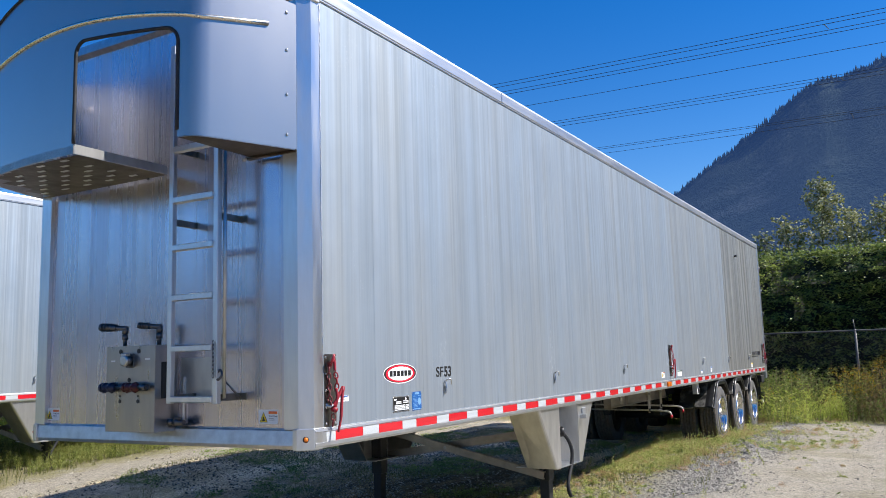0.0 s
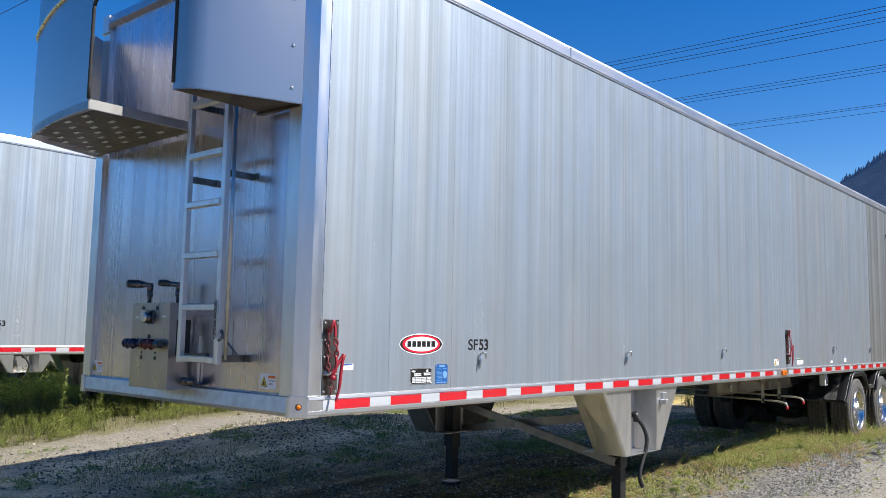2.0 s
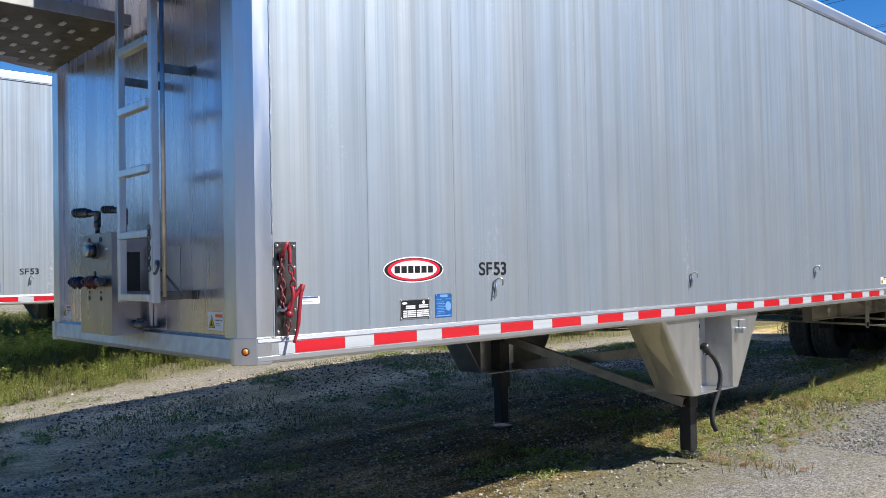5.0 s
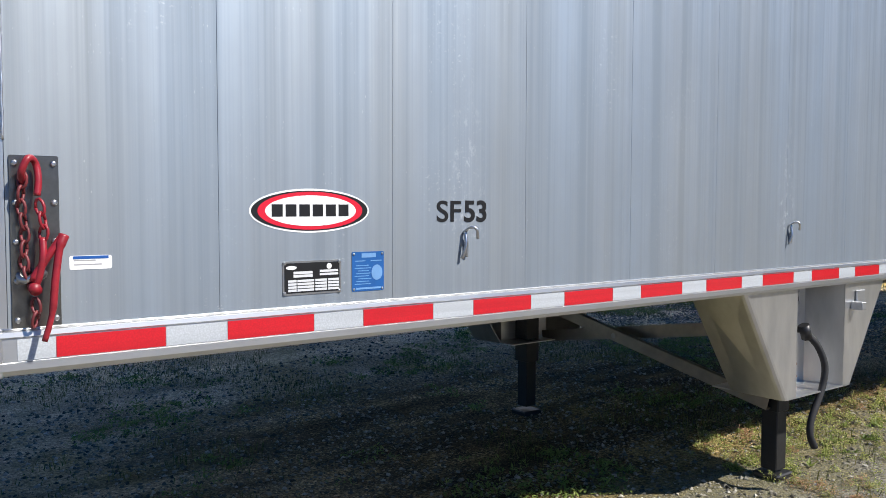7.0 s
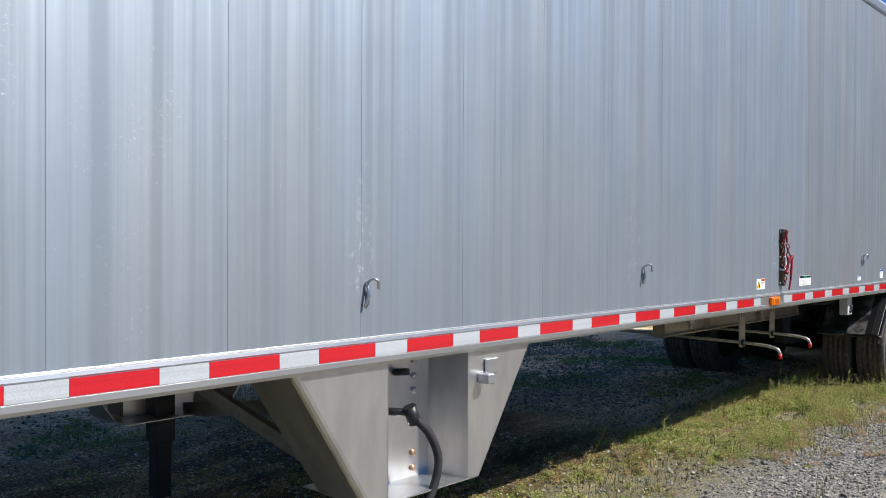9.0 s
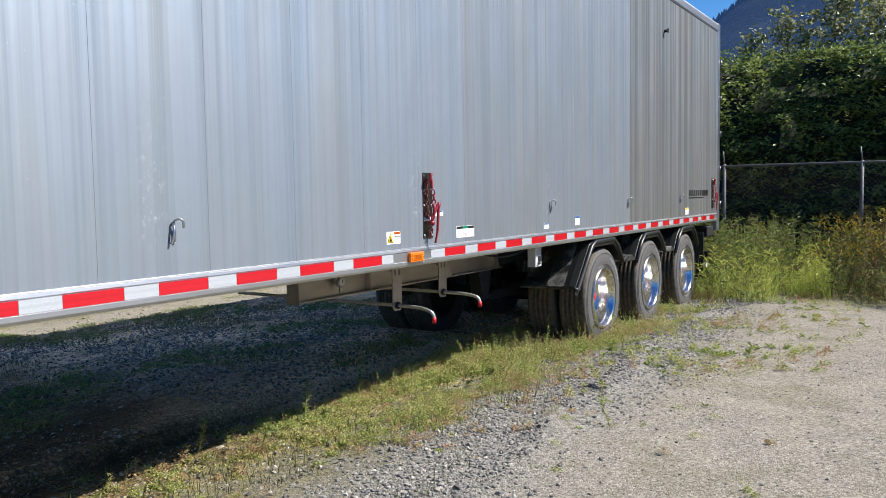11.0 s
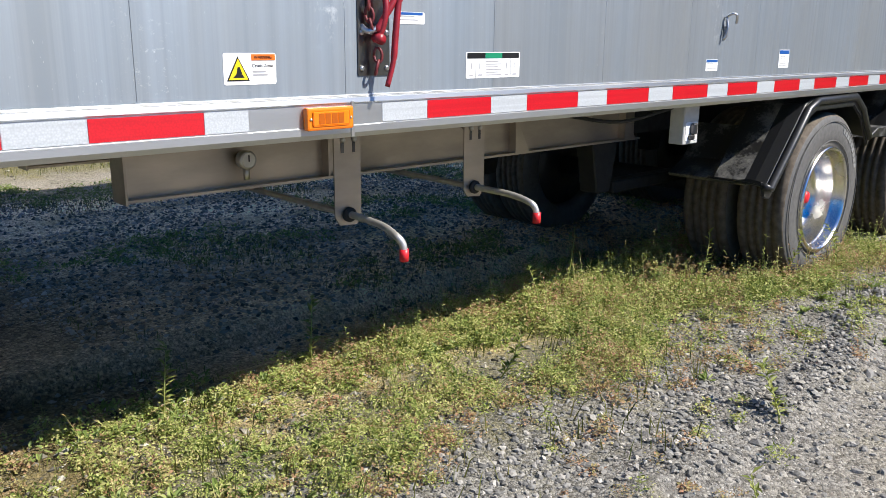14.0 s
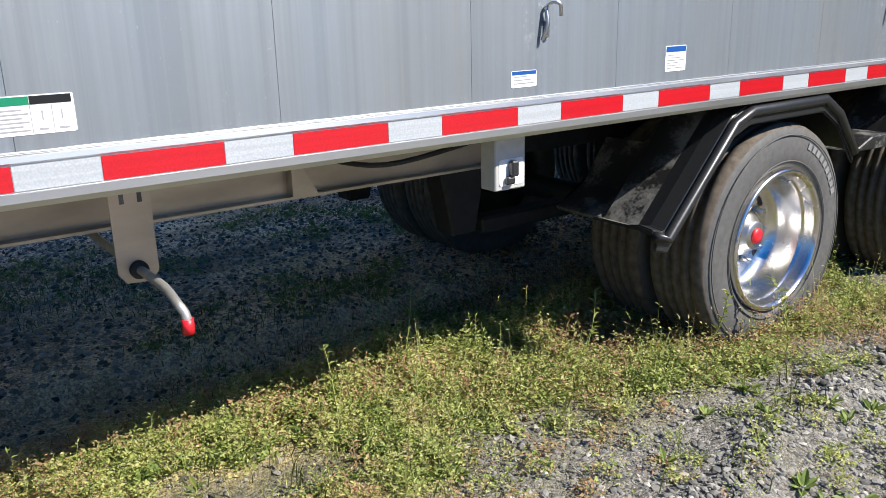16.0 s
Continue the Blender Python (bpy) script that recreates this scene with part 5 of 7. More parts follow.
# crushed grey stone in a low bank beside the trailer and below it, pale trodden gravel further out
# bank thinned towards both ends to lift the tone of the shaded ground
bank = g.math("MULTIPLY", g.math("MULTIPLY", g.value(wob, 0.0, 1.0, -5.2, -4.2), g.value(wob, 1.0, 0.0, 0.7, 1.3)), g.math("MULTIPLY", g.value(sep.outputs["Y"], 0.25, 1.0, -1.0, 4.5), g.math("MAXIMUM", g.value(sep.outputs["Y"], 1.0, 0.45, 8.0, 10.5), g.value(sep.outputs["X"], 0.0, 1.0, -1.6, -0.8))))
# dark soil whose low tone puts the trailer's shade into the ground colour
shade_soil = g.ramp(g.math("ADD", g.math("MULTIPLY", fine, 0.7), g.math("MULTIPLY", mid, 0.3)), [(0.42, (0.010, 0.008, 0.005)), (0.50, (0.060, 0.050, 0.030)), (0.58, (0.24, 0.20, 0.13))])
shade_zone = g.math("MULTIPLY", g.value(wob, 0.15, 1.0, -4.5, -3.2), g.value(wob, 1.0, 0.0, -1.0, -0.5))
yard = g.mix(g.math("MULTIPLY", bank, 0.8), g.mix(g.value(mid, 0.05, 0.40, 0.4, 0.6), sand, stone), stone)
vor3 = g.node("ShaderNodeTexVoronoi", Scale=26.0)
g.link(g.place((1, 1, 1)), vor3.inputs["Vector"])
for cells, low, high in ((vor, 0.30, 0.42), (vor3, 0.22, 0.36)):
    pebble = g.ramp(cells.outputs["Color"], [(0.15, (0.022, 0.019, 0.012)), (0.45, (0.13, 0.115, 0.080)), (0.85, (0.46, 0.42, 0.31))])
    shade_soil = g.mix(g.value(cells.outputs["Distance"], 0.9, 0.0, low, high), shade_soil, pebble)
yard = g.mix(g.math("MULTIPLY", shade_zone, g.math("MULTIPLY", g.value(g.math("ADD", sep.outputs["Y"], g.math("MULTIPLY", mid, 2.0)), 0.10, 0.95, 1.2, 3.8), g.value(sep.outputs["Y"], 1.0, 0.25, 5.5, 8.5))), yard, shade_soil)
moss = g.ramp(fine, [(0.36, (0.040, 0.042, 0.014)), (0.5, (0.15, 0.14, 0.05)), (0.64, (0.36, 0.31, 0.15))])
weedy = g.math("MULTIPLY", g.value(wob, 0.0, 1.0, -1.3, -0.7), g.value(wob, 1.0, 0.0, -0.1, 0.4))
verge = g.math("MULTIPLY", g.value(wob, 0.0, 1.0, -31.0, -29.0), g.value(wob, 1.0, 0.0, -7.1, -6.6))
wild = g.math("MAXIMUM", g.value(sep.outputs["Y"], 0.0, 1.0, 14.8, 16.0), g.value(sep.outputs["X"], 1.0, 0.0, -66.0, -60.0))
spots = g.value(g.math("ADD", g.math("MULTIPLY", big, 0.55), g.math("MULTIPLY", mid, 0.45)), 0.0, 0.42, 0.50, 0.62)
green = g.math("MAXIMUM", g.math("MAXIMUM", g.math("MULTIPLY", weedy, 0.7), g.math("MULTIPLY", verge, 0.9)), g.math("MAXIMUM", wild, spots))
yard = g.mix(g.math("MULTIPLY", green, g.value(fine, 0.55, 1.0, 0.35, 0.6)), yard, moss)
tracks = g.noise(g.place((1.0, 0.14, 1.0)), 2.6, 5.0, 0.6)
patchy = g.noise(g.place((1.0, 0.6, 1.0)), 1.3, 5.0, 0.65)
worn = g.math("ADD", g.math("MULTIPLY", tracks, 0.6), g.math("MULTIPLY", patchy, 0.4))
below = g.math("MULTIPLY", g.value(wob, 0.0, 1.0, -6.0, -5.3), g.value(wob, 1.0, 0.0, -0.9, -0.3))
# painted shade levels: lifted further out, dark below the trailer, lifted towards its rear
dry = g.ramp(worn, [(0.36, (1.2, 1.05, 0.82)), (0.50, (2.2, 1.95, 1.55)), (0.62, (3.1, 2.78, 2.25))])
shade_dark = g.ramp(worn, [(0.38, (0.30, 0.24, 0.155)), (0.50, (0.92, 0.77, 0.55)), (0.60, (2.0, 1.70, 1.25))])
shade_lift = g.ramp(worn, [(0.36, (1.5, 1.25, 0.92)), (0.50, (2.9, 2.46, 1.86)), (0.62, (4.2, 3.6, 2.8))])
tint = g.mix(g.math("MULTIPLY", g.value(wob, 0.0, 1.0, -4.6, -3.0), g.value(sep.outputs["Y"], 0.55, 1.0, 0.0, 3.0)), dry, shade_dark)
tint = g.mix(g.value(sep.outputs["Y"], 0.0, 1.0, 7.2, 9.4), tint, shade_lift)
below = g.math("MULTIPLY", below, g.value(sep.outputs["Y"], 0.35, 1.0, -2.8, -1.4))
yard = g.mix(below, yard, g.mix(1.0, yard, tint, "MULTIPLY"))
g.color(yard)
g.bump(g.math("ADD", g.math("MULTIPLY", vor.outputs["Distance"], -0.5), g.math("ADD", g.math("MULTIPLY", vor2.outputs["Distance"], -0.35), g.math("MULTIPLY", fine, 0.9))), 1.0, 0.016)
GRAVEL = g.m

xs = steps(-600, -40, 40) + steps(-40, -14, 2) + steps(-14, -4, 0.4) + steps(-4, 5, 0.1) + steps(5, 12, 0.5) + steps(12, 40, 2) + steps(40, 641, 40)
ys = steps(-600, -40, 40) + steps(-40, -8, 2) + steps(-8, 18, 0.12) + steps(18, 40, 1) + steps(40, 641, 40)
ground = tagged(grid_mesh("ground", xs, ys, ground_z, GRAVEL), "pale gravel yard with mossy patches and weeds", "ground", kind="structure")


# ---- loose stones, grass and weeds ----
def raw_mesh(name, verts, faces, material, label, category, smooth=False):
    me = bpy.data.meshes.new(name)
    me.from_pydata(verts, [], faces)
    me.materials.append(material)
    ob = new(name, me)
    return tagged(ob, label, category, kind="stuff")


rng = np.random.default_rng(11)
PHI = (1 + 5 ** 0.5) / 2
ICO_V = np.array([(-1, PHI, 0), (1, PHI, 0), (-1, -PHI, 0), (1, -PHI, 0), (0, -1, PHI), (0, 1, PHI), (0, -1, -PHI), (0, 1, -PHI), (PHI, 0, -1), (PHI, 0, 1), (-PHI, 0, -1), (-PHI, 0, 1)]) / 1.9
ICO_F = [(0, 11, 5), (0, 5, 1), (0, 1, 7), (0, 7, 10), (0, 10, 11), (1, 5, 9), (5, 11, 4), (11, 10, 2), (10, 7, 6), (7, 1, 8), (3, 9, 4), (3, 4, 2), (3, 2, 6), (3, 6, 8), (3, 8, 9), (4, 9, 5), (2, 4, 11), (6, 2, 10), (8, 6, 7), (9, 8, 1)]


OCT_V = np.array([(1, 0, 0), (-1, 0, 0), (0, 1, 0), (0, -1, 0), (0, 0, 1), (0, 0, -1)]) * 1.1
OCT_F = [(0, 2, 4), (2, 1, 4), (1, 3, 4), (3, 0, 4), (2, 0, 5), (1, 2, 5), (3, 1, 5), (0, 3, 5)]


def stones(name, spots, label, tone=0):
    vs, fs = [], []
    for x, y, r in spots:
        a = rng.uniform(0, 2 * math.pi)
        ball, sides = (OCT_V, OCT_F) if tone else (ICO_V, ICO_F)
        v = ball * rng.uniform(0.6, 1.25, (len(ball), 1)) * np.array([1.0, rng.uniform(0.6, 0.95), rng.uniform(0.45, 0.75)]) * r
        t = rng.uniform(-0.5, 0.5)
        v = v @ np.array([[1, 0, 0], [0, math.cos(t), -math.sin(t)], [0, math.sin(t), math.cos(t)]])
        v = v @ np.array([[math.cos(a), -math.sin(a), 0], [math.sin(a), math.cos(a), 0], [0, 0, 1]])
        v = v + np.array([x, y, ground_z(x, y) + r * 0.18])
        n = len(vs)
        vs.extend(v.tolist())
        fs.extend([(p + n, q + n, s + n) for p, q, s in sides])
    return raw_mesh(name, vs, fs, (STONE, DARK_STONE, PALE_STONE)[tone], label, "gravel")


def stone_material(name, stops, soil_tone):
    m = Mat(name, rough=0.85, spec=0.25)
    gi = m.t.nodes.new("ShaderNodeNewGeometry")
    tone = m.ramp(gi.outputs["Random Per Island"], stops)
    m.color(m.mix(m.value(m.noise(m.place(), 60, 4), 0.0, 0.45), tone, soil_tone))
    m.bump(m.noise(m.place(), 120, 3), 0.5, 0.004)
    return m.m


STONE = stone_material("crushed_stone", [(0.0, (0.11, 0.106, 0.098)), (0.45, (0.215, 0.208, 0.192)), (0.75, (0.31, 0.296, 0.268)), (0.93, (0.42, 0.385, 0.33)), (1.0, (0.56, 0.53, 0.47))], (0.16, 0.15, 0.13))
# shade below the trailer is put into these two stone tones
DARK_STONE = stone_material("shade_stone", [(0.0, (0.04, 0.037, 0.030)), (0.4, (0.16, 0.148, 0.118)), (0.8, (0.38, 0.352, 0.285)), (1.0, (0.58, 0.545, 0.45))], (0.12, 0.108, 0.08))
PALE_STONE = stone_material("pale_stone", [(0.0, (0.10, 0.093, 0.075)), (0.5, (0.28, 0.262, 0.22)), (1.0, (0.55, 0.515, 0.43))], (0.16, 0.145, 0.11))

spots = []
while len(spots) < 20000:
    y = rng.uniform(5.2, 16.5)
    x = rng.normal(0.55 + 0.10 * math.sin(y * 1.3), 0.27)
    if -0.25 < x < 2.2 and noise.noise((x * 1.6, y * 1.1, 9.0)) > -0.30:
        spots.append((x, y, 0.005 + 0.014 * rng.random() ** 2.3))
for _ in range(60):
    spots.append((rng.normal(0.5, 0.3), rng.uniform(7.0, 15.5), rng.uniform(0.020, 0.036)))
stones("bank_stones", spots, "loose grey crushed stones in a low bank")
spots = [(rng.uniform(0.9, 5.0), rng.uniform(0.5, 17.0), 0.004 + 0.010 * rng.random() ** 3) for _ in range(7000)]
stones("yard_stones", spots, "scattered small stones on trodden gravel")
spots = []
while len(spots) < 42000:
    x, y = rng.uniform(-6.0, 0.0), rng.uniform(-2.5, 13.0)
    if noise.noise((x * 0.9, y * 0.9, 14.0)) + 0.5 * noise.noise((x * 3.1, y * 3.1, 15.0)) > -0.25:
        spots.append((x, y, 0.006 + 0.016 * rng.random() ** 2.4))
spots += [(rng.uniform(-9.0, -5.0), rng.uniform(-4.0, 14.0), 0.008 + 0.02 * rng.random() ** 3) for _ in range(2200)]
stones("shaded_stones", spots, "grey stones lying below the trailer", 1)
spots = []
while len(spots) < 15000:
    x, y = rng.uniform(-5.5, -0.9), rng.uniform(7.8, 13.5)
    if noise.noise((x * 1.2, y * 0.7, 24.0)) > -0.2:
        spots.append((x, y, 0.006 + 0.018 * rng.random() ** 2.2))
stones("broken_stones", spots, "pale broken stones on the ground below the trailer", 2)


def leaf_material(name, stops, rough=0.6, translucent=0.35, patches=7.0):
    m = Mat(name, rough=rough, spec=0.3)
    gi = m.t.nodes.new("ShaderNodeNewGeometry")
    patch = m.noise(m.place(), patches, 3.0, 0.6)
    fac = m.math("ADD", m.math("MULTIPLY", m.value(patch, 0.0, 1.0, 0.28, 0.72), 0.48), m.math("MULTIPLY", gi.outputs["Random Per Island"], 0.52))
    col = m.ramp(fac, stops)
    m.color(col)
    tr = m.t.nodes.new("ShaderNodeBsdfTranslucent")
    m.link(col, tr.inputs["Color"])
    mx = m.t.nodes.new("ShaderNodeMixShader")
    mx.inputs[0].default_value = translucent
    m.link(m.p.outputs[0], mx.inputs[1])
    m.link(tr.outputs[0], mx.inputs[2])
    out = m.t.nodes["Material Output"]
    m.link(mx.outputs[0], out.inputs["Surface"])
    return m.m


WEED = leaf_material("weed_leaves", [(0.0, (0.045, 0.070, 0.015)), (0.28, (0.20, 0.26, 0.058)), (0.5, (0.39, 0.43, 0.125)), (0.74, (0.56, 0.52, 0.23)), (0.88, (0.44, 0.30, 0.18)), (1.0, (0.66, 0.57, 0.42))])
GRASS = leaf_material("grass_blades", [(0.0, (0.025, 0.038, 0.008)), (0.35, (0.075, 0.095, 0.022)), (0.65, (0.20, 0.205, 0.055)), (0.88, (0.30, 0.25, 0.10)), (1.0, (0.44, 0.36, 0.20))], patches=2.6)
RUSTY = leaf_material("rusty_leaves", [(0.0, (0.12, 0.12, 0.04)), (0.3, (0.36, 0.32, 0.13)), (0.6, (0.46, 0.29, 0.17)), (0.85, (0.42, 0.22, 0.13)), (1.0, (0.68, 0.58, 0.42))])
BROAD = leaf_material("broad_leaves", [(0.0, (0.08, 0.13, 0.03)), (0.6, (0.22, 0.29, 0.07)), (1.0, (0.42, 0.45, 0.15))], 0.5)
DRY = leaf_material("dry_stems", [(0.0, (0.16, 0.11, 0.06)), (1.0, (0.36, 0.29, 0.17))])
LEAF = leaf_material("shrub_leaves", [(0.0, (0.035, 0.060, 0.014)), (0.4, (0.12, 0.17, 0.040)), (0.7, (0.27, 0.33, 0.085)), (1.0, (0.50, 0.52, 0.22))], 0.42, 0.38, patches=3.0)
ALDER = leaf_material("alder_leaves", [(0.0, (0.05, 0.075, 0.02)), (0.30, (0.14, 0.17, 0.055)), (0.5, (0.32, 0.32, 0.12)), (0.74, (0.48, 0.50, 0.36)), (1.0, (0.72, 0.74, 0.64))], 0.26, 0.30, patches=9.0)
TALL = leaf_material("tall_weed_leaves", [(0.0, (0.15, 0.21, 0.03)), (0.4, (0.38, 0.45, 0.09)), (0.8, (0.58, 0.60, 0.16)), (1.0, (0.62, 0.52, 0.22))], patches=1.1)
VERGE = leaf_material("verge_leaves", [(0.0, (0.035, 0.055, 0.012)), (0.3, (0.13, 0.17, 0.035)), (0.6, (0.28, 0.31, 0.075)), (0.85, (0.42, 0.40, 0.14)), (1.0, (0.50, 0.42, 0.22))], patches=2.5)
DOCK = leaf_material("seeding_weed_leaves", [(0.0, (0.035, 0.040, 0.014)), (0.45, (0.10, 0.095, 0.035)), (0.75, (0.20, 0.13, 0.06)), (1.0, (0.34, 0.23, 0.12))], patches=1.6)
BLOOM = leaf_material("yellow_bloom", [(0.0, (0.35, 0.24, 0.01)), (1.0, (0.60, 0.42, 0.02))])


class Leaves:
    """Collects blades and leaflets for one mesh."""

    def __init__(self):
        self.v, self.f = [], []

    def leaf(self, p, d, up, length, width):
        s = np.cross(d, up)
        s = s / (np.linalg.norm(s) + 1e-9) * width * 0.5
        nrm = np.cross(s, d)
        nrm = nrm / (np.linalg.norm(nrm) + 1e-9) * length * 0.12
        n = len(self.v)
        self.v += [tuple(p), tuple(p + d * length * 0.45 + s + nrm), tuple(p + d * length), tuple(p + d * length * 0.45 - s + nrm)]
        self.f += [(n, n + 1, n + 2), (n, n + 2, n + 3)]

    def oval(self, p, d, up, length, width):
        s = np.cross(d, up)
        s = s / (np.linalg.norm(s) + 1e-9) * width * 0.5
        nrm = np.cross(s, d)
        nrm = nrm / (np.linalg.norm(nrm) + 1e-9) * length * 0.10
        n = len(self.v)
        self.v += [tuple(p), tuple(p + d * length * 0.35 + s + nrm), tuple(p + d * length * 0.78 + s * 0.75 + nrm), tuple(p + d * length), tuple(p + d * length * 0.78 - s * 0.75 + nrm), tuple(p + d * length * 0.35 - s + nrm)]
        self.f += [(n, n + 1, n + 2, n + 3), (n, n + 3, n + 4, n + 5)]

    def blade(self, p, lean, h, w):
        a = rng.uniform(0, 2 * math.pi)
        s = np.array([math.cos(a), math.sin(a), 0]) * w * 0.5
        n = len(self.v)
        mid_p = p + lean * 0.35 + np.array([0, 0, h * 0.6])
        self.v += [tuple(p - s), tuple(p + s), tuple(mid_p + s * 0.7), tuple(mid_p - s * 0.7), tuple(p + lean + np.array([0, 0, h]))]
        self.f += [(n, n + 1, n + 2, n + 3), (n + 3, n + 2, n + 4)]

    def stem(self, p, q, w):
        a = rng.uniform(0, 2 * math.pi)
        s = np.array([math.cos(a), math.sin(a), 0]) * w * 0.5
        n = len(self.v)
        self.v += [tuple(p - s), tuple(p + s), tuple(q + s * 0.4), tuple(q - s * 0.4)]
        self.f += [(n, n + 1, n + 2, n + 3)]

    def make(self, name, material, label, category, kind="stuff"):
        me = bpy.data.meshes.new(name)
        me.from_pydata(self.v, [], self.f)
        me.materials.append(material)
        ob = new(name, me)
        return tagged(ob, label, category, kind=kind) if label else ob


def unit(lo=-0.2, hi=1.0):
    a, z = rng.uniform(0, 2 * math.pi), rng.uniform(lo, hi)
    r = math.sqrt(max(0.0, 1 - z * z))
    return np.array([r * math.cos(a), r * math.sin(a), z])


UP = np.array([0.0, 0.0, 1.0])


def at(x, y, lift=0.0):
    return np.array([x, y, ground_z(x, y) + lift])


# low weeds beside the trailer: fine mounds, rusty patches, broad dark leaves
mounds, rusty, broad = Leaves(), Leaves(), Leaves()
n = 0
while n < 6800:
    y = rng.uniform(4.2, 16.5)
    x = rng.uniform(-1.2, 2.2)
    edge = 0.10 + 0.13 * math.sin(y * 1.7) + 0.10 * math.sin(y * 4.1 + 1)
    keep = smooth01((x + 1.2) / 0.35) * (1.0 if x < edge else 0.16 * math.exp(-0.9 * (x - edge)))
    keep *= 0.14 + 0.86 * smooth01((y - 6.4 - 1.2 * max(0.0, x)) / 3.4)
    bare = noise.noise((x * 1.3, y * 1.3, 0.3)) + 0.5 * noise.noise((x * 4.0, y * 4.0, 2.3))
    keep *= max(smooth01(0.70 + 1.7 * bare), 0.85 * smooth01(1 - abs(x + 0.75) / 0.35) * smooth01((y - 5.5) / 2))
    if rng.random() > keep:
        continue
    n += 1
    far = smooth01((y - 8.8) / 2.2)
    kind = noise.noise((x * 1.1, y * 1.1, 21.0)) + rng.normal(0, 0.28) + 0.16 * far
    size = rng.uniform(0.5, 1.25) * (1.0 + 0.7 * smooth01((y - 8.0) / 2.5)) * (0.75 if x > edge else 1.0)
    base = at(x, y)
    if kind > 0.60:
        for _ in range(rng.integers(9, 16)):
            d = unit(0.15, 0.8)
            broad.oval(base + d * 0.008, d, UP, rng.uniform(0.018, 0.048) * size, rng.uniform(0.009, 0.018) * size)
        continue
    heap = rusty if kind < -0.14 else mounds
    r, h = 0.045 * size, rng.uniform(0.03, 0.085) * size
    lush = rng.uniform(0.75, 1.5) * (1.25 if x < -0.4 else 1.0) * (1 + 0.35 * far)
    for _ in range(rng.integers(52, 92)):
        q = rng.normal(0, 0.6, 2)
        f = math.exp(-(q[0] ** 2 + q[1] ** 2) * 0.7)
        p = base + np.array([q[0] * r, q[1] * r, h * f * rng.uniform(0.1, 1.0)])
        L = rng.uniform(0.006, 0.0125) * lush
        heap.leaf(p, unit(-0.25, 0.6), unit(0.35, 1.0), L, L * rng.uniform(0.4, 0.75))
    if rng.random() < 0.22:
        for _ in range(2):
            top = base + np.array([rng.normal(0, 0.04), rng.normal(0, 0.04), h * rng.uniform(1.2, 2.2)])
            heap.stem(base, top, 0.003)
            for _ in range(6):
                heap.leaf(base + (top - base) * rng.uniform(0.4, 1.0), unit(-0.1, 0.9), UP, rng.uniform(0.010, 0.028), 0.007)
# tufts that grow in the shade below the trailer
n = 0
while n < 3000:
    x, y = rng.uniform(-6.4, -0.7), rng.uniform(-2.5, 13.5)
    if noise.noise((x * 0.8, y * 0.8, 51.0)) + 0.5 * noise.noise((x * 2.6, y * 2.6, 52.0)) < 0.20:
        continue
    n += 1
    base = at(x, y)
    for _ in range(16):
        d = unit(0.1, 0.8)
        L = rng.uniform(0.012, 0.035)
        broad.oval(base + np.array([rng.normal(0, 0.03), rng.normal(0, 0.03), rng.uniform(0.0, 0.03)]), d, UP, L, L * 0.4)
mounds.make("fine_weeds", WEED, "low mounds of fine yellow-green weeds", "weeds")
rusty.make("rusty_weeds", RUSTY, "dry rusty-brown and olive creeping weeds", "weeds")
broad.make("broad_weeds", BROAD, "low rosettes of broad green leaves", "weeds")

# thin grass in the weeds, under the trailer and on the far verge
thin = Leaves()
n = 0
while n < 46000:
    zone = rng.random()
    if zone < 0.05:
        x, y, h = rng.uniform(-1.2, 0.7), rng.uniform(4.0, 17.0), rng.uniform(0.03, 0.12)
        keep = smooth01(0.1 + 2.2 * noise.noise((x * 2.0, y * 2.0, 5.0)))
    elif zone < 0.80:
        x, y, h = rng.uniform(-6.0, -0.4), rng.uniform(-1.0, 13.0), rng.uniform(0.015, 0.06)
        keep = smooth01(-0.05 + 2.4 * noise.noise((x * 0.9, y * 0.9, 8.0)) + 0.8 * noise.noise((x * 5.0, y * 5.0, 18.0)))
    else:
        x, y, h = rng.uniform(-11.0, -6.7), rng.uniform(-5.0, 13.0), rng.uniform(0.08, 0.22)
        keep = smooth01((-6.75 - x + 0.35 * noise.noise((x, y * 0.7, 1.0))) / 0.5) * smooth01(0.75 + noise.noise((x * 1.2, y * 1.2, 2.0)))
        h *= 0.5 + 0.5 * smooth01((-7.1 - x) / 0.5)
    if rng.random() > keep:
        continue
    n += 1
    thin.blade(at(x, y), np.array([rng.normal(0, 0.35 * h), rng.normal(0, 0.35 * h), 0]), h, 0.004 + 0.012 * h)
thin.make("thin_grass", GRASS, "thin yellow-green grass growing through gravel", "grass")

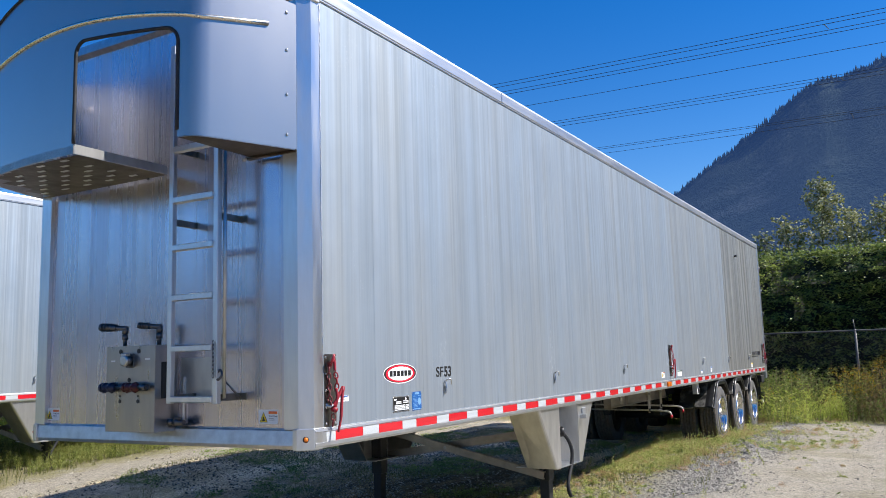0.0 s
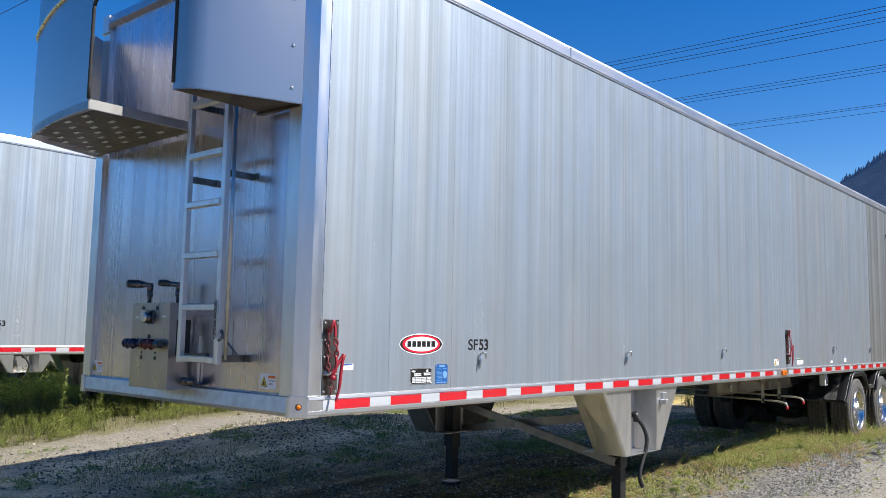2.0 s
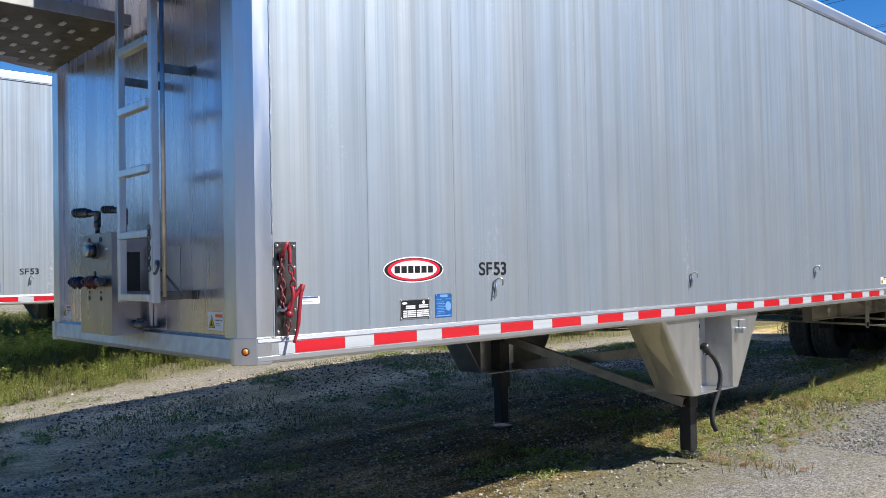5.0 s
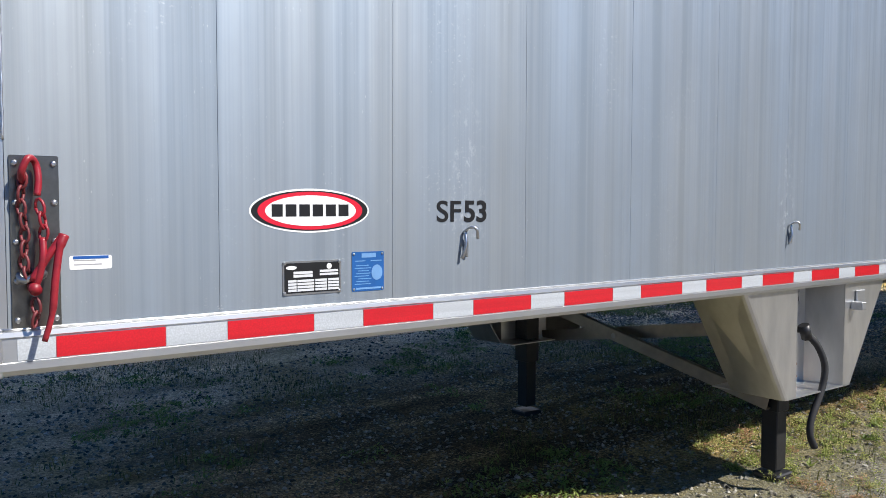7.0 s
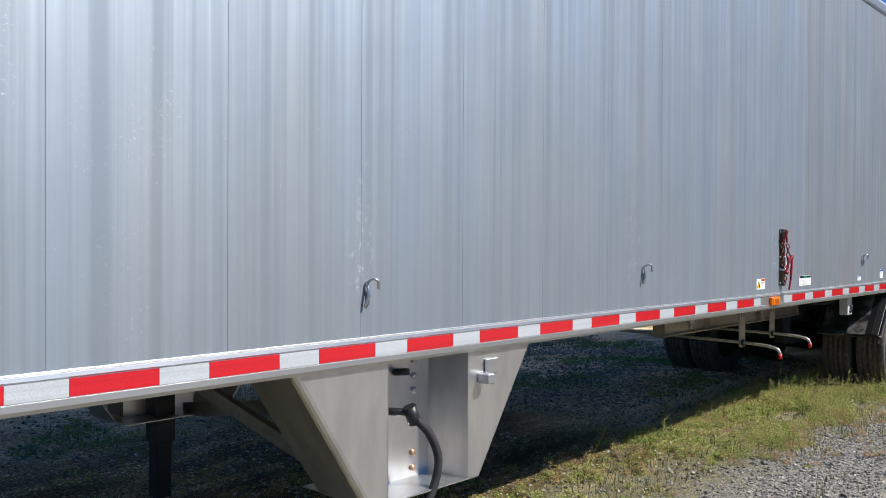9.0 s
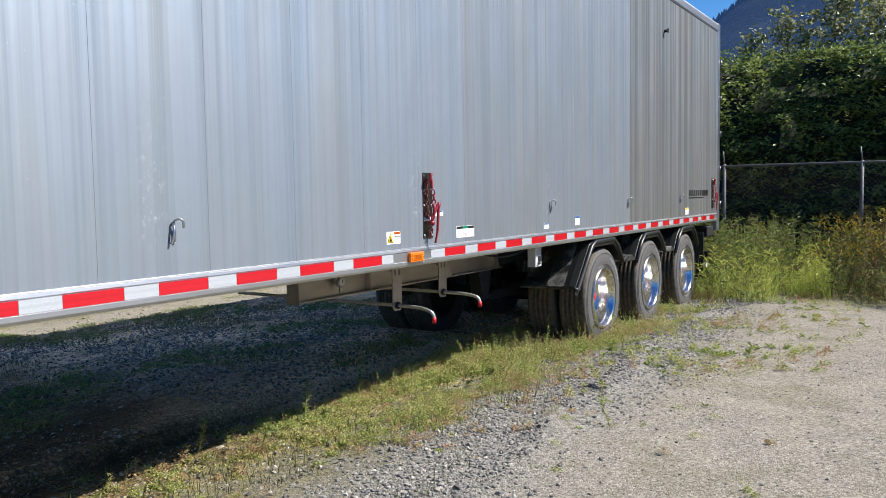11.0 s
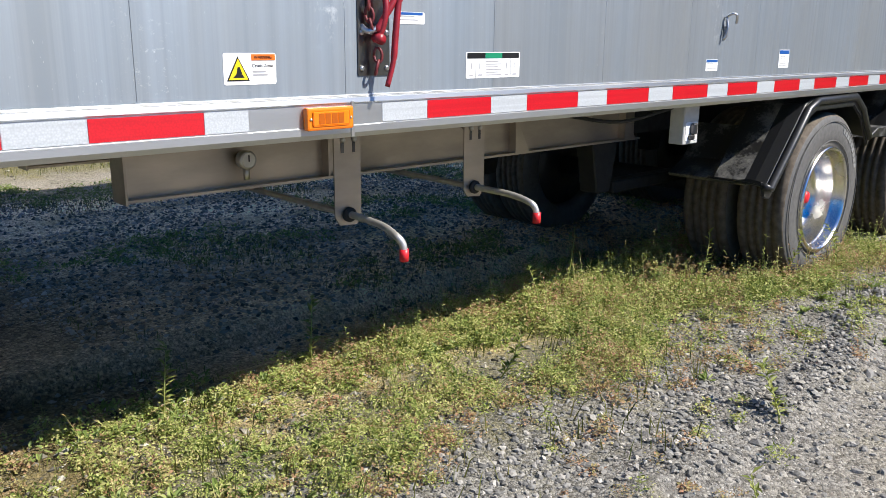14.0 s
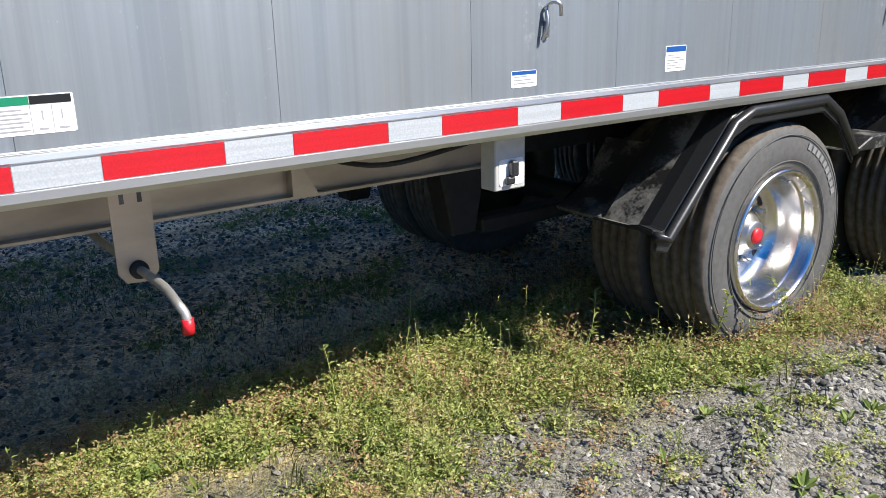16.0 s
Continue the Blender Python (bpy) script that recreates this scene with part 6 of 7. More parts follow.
# long grass round the second trailer, thick with leafy weeds
long_grass, verge_weeds = Leaves(), Leaves()
n = 0
while n < 26000:
    x, y = rng.uniform(-24.0, -7.5), rng.uniform(-7.0, 14.0)
    if rng.random() > smooth01((-7.5 - x) / 0.8) * smooth01(0.6 + 1.3 * noise.noise((x * 1.1, y * 1.1, 30.0))):
        continue
    n += 1
    h = rng.uniform(0.06, 0.20)
    long_grass.blade(at(x, y), np.array([rng.normal(0, 0.4 * h), rng.normal(0, 0.4 * h), 0]), h, 0.008 + 0.016 * h)
n = 0
while n < 5600:
    x, y = rng.uniform(-13.0, -6.75), rng.uniform(-6.0, 12.0)
    edge = -6.95 + 0.30 * noise.noise((y * 0.8, 2.0, 4.0)) - 0.10 * max(0.0, y - 2)
    if x > edge or rng.random() > (0.35 + 0.65 * smooth01((x + 8.8) / 0.8)) * smooth01(0.75 + 1.4 * noise.noise((x * 1.5, y * 1.5, 33.0))):
        continue
    n += 1
    h = rng.uniform(0.08, 0.26) * (0.55 + 0.45 * smooth01((edge - x) / 0.5)) * (1.5 if rng.random() < 0.12 else 1.0)
    base = at(x, y)
    for _ in range(2):
        lean = np.array([rng.normal(0, 0.22), rng.normal(0, 0.22), 0]) * h
        verge_weeds.stem(base, base + lean + np.array([0, 0, h]), 0.004)
        for k in range(20):
            f = rng.uniform(0.1, 1.0)
            verge_weeds.leaf(base + lean * f + np.array([rng.normal(0, 0.015), rng.normal(0, 0.015), h * f]), unit(-0.1, 0.8), UP, rng.uniform(0.014, 0.036), rng.uniform(0.007, 0.014))
n = 0
while n < 2600:
    x, y = rng.uniform(-22.0, -12.5), rng.uniform(-2.0, 12.0)
    if rng.random() > smooth01(0.7 + 1.4 * noise.noise((x * 0.9, y * 0.9, 37.0))):
        continue
    n += 1
    h = rng.uniform(0.18, 0.46)
    base = at(x, y)
    lean = np.array([rng.normal(0, 0.25), rng.normal(0, 0.25), 0]) * h
    verge_weeds.stem(base, base + lean + np.array([0, 0, h]), 0.005)
    for k in range(26):
        f = rng.uniform(0.05, 1.0)
        verge_weeds.leaf(base + lean * f + np.array([rng.normal(0, 0.05), rng.normal(0, 0.05), h * f]), unit(-0.1, 0.8), UP, rng.uniform(0.035, 0.085), rng.uniform(0.014, 0.030))
long_grass.make("long_grass", GRASS, "long unmown grass round a parked trailer", "grass")
verge_weeds.make("verge_weeds", VERGE, "leafy yellow-green weeds along a gravel track", "weeds")

# tall wild growth before the fence
wild_leaf, wild_dark, wild_brown, wild_stem, wild_bloom = Leaves(), Leaves(), Leaves(), Leaves(), Leaves()
n = 0
while n < 3400:
    y = rng.uniform(14.6, 19.2)
    x = rng.uniform(-4.5, 9.5)
    start = 15.3 + 0.5 * math.sin(x * 1.4) + 0.12 * max(0.0, x - 1) - (1.2 if x < 0.9 else 0)
    if y < start or (x > -0.1 and x < 0.1 and y < 15):
        continue
    n += 1
    h = rng.uniform(0.30, 0.60) + (0.65 + 0.35 * smooth01((x - 1.5) / 1.5)) * smooth01((y - start) / 2.0) * rng.uniform(0.4, 1.0)
    back = y > start + 1.5 or x > 1.5 or noise.noise((x * 1.2, y * 1.2, 71.0)) < -0.12
    h *= 1.0 if back else 0.8
    base = at(x, y)
    lean = np.array([rng.normal(0, 0.10), rng.normal(0, 0.10), 0]) * h
    top = base + lean + np.array([0, 0, h])
    wild_stem.stem(base, top, 0.008)
    brown = back and smooth01((x - 0.6) / 1.6) * 0.75 > rng.random() + 0.3 * noise.noise((x, y, 61.0))
    for k in range(16):
        f = rng.uniform(0.1, 1.0)
        d = unit(0.0, 0.8)
        (wild_brown if brown else wild_dark if back else wild_leaf).leaf(base + lean * f + np.array([0, 0, h * f]), d, UP, rng.uniform(0.05, 0.13), rng.uniform(0.008, 0.024))
    for _ in range(2 if back else 6):
        (wild_dark if back else wild_leaf).blade(base + np.array([rng.normal(0, 0.05), rng.normal(0, 0.05), 0]), np.array([rng.normal(0, 0.15), rng.normal(0, 0.15), 0]), h * rng.uniform(0.4, 0.9), 0.010)
    if y > start + 0.9 and rng.random() < 0.06 + 0.20 * (x > 1.2) + 0.22 * (x > 0.8) * (noise.noise((x * 0.8, y * 0.8, 4)) > 0.1):
        for k in range(14):
            wild_bloom.leaf(top + np.array([rng.normal(0, 0.05), rng.normal(0, 0.05), rng.uniform(-0.16, 0.03)]), unit(), UP, 0.035, 0.022)
# rank growth behind the second trailer
rank = Leaves()
for _ in range(1500):
    x, y = rng.uniform(-13.0, -10.7), rng.uniform(-8.0, 12.0)
    h = rng.uniform(0.15, 0.40)
    base = at(x, y)
    lean = np.array([rng.normal(0, 0.10), rng.normal(0, 0.10), 0]) * h
    rank.stem(base, base + lean + np.array([0, 0, h]), 0.010)
    for k in range(22):
        f = rng.uniform(0.08, 1.0)
        rank.leaf(base + lean * f + np.array([0, 0, h * f]), unit(0.0, 0.7), UP, rng.uniform(0.06, 0.14), rng.uniform(0.015, 0.03))
rank.make("rank_weeds", TALL, "rank green weeds behind a parked trailer", "weeds")
wild_leaf.make("tall_weeds", TALL, "tall green weeds in front of the fence", "weeds")
wild_dark.make("dark_weeds", LEAF, "dark green tall weeds along the fence", "weeds")
wild_brown.make("brown_weeds", DOCK, "brownish seeding weeds in front of the fence", "weeds")
wild_stem.make("weed_stems", DRY, "thin pale weed stems", "weeds")
wild_bloom.make("yellow_flowers", BLOOM, "yellow flowering tops among the weeds", "flowers")


def single_weed(x, y, h, spread, n, leaf, label):
    """One upright weed with a stem and paired leaves."""
    root = at(x, y, -0.01)
    top = thing("weed", tuple(root), label, "weed", "single weeds")
    pts = [np.array([0.02 * math.sin(3 * f + x), 0.02 * math.cos(2.3 * f + y), h * f]) + np.array([spread[0], spread[1], 0]) * f for f in np.linspace(0, 1, 7)]
    bm = bmesh.new()
    add_tube(bm, [tuple(p) for p in pts], [0.004 * (1 - 0.7 * k / 6) for k in range(7)], 5)
    part("stem", bm, WEED, top)
    lv = Leaves()
    n = int(n * 1.5)
    for k in range(n):
        f = 0.15 + 0.85 * (k + rng.random()) / n
        i = min(5, int(f * 6))
        p = pts[i] + (pts[i + 1] - pts[i]) * (f * 6 - i)
        lv.leaf(p, unit(0.05, 0.75), UP, leaf * rng.uniform(0.4, 0.9), leaf * 0.27)
    ob = lv.make("leaves", VERGE, "", "")
    ob.parent = top
    return top


for x, y, h, n, leaf in ((-0.80, 7.75, 0.30, 26, 0.06), (-0.86, 8.45, 0.34, 20, 0.07), (-0.55, 9.6, 0.28, 18, 0.05), (-0.30, 10.55, 0.36, 16, 0.05), (-0.05, 10.98, 0.33, 20, 0.06),
                         (0.14, 11.30, 0.32, 22, 0.06), (-0.75, 10.0, 0.40, 14, 0.04), (-0.92, 6.9, 0.26, 22, 0.06), (0.75, 9.3, 0.16, 24, 0.06), (1.05, 8.6, 0.20, 18, 0.05), (-0.60, 7.1, 0.18, 26, 0.05),
                         (0.25, 12.3, 0.34, 24, 0.07), (0.40, 13.6, 0.42, 28, 0.08), (0.1, 8.1, 0.14, 26, 0.05), (-0.2, 8.9, 0.2, 24, 0.06)):
    single_weed(x, y, h, (rng.normal(0, 0.06), rng.normal(0, 0.06)), n, leaf, "small green weed with narrow leaves in gravel")
for x, y, h in ((-7.45, 2.3, 0.85), (-7.35, 2.75, 0.6), (-7.5, -0.1, 0.5), (-7.3, 4.6, 0.55), (-7.6, 1.2, 0.4)):
    single_weed(x, y, h, (0.05, 0.0), 60, 0.10, "tall leafy green weed in the verge")
# ---- fence ----
FENCE_Y = 19.5
galv = coated("weathered_pipe", (0.16, 0.155, 0.145), 0.6, 0.6)
fence = thing("chain_link_fence", (0, FENCE_Y, 0), "grey chain-link fence with pipe posts and top rail", "fence")
for k in range(-4, 8):
    x = -0.66 + 2.31 * k
    post = part("fence_post", tube([(x, 0, 0), (x, 0, 2.10)], 0.032, 10), galv, fence)
    part("outrigger", tube([(x, 0, 2.08), (x - 0.03, 0.03, 2.34)], 0.014, 6), galv, post)
part("top_rail", tube([(-10.5, -0.01, 2.06), (16.0, -0.01, 2.06)], 0.022, 8), galv, fence)
bm = bmesh.new()
for sgn in (1, -1):
    for x in np.arange(-12.5, 18.0, 0.078):
        x1 = x + sgn * 1.95
        if max(x, x1) < -10.4 or min(x, x1) > 15.8:
            continue
        add_tube(bm, [(x, 0.02 + 0.003 * sgn, 0.06), (x1, 0.02 + 0.003 * sgn, 2.05)], 0.0012, 3, False)
mesh = part("wire_mesh", bm, galv, fence)
tagged(mesh, kind="stuff")


# ---- shrubs and trees behind it ----
def hedge_front(x, z):
    f = 20.6 + 0.5 * noise.noise((x * 0.5, z * 0.6, 1)) + 0.35 * noise.noise((x * 1.3, z * 1.5, 6)) + 0.18 * noise.noise((x * 3, z * 3, 2))
    return f + 0.45 * max(0.0, z - 2.6) ** 1.35


def hedge_top(x):
    return 4.35 + 0.25 * noise.noise((x * 0.45, 2, 0)) + 0.15 * noise.noise((x * 1.6, 7, 0))


hedge = thing("hedge", (0, 22, 0), "dense dark green overgrown hedge behind the fence", "hedge")
# dark shell behind the leaves stands in for the hedge's shaded depth
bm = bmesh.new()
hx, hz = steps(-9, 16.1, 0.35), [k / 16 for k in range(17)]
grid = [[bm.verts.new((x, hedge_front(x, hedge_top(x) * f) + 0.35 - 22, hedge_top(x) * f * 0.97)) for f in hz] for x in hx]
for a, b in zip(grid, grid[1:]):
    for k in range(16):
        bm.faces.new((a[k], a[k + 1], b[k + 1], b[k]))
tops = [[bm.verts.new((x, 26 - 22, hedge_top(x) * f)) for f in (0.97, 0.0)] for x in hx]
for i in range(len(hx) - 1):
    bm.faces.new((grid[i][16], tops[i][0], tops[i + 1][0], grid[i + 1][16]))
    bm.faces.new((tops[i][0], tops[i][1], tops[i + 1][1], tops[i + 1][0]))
part("inner_growth", bm, coated("hedge_depth_shade", (0.012, 0.020, 0.007), 0.9, 0.5, 6), hedge)
lv = Leaves()
for _ in range(62000):
    x = rng.uniform(-4.5, 9.0)
    top = hedge_top(x)
    z = top * (1 - rng.random() ** 1.25)
    clump = noise.noise((x * 1.7 + z * 0.6, z * 4.2 - x * 0.5, 12)) + 0.5 * noise.noise((x * 4.5, z * 8.0, 3))
    y = hedge_front(x, z) + rng.normal(0.0, 0.08) - 0.22 * clump
    if clump < -0.12 and rng.random() < 0.8:
        continue
    d = unit(-0.6, 0.45)
    d[1] = -abs(d[1])
    lv.leaf(np.array([x, y - 22, z]), d, unit(0.4, 1.0), rng.uniform(0.06, 0.13), rng.uniform(0.035, 0.07))
for _ in range(9000):
    x = rng.uniform(-4.5, 9.0)
    top = hedge_top(x)
    y = rng.uniform(hedge_front(x, top) - 0.1, 25.5)
    lv.leaf(np.array([x, y - 22, top + rng.normal(0.02, 0.09)]), unit(-0.1, 0.9), UP, rng.uniform(0.06, 0.13), rng.uniform(0.035, 0.07))
ob = lv.make("foliage", LEAF, "", "")
ob.parent = hedge
BARK = coated("grey_bark", (0.12, 0.11, 0.095), 0.9, 0.6, 30)


def alder(x, y, h, spread, n, seed, label):
    """A slim young tree: tapered trunk, rising limbs, and many small leaves."""
    r = np.random.default_rng(seed)
    tree = thing("alder_tree", (x, y, 0), label, "tree", "young trees")
    trunk = [np.array([0.10 * math.sin(f * 4 + seed), 0.08 * math.cos(f * 3 + seed), h * f]) for f in np.linspace(0, 1, 10)]
    bm = bmesh.new()
    add_tube(bm, [tuple(p) for p in trunk], [0.055 * (1 - f) + 0.006 for f in np.linspace(0, 1, 10)], 7)
    tips = []
    for k in range(26):
        f = 0.35 + 0.62 * (k / 26)
        i = min(8, int(f * 9))
        p = trunk[i] + (trunk[i + 1] - trunk[i]) * (f * 9 - i)
        a = k * 2.4 + r.uniform(-0.4, 0.4)
        L = spread * (1.15 - f) * r.uniform(0.7, 1.3) + 0.15
        q = p + np.array([math.cos(a) * L, math.sin(a) * L, L * r.uniform(0.5, 1.1)])
        mid_p = (p + q) / 2 + np.array([0, 0, -0.06 * L])
        add_tube(bm, [tuple(p), tuple(mid_p), tuple(q)], [0.014, 0.009, 0.003], 4)
        tips.append((p, mid_p, q))
    tips.append((trunk[7], trunk[8], trunk[9]))
    part("trunk", bm, BARK, tree)
    lv = Leaves()
    for p, mid_p, q in tips:
        for _ in range(int(0.40 * n / len(tips))):
            f = r.random() ** 0.7
            c = p + (mid_p - p) * 2 * f if f < 0.5 else mid_p + (q - mid_p) * (2 * f - 1)
            c = c + r.normal(0, 0.085, 3)
            lv.oval(c, unit(-0.7, 0.6), unit(0.0, 1.0), r.uniform(0.07, 0.13), r.uniform(0.05, 0.08))
    # upright leading shoots that stand clear of the crown
    for k in range(9):
        a, d = r.uniform(0, 6.28), r.uniform(0.1, 0.75) * spread
        foot = np.array([math.cos(a) * d, math.sin(a) * d, h * r.uniform(0.72, 0.86) - 0.25 * d])
        tip = foot + np.array([r.normal(0, 0.12), r.normal(0, 0.12), r.uniform(0.6, 1.15)])
        lv.stem(foot, tip, 0.016)
        for _ in range(26):
            c = foot + (tip - foot) * r.random() + r.normal(0, 0.05, 3)
            lv.oval(c, unit(-0.5, 0.8), unit(0.0, 1.0), r.uniform(0.08, 0.14), r.uniform(0.05, 0.085))
    ob = lv.make("crown", ALDER, "", "")
    ob.parent = tree
    return tree


for x, y, h, sp, n, seed in ((0.75, 24.0, 6.95, 1.0, 6500, 3), (1.5, 24.4, 5.9, 0.9, 4400, 5), (-0.95, 24.2, 5.4, 0.7, 2800, 8), (-0.25, 24.3, 5.8, 0.7, 3000, 13), (2.5, 24.3, 6.1, 0.9, 4000, 21), (3.6, 24.5, 6.4, 1.0, 1700, 34), (5.0, 24.5, 6.8, 1.1, 1800, 55)):
    alder(x, y, h, sp, n, seed, "slim young alder tree with glossy leaves above the hedge")

# a belt of dark scrub far out on the open side
belt = Leaves()
for _ in range(9000):
    y, z = rng.uniform(-40.0, 60.0), 4.2 * rng.random() ** 1.3
    x = -66.0 + 0.8 * noise.noise((y * 0.3, z * 0.8, 8)) - 0.4 * z + rng.normal(0, 0.3)
    belt.leaf(np.array([x, y, z * (0.8 + 0.4 * noise.noise((y * 0.2, 1, 1)))]), unit(-0.6, 0.7), UP, rng.uniform(0.5, 1.0), rng.uniform(0.35, 0.7))
belt.make("distant_scrub", LEAF, "distant belt of dark green scrub", "shrubs")

# ---- mountains all round the valley, the unseen ones added ----
m = Mat("hazed_forest_slope", rough=0.95, spec=0.05)
a = m.noise(m.place(), 0.012, 8.0, 0.62)
b = m.noise(m.place((1, 1, 0.5)), 0.16, 4.0, 0.7)
c = m.noise(m.place(), 0.006, 4.0)
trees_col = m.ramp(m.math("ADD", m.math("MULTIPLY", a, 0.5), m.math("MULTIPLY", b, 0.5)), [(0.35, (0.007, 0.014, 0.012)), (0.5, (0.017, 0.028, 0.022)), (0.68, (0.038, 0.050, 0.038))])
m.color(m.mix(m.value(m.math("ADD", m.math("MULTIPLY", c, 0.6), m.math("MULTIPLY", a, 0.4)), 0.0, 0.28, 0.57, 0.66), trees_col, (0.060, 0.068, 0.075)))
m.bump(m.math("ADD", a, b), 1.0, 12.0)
# blue emission stands in for distance haze over the slopes
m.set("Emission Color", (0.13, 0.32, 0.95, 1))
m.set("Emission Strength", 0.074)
FOREST = m.m


def ridge_height(az):
    """The skyline's height over distance, by bearing in degrees clockwise from +y."""
    # bearings off the seen ridge are added, with heights set for wall reflections
    table = [(-180, 0.13), (-120, 0.10), (-80, 0.05), (-45, 0.04), (-32, 0.07), (-20, 0.129), (-14.3, 0.178), (-11.5, 0.213), (-8.6, 0.247), (-5.6, 0.287), (-4.2, 0.300), (-3.0, 0.299), (-1.2, 0.308), (0.2, 0.318), (6, 0.345), (14, 0.33), (30, 0.26), (60, 0.16), (100, 0.10), (140, 0.12), (180, 0.13)]
    for (a0, h0), (a1, h1) in zip(table, table[1:]):
        if a0 <= az <= a1:
            return h0 + (h1 - h0) * (az - a0) / (a1 - a0)
    return 0.15


D = 1700.0
bm = bmesh.new()
az_list = steps(-180, -34, 3) + steps(-34, 20, 0.25) + steps(20, 181, 3)
rows = [(0.42, 0.0), (0.52, 0.10), (0.62, 0.24), (0.70, 0.38), (0.78, 0.52), (0.85, 0.66), (0.91, 0.79), (0.96, 0.90), (1.0, 1.0), (1.1, 0.9)]
cols = []
for az in az_list:
    t = radians(az)
    col = []
    for q, f in rows:
        r = D * q
        x, y = r * math.sin(t), r * math.cos(t)
        w = 0.0 if f in (0.0, 1.0) else 1.0
        z = ridge_height(az) * D * f
        z *= 1 + 0.07 * w * noise.noise((x * 0.004, y * 0.004, 3)) + 0.02 * w * noise.noise((x * 0.02, y * 0.02, 5))
        if f == 1.0:
            z += 5.0 * noise.noise((az * 1.7, 0, 0)) + 3.5 * noise.noise((az * 6.1, 3, 0))
        col.append(bm.verts.new((x, y, z + (-6 if f == 0 else 1.6))))
    cols.append(col)
for i in range(len(cols) - 1):
    for k in range(len(rows) - 1):
        f = bm.faces.new((cols[i][k], cols[i + 1][k], cols[i + 1][k + 1], cols[i][k + 1]))
        f.smooth = True
bmesh.ops.recalc_face_normals(bm, faces=list(bm.faces))
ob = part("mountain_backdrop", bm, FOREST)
tagged(ob, "steep forested mountainsides, with unseen ones added to close the valley", "mountain", kind="structure")
# conifer fringe on the skyline
fr = Leaves()
for az in np.arange(-24, 12, 0.045):
    t = radians(az + rng.normal(0, 0.02))
    r = D * rng.uniform(0.985, 1.0)
    z = ridge_height(az) * D + 5.0 * noise.noise((az * 1.7, 0, 0)) + 3.5 * noise.noise((az * 6.1, 3, 0))
    p = np.array([r * math.sin(t), r * math.cos(t), z - 6])
    hh = rng.uniform(7, 14)
    n = len(fr.v)
    w = hh * 0.22
    fr.v += [(p[0] - w, p[1], p[2]), (p[0] + w, p[1], p[2]), (p[0], p[1], p[2] + hh), (p[0], p[1] - w, p[2])]
    fr.f += [(n, n + 1, n + 2), (n, n + 3, n + 2), (n + 3, n + 1, n + 2)]
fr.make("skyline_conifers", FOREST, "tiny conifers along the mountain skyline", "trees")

# ---- power lines ----
CABLE = plain_metal("dark_cable", (0.06, 0.06, 0.065), 0.6)
for yy, zz, lines in ((106.0, 41.7, ((0, 0), (0.5, 0.9), (1.2, -0.5), (1.9, 0.5))), (118.0, 42.0, ((0, 0),)), (128.5, 41.3, ((0, 0), (0.6, 0.8), (1.3, 0.2))), (149.5, 41.0, ((0, 0), (0.7, 0.7), (1.5, -0.2))), (36.5, 41.7, ((0, 0), (0.8, 0.5), (1.7, 0.1)))):
    line = thing("power_line", (0, yy, zz), "thin dark overhead power cables against the sky", "power line", "power lines")
    for dy, dz in lines:
        span = [(x, dy * 2.0, dz + 0.00009 * (x - 60) ** 2 - 0.35) for x in steps(-420, 421, 20)]
        part("cable", tube(span, 0.038, 4), CABLE, line)
    if len(lines) > 1:
        for x in (-4.0, 26.0):
            bm = bmesh.new()
            add_tube(bm, [(x, lines[0][0] * 2, lines[0][1] + 0.0), (x + 0.2, lines[-1][0] * 2, lines[-1][1] + 0.2)], 0.05, 4)
            part("spacer", bm, CABLE, line)
# ---- chain binders ----
def link(bm, c, d, turn, size=0.017, wire=0.0042):
    d = Vector(d).normalized()
    a = d.orthogonal().normalized()
    a = Matrix.Rotation(turn, 3, d) @ a
    pts = []
    for t in np.linspace(0, 2 * math.pi, 11):
        pts.append(Vector(c) + d * size * 1.25 * math.sin(t) + a * size * 0.68 * math.cos(t))
    add_tube(bm, pts, wire, 6)


def chain_run(parent, pts, material, label=""):
    line = arc(pts, 12)
    bm = bmesh.new()
    dist, last, k = 0.0, line[0], 0
    for p, q in zip(line, line[1:]):
        dist += (q - p).length
        if dist >= 0.031:
            dist = 0.0
            link(bm, q, q - p, (math.pi / 2) * (k % 2))
            k += 1
    return part("chain", bm, material, parent, label, True)


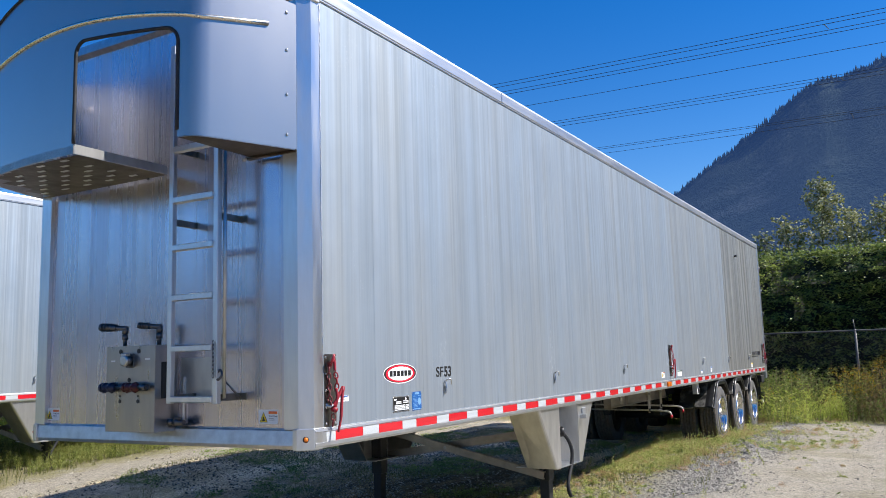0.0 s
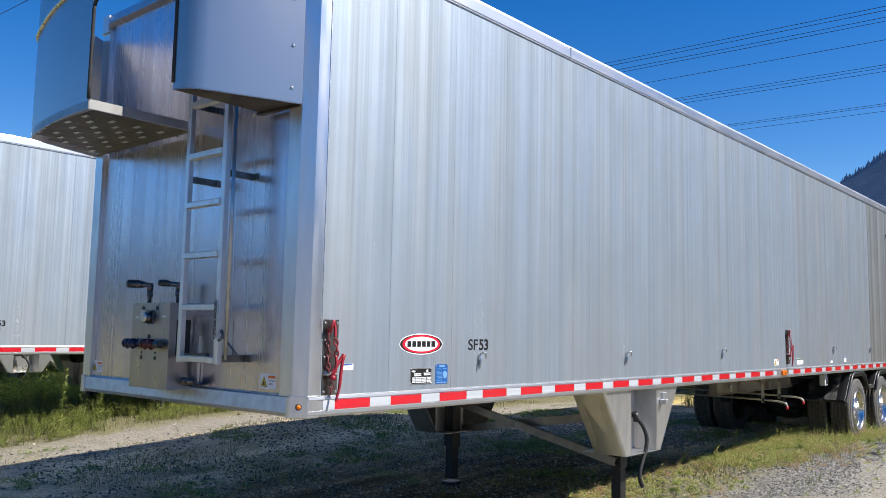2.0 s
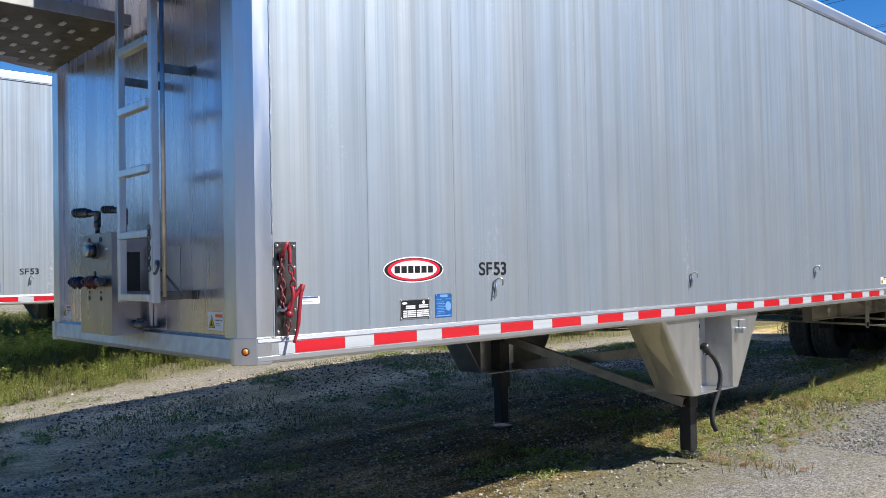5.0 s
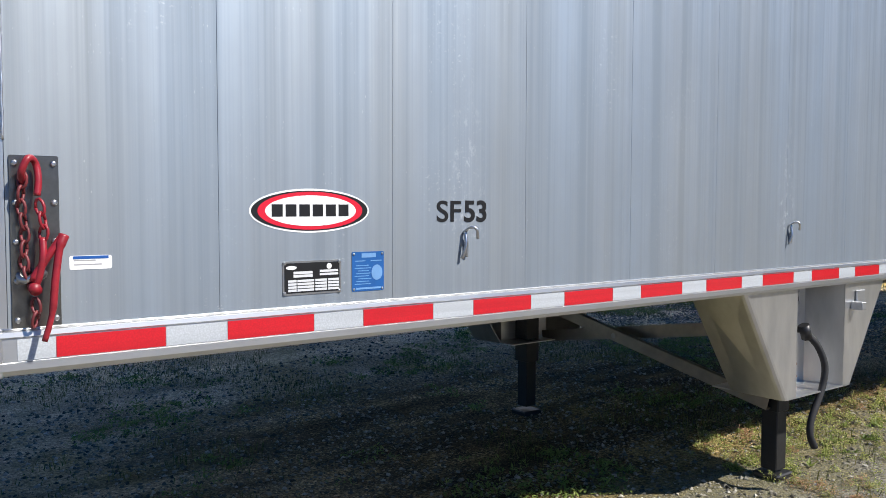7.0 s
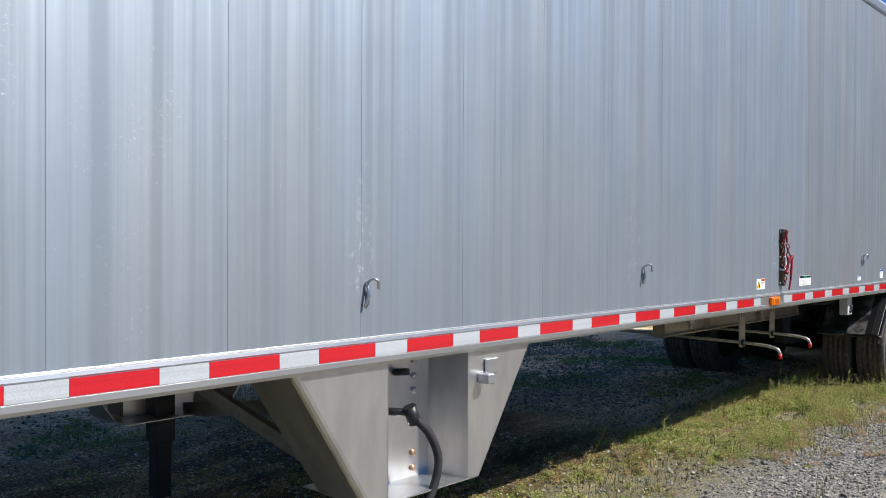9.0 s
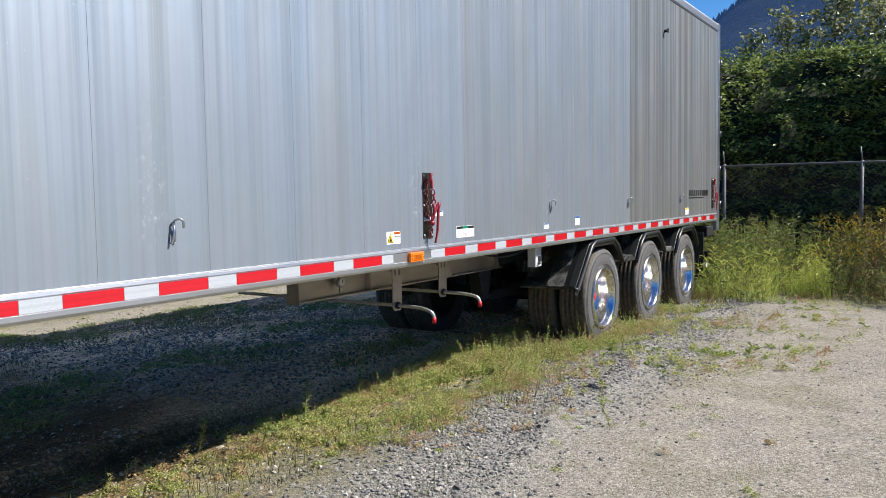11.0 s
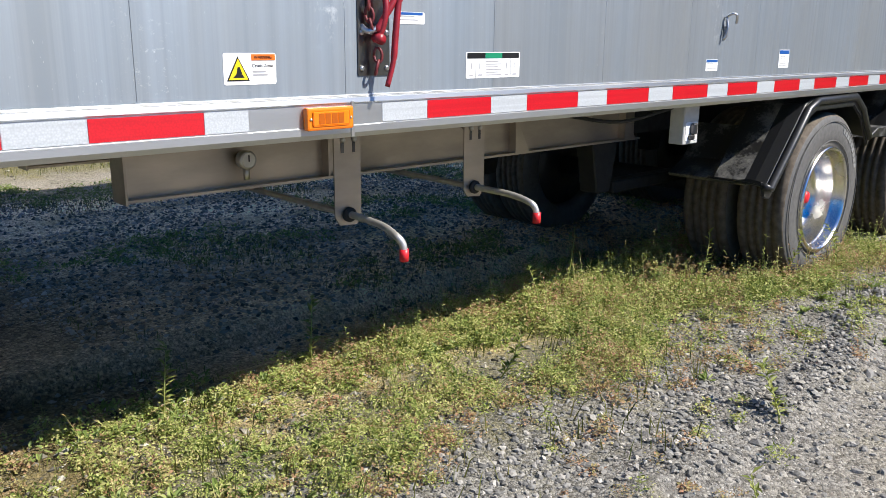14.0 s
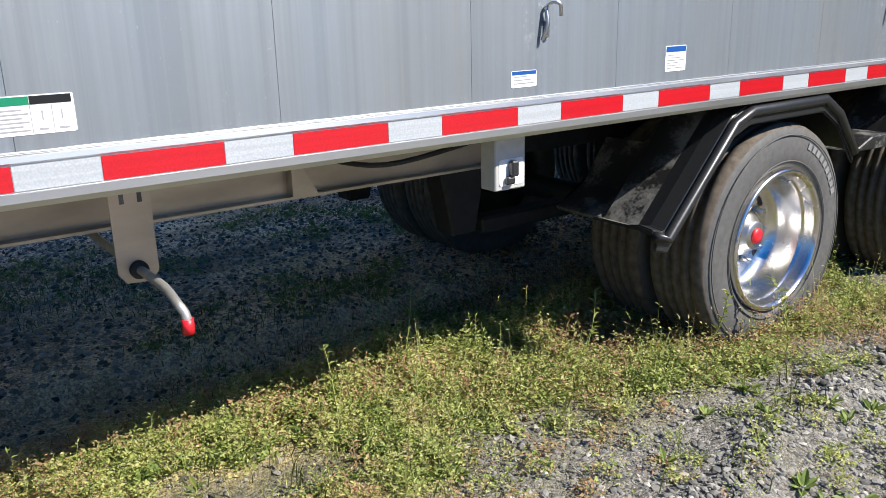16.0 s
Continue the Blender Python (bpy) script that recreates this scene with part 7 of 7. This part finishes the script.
def binder(y0, z0, hanging=False, shift=(0, 0, 0)):
    """A lever load binder with its hook and chain, in worn red paint."""
    top = thing("chain_binder", (shift[0], y0 + shift[1], z0 + shift[2]), "red-painted lever chain binder hanging loose below the rail" if hanging else "red-painted lever chain binder hooked to a steel plate", "chain binder", "chain binders")
    if hanging:
        chain_run(top, [(0.03, 0.05, 0.12), (0.035, 0.055, 0.02), (0.035, 0.045, -0.06), (0.035, 0.05, -0.13)], RED_PAINT)
        part("lever", tube(arc([(0.035, 0.05, -0.12), (0.045, 0.03, -0.25), (0.04, 0.005, -0.42)], 6), [0.012] * 12 + [0.008], 8), RED_PAINT, top)
        part("lever", tube(arc([(0.04, 0.06, -0.13), (0.045, 0.10, -0.20), (0.045, 0.12, -0.27), (0.04, 0.11, -0.31)], 5), 0.012, 8), RED_PAINT, top)
        return top
    bm = bmesh.new()
    add_tube(bm, arc([(0.012, 0.030, 0.36), (0.045, 0.020, 0.385), (0.05, 0.035, 0.42), (0.03, 0.055, 0.41), (0.035, 0.06, 0.37), (0.04, 0.055, 0.33)], 6), 0.009, 8)
    part("grab_hook", bm, RED_PAINT, top, smooth=True)
    chain_run(top, [(0.04, 0.055, 0.335), (0.045, 0.062, 0.29), (0.045, 0.068, 0.25), (0.04, 0.066, 0.22)], RED_PAINT)
    bm = bmesh.new()
    add_tube(bm, arc([(0.04, 0.066, 0.225), (0.05, 0.064, 0.18), (0.045, 0.055, 0.13), (0.035, 0.045, 0.10)], 6), 0.009, 8)
    add_tube(bm, [(0.025, 0.045, 0.105), (0.055, 0.045, 0.098)], 0.015, 10)
    part("yoke", bm, RED_PAINT, top, smooth=True)
    bm = bmesh.new()
    add_tube(bm, arc([(0.035, 0.040, 0.12), (0.05, 0.075, 0.18), (0.055, 0.105, 0.225)], 6), 0.010, 8)
    add_tube(bm, arc([(0.055, 0.112, 0.232), (0.06, 0.100, 0.20), (0.062, 0.088, 0.12), (0.06, 0.080, 0.04), (0.055, 0.062, -0.03)], 6), [0.013] * 6 + [0.0095] * 12 + [0.0075] * 7, 8)
    part("lever", bm, RED_PAINT, top, smooth=True)
    chain_run(top, [(0.03, 0.03, 0.40), (0.02, 0.022, 0.32), (0.018, 0.03, 0.24), (0.022, 0.026, 0.17), (0.028, 0.04, 0.11)], RED_WORN, "slack chain in worn red paint")
    chain_run(top, [(0.03, 0.045, 0.09), (0.03, 0.05, 0.04), (0.025, 0.042, 0.0)], RED_WORN, "slack chain in worn red paint")
    return top


for y0, z0 in ((0.322, 1.284), (8.034, 1.335), (15.74, 1.36)):
    binder(y0, z0)
binder(0.322, 1.284, True, (-7.73, -0.465, 0.085))
# ---- two more trailers, parked alongside ----
second = copy_thing(trailer, pose(-7.73, -0.245, 0.085))
third = copy_thing(trailer, pose(-13.42, 0.03, 0.11))
for ob in second.children:
    if ob.name.startswith("binder_plate"):
        ob.data = ob.data.copy()
        ob.data.materials[0] = ALU_BRACKET
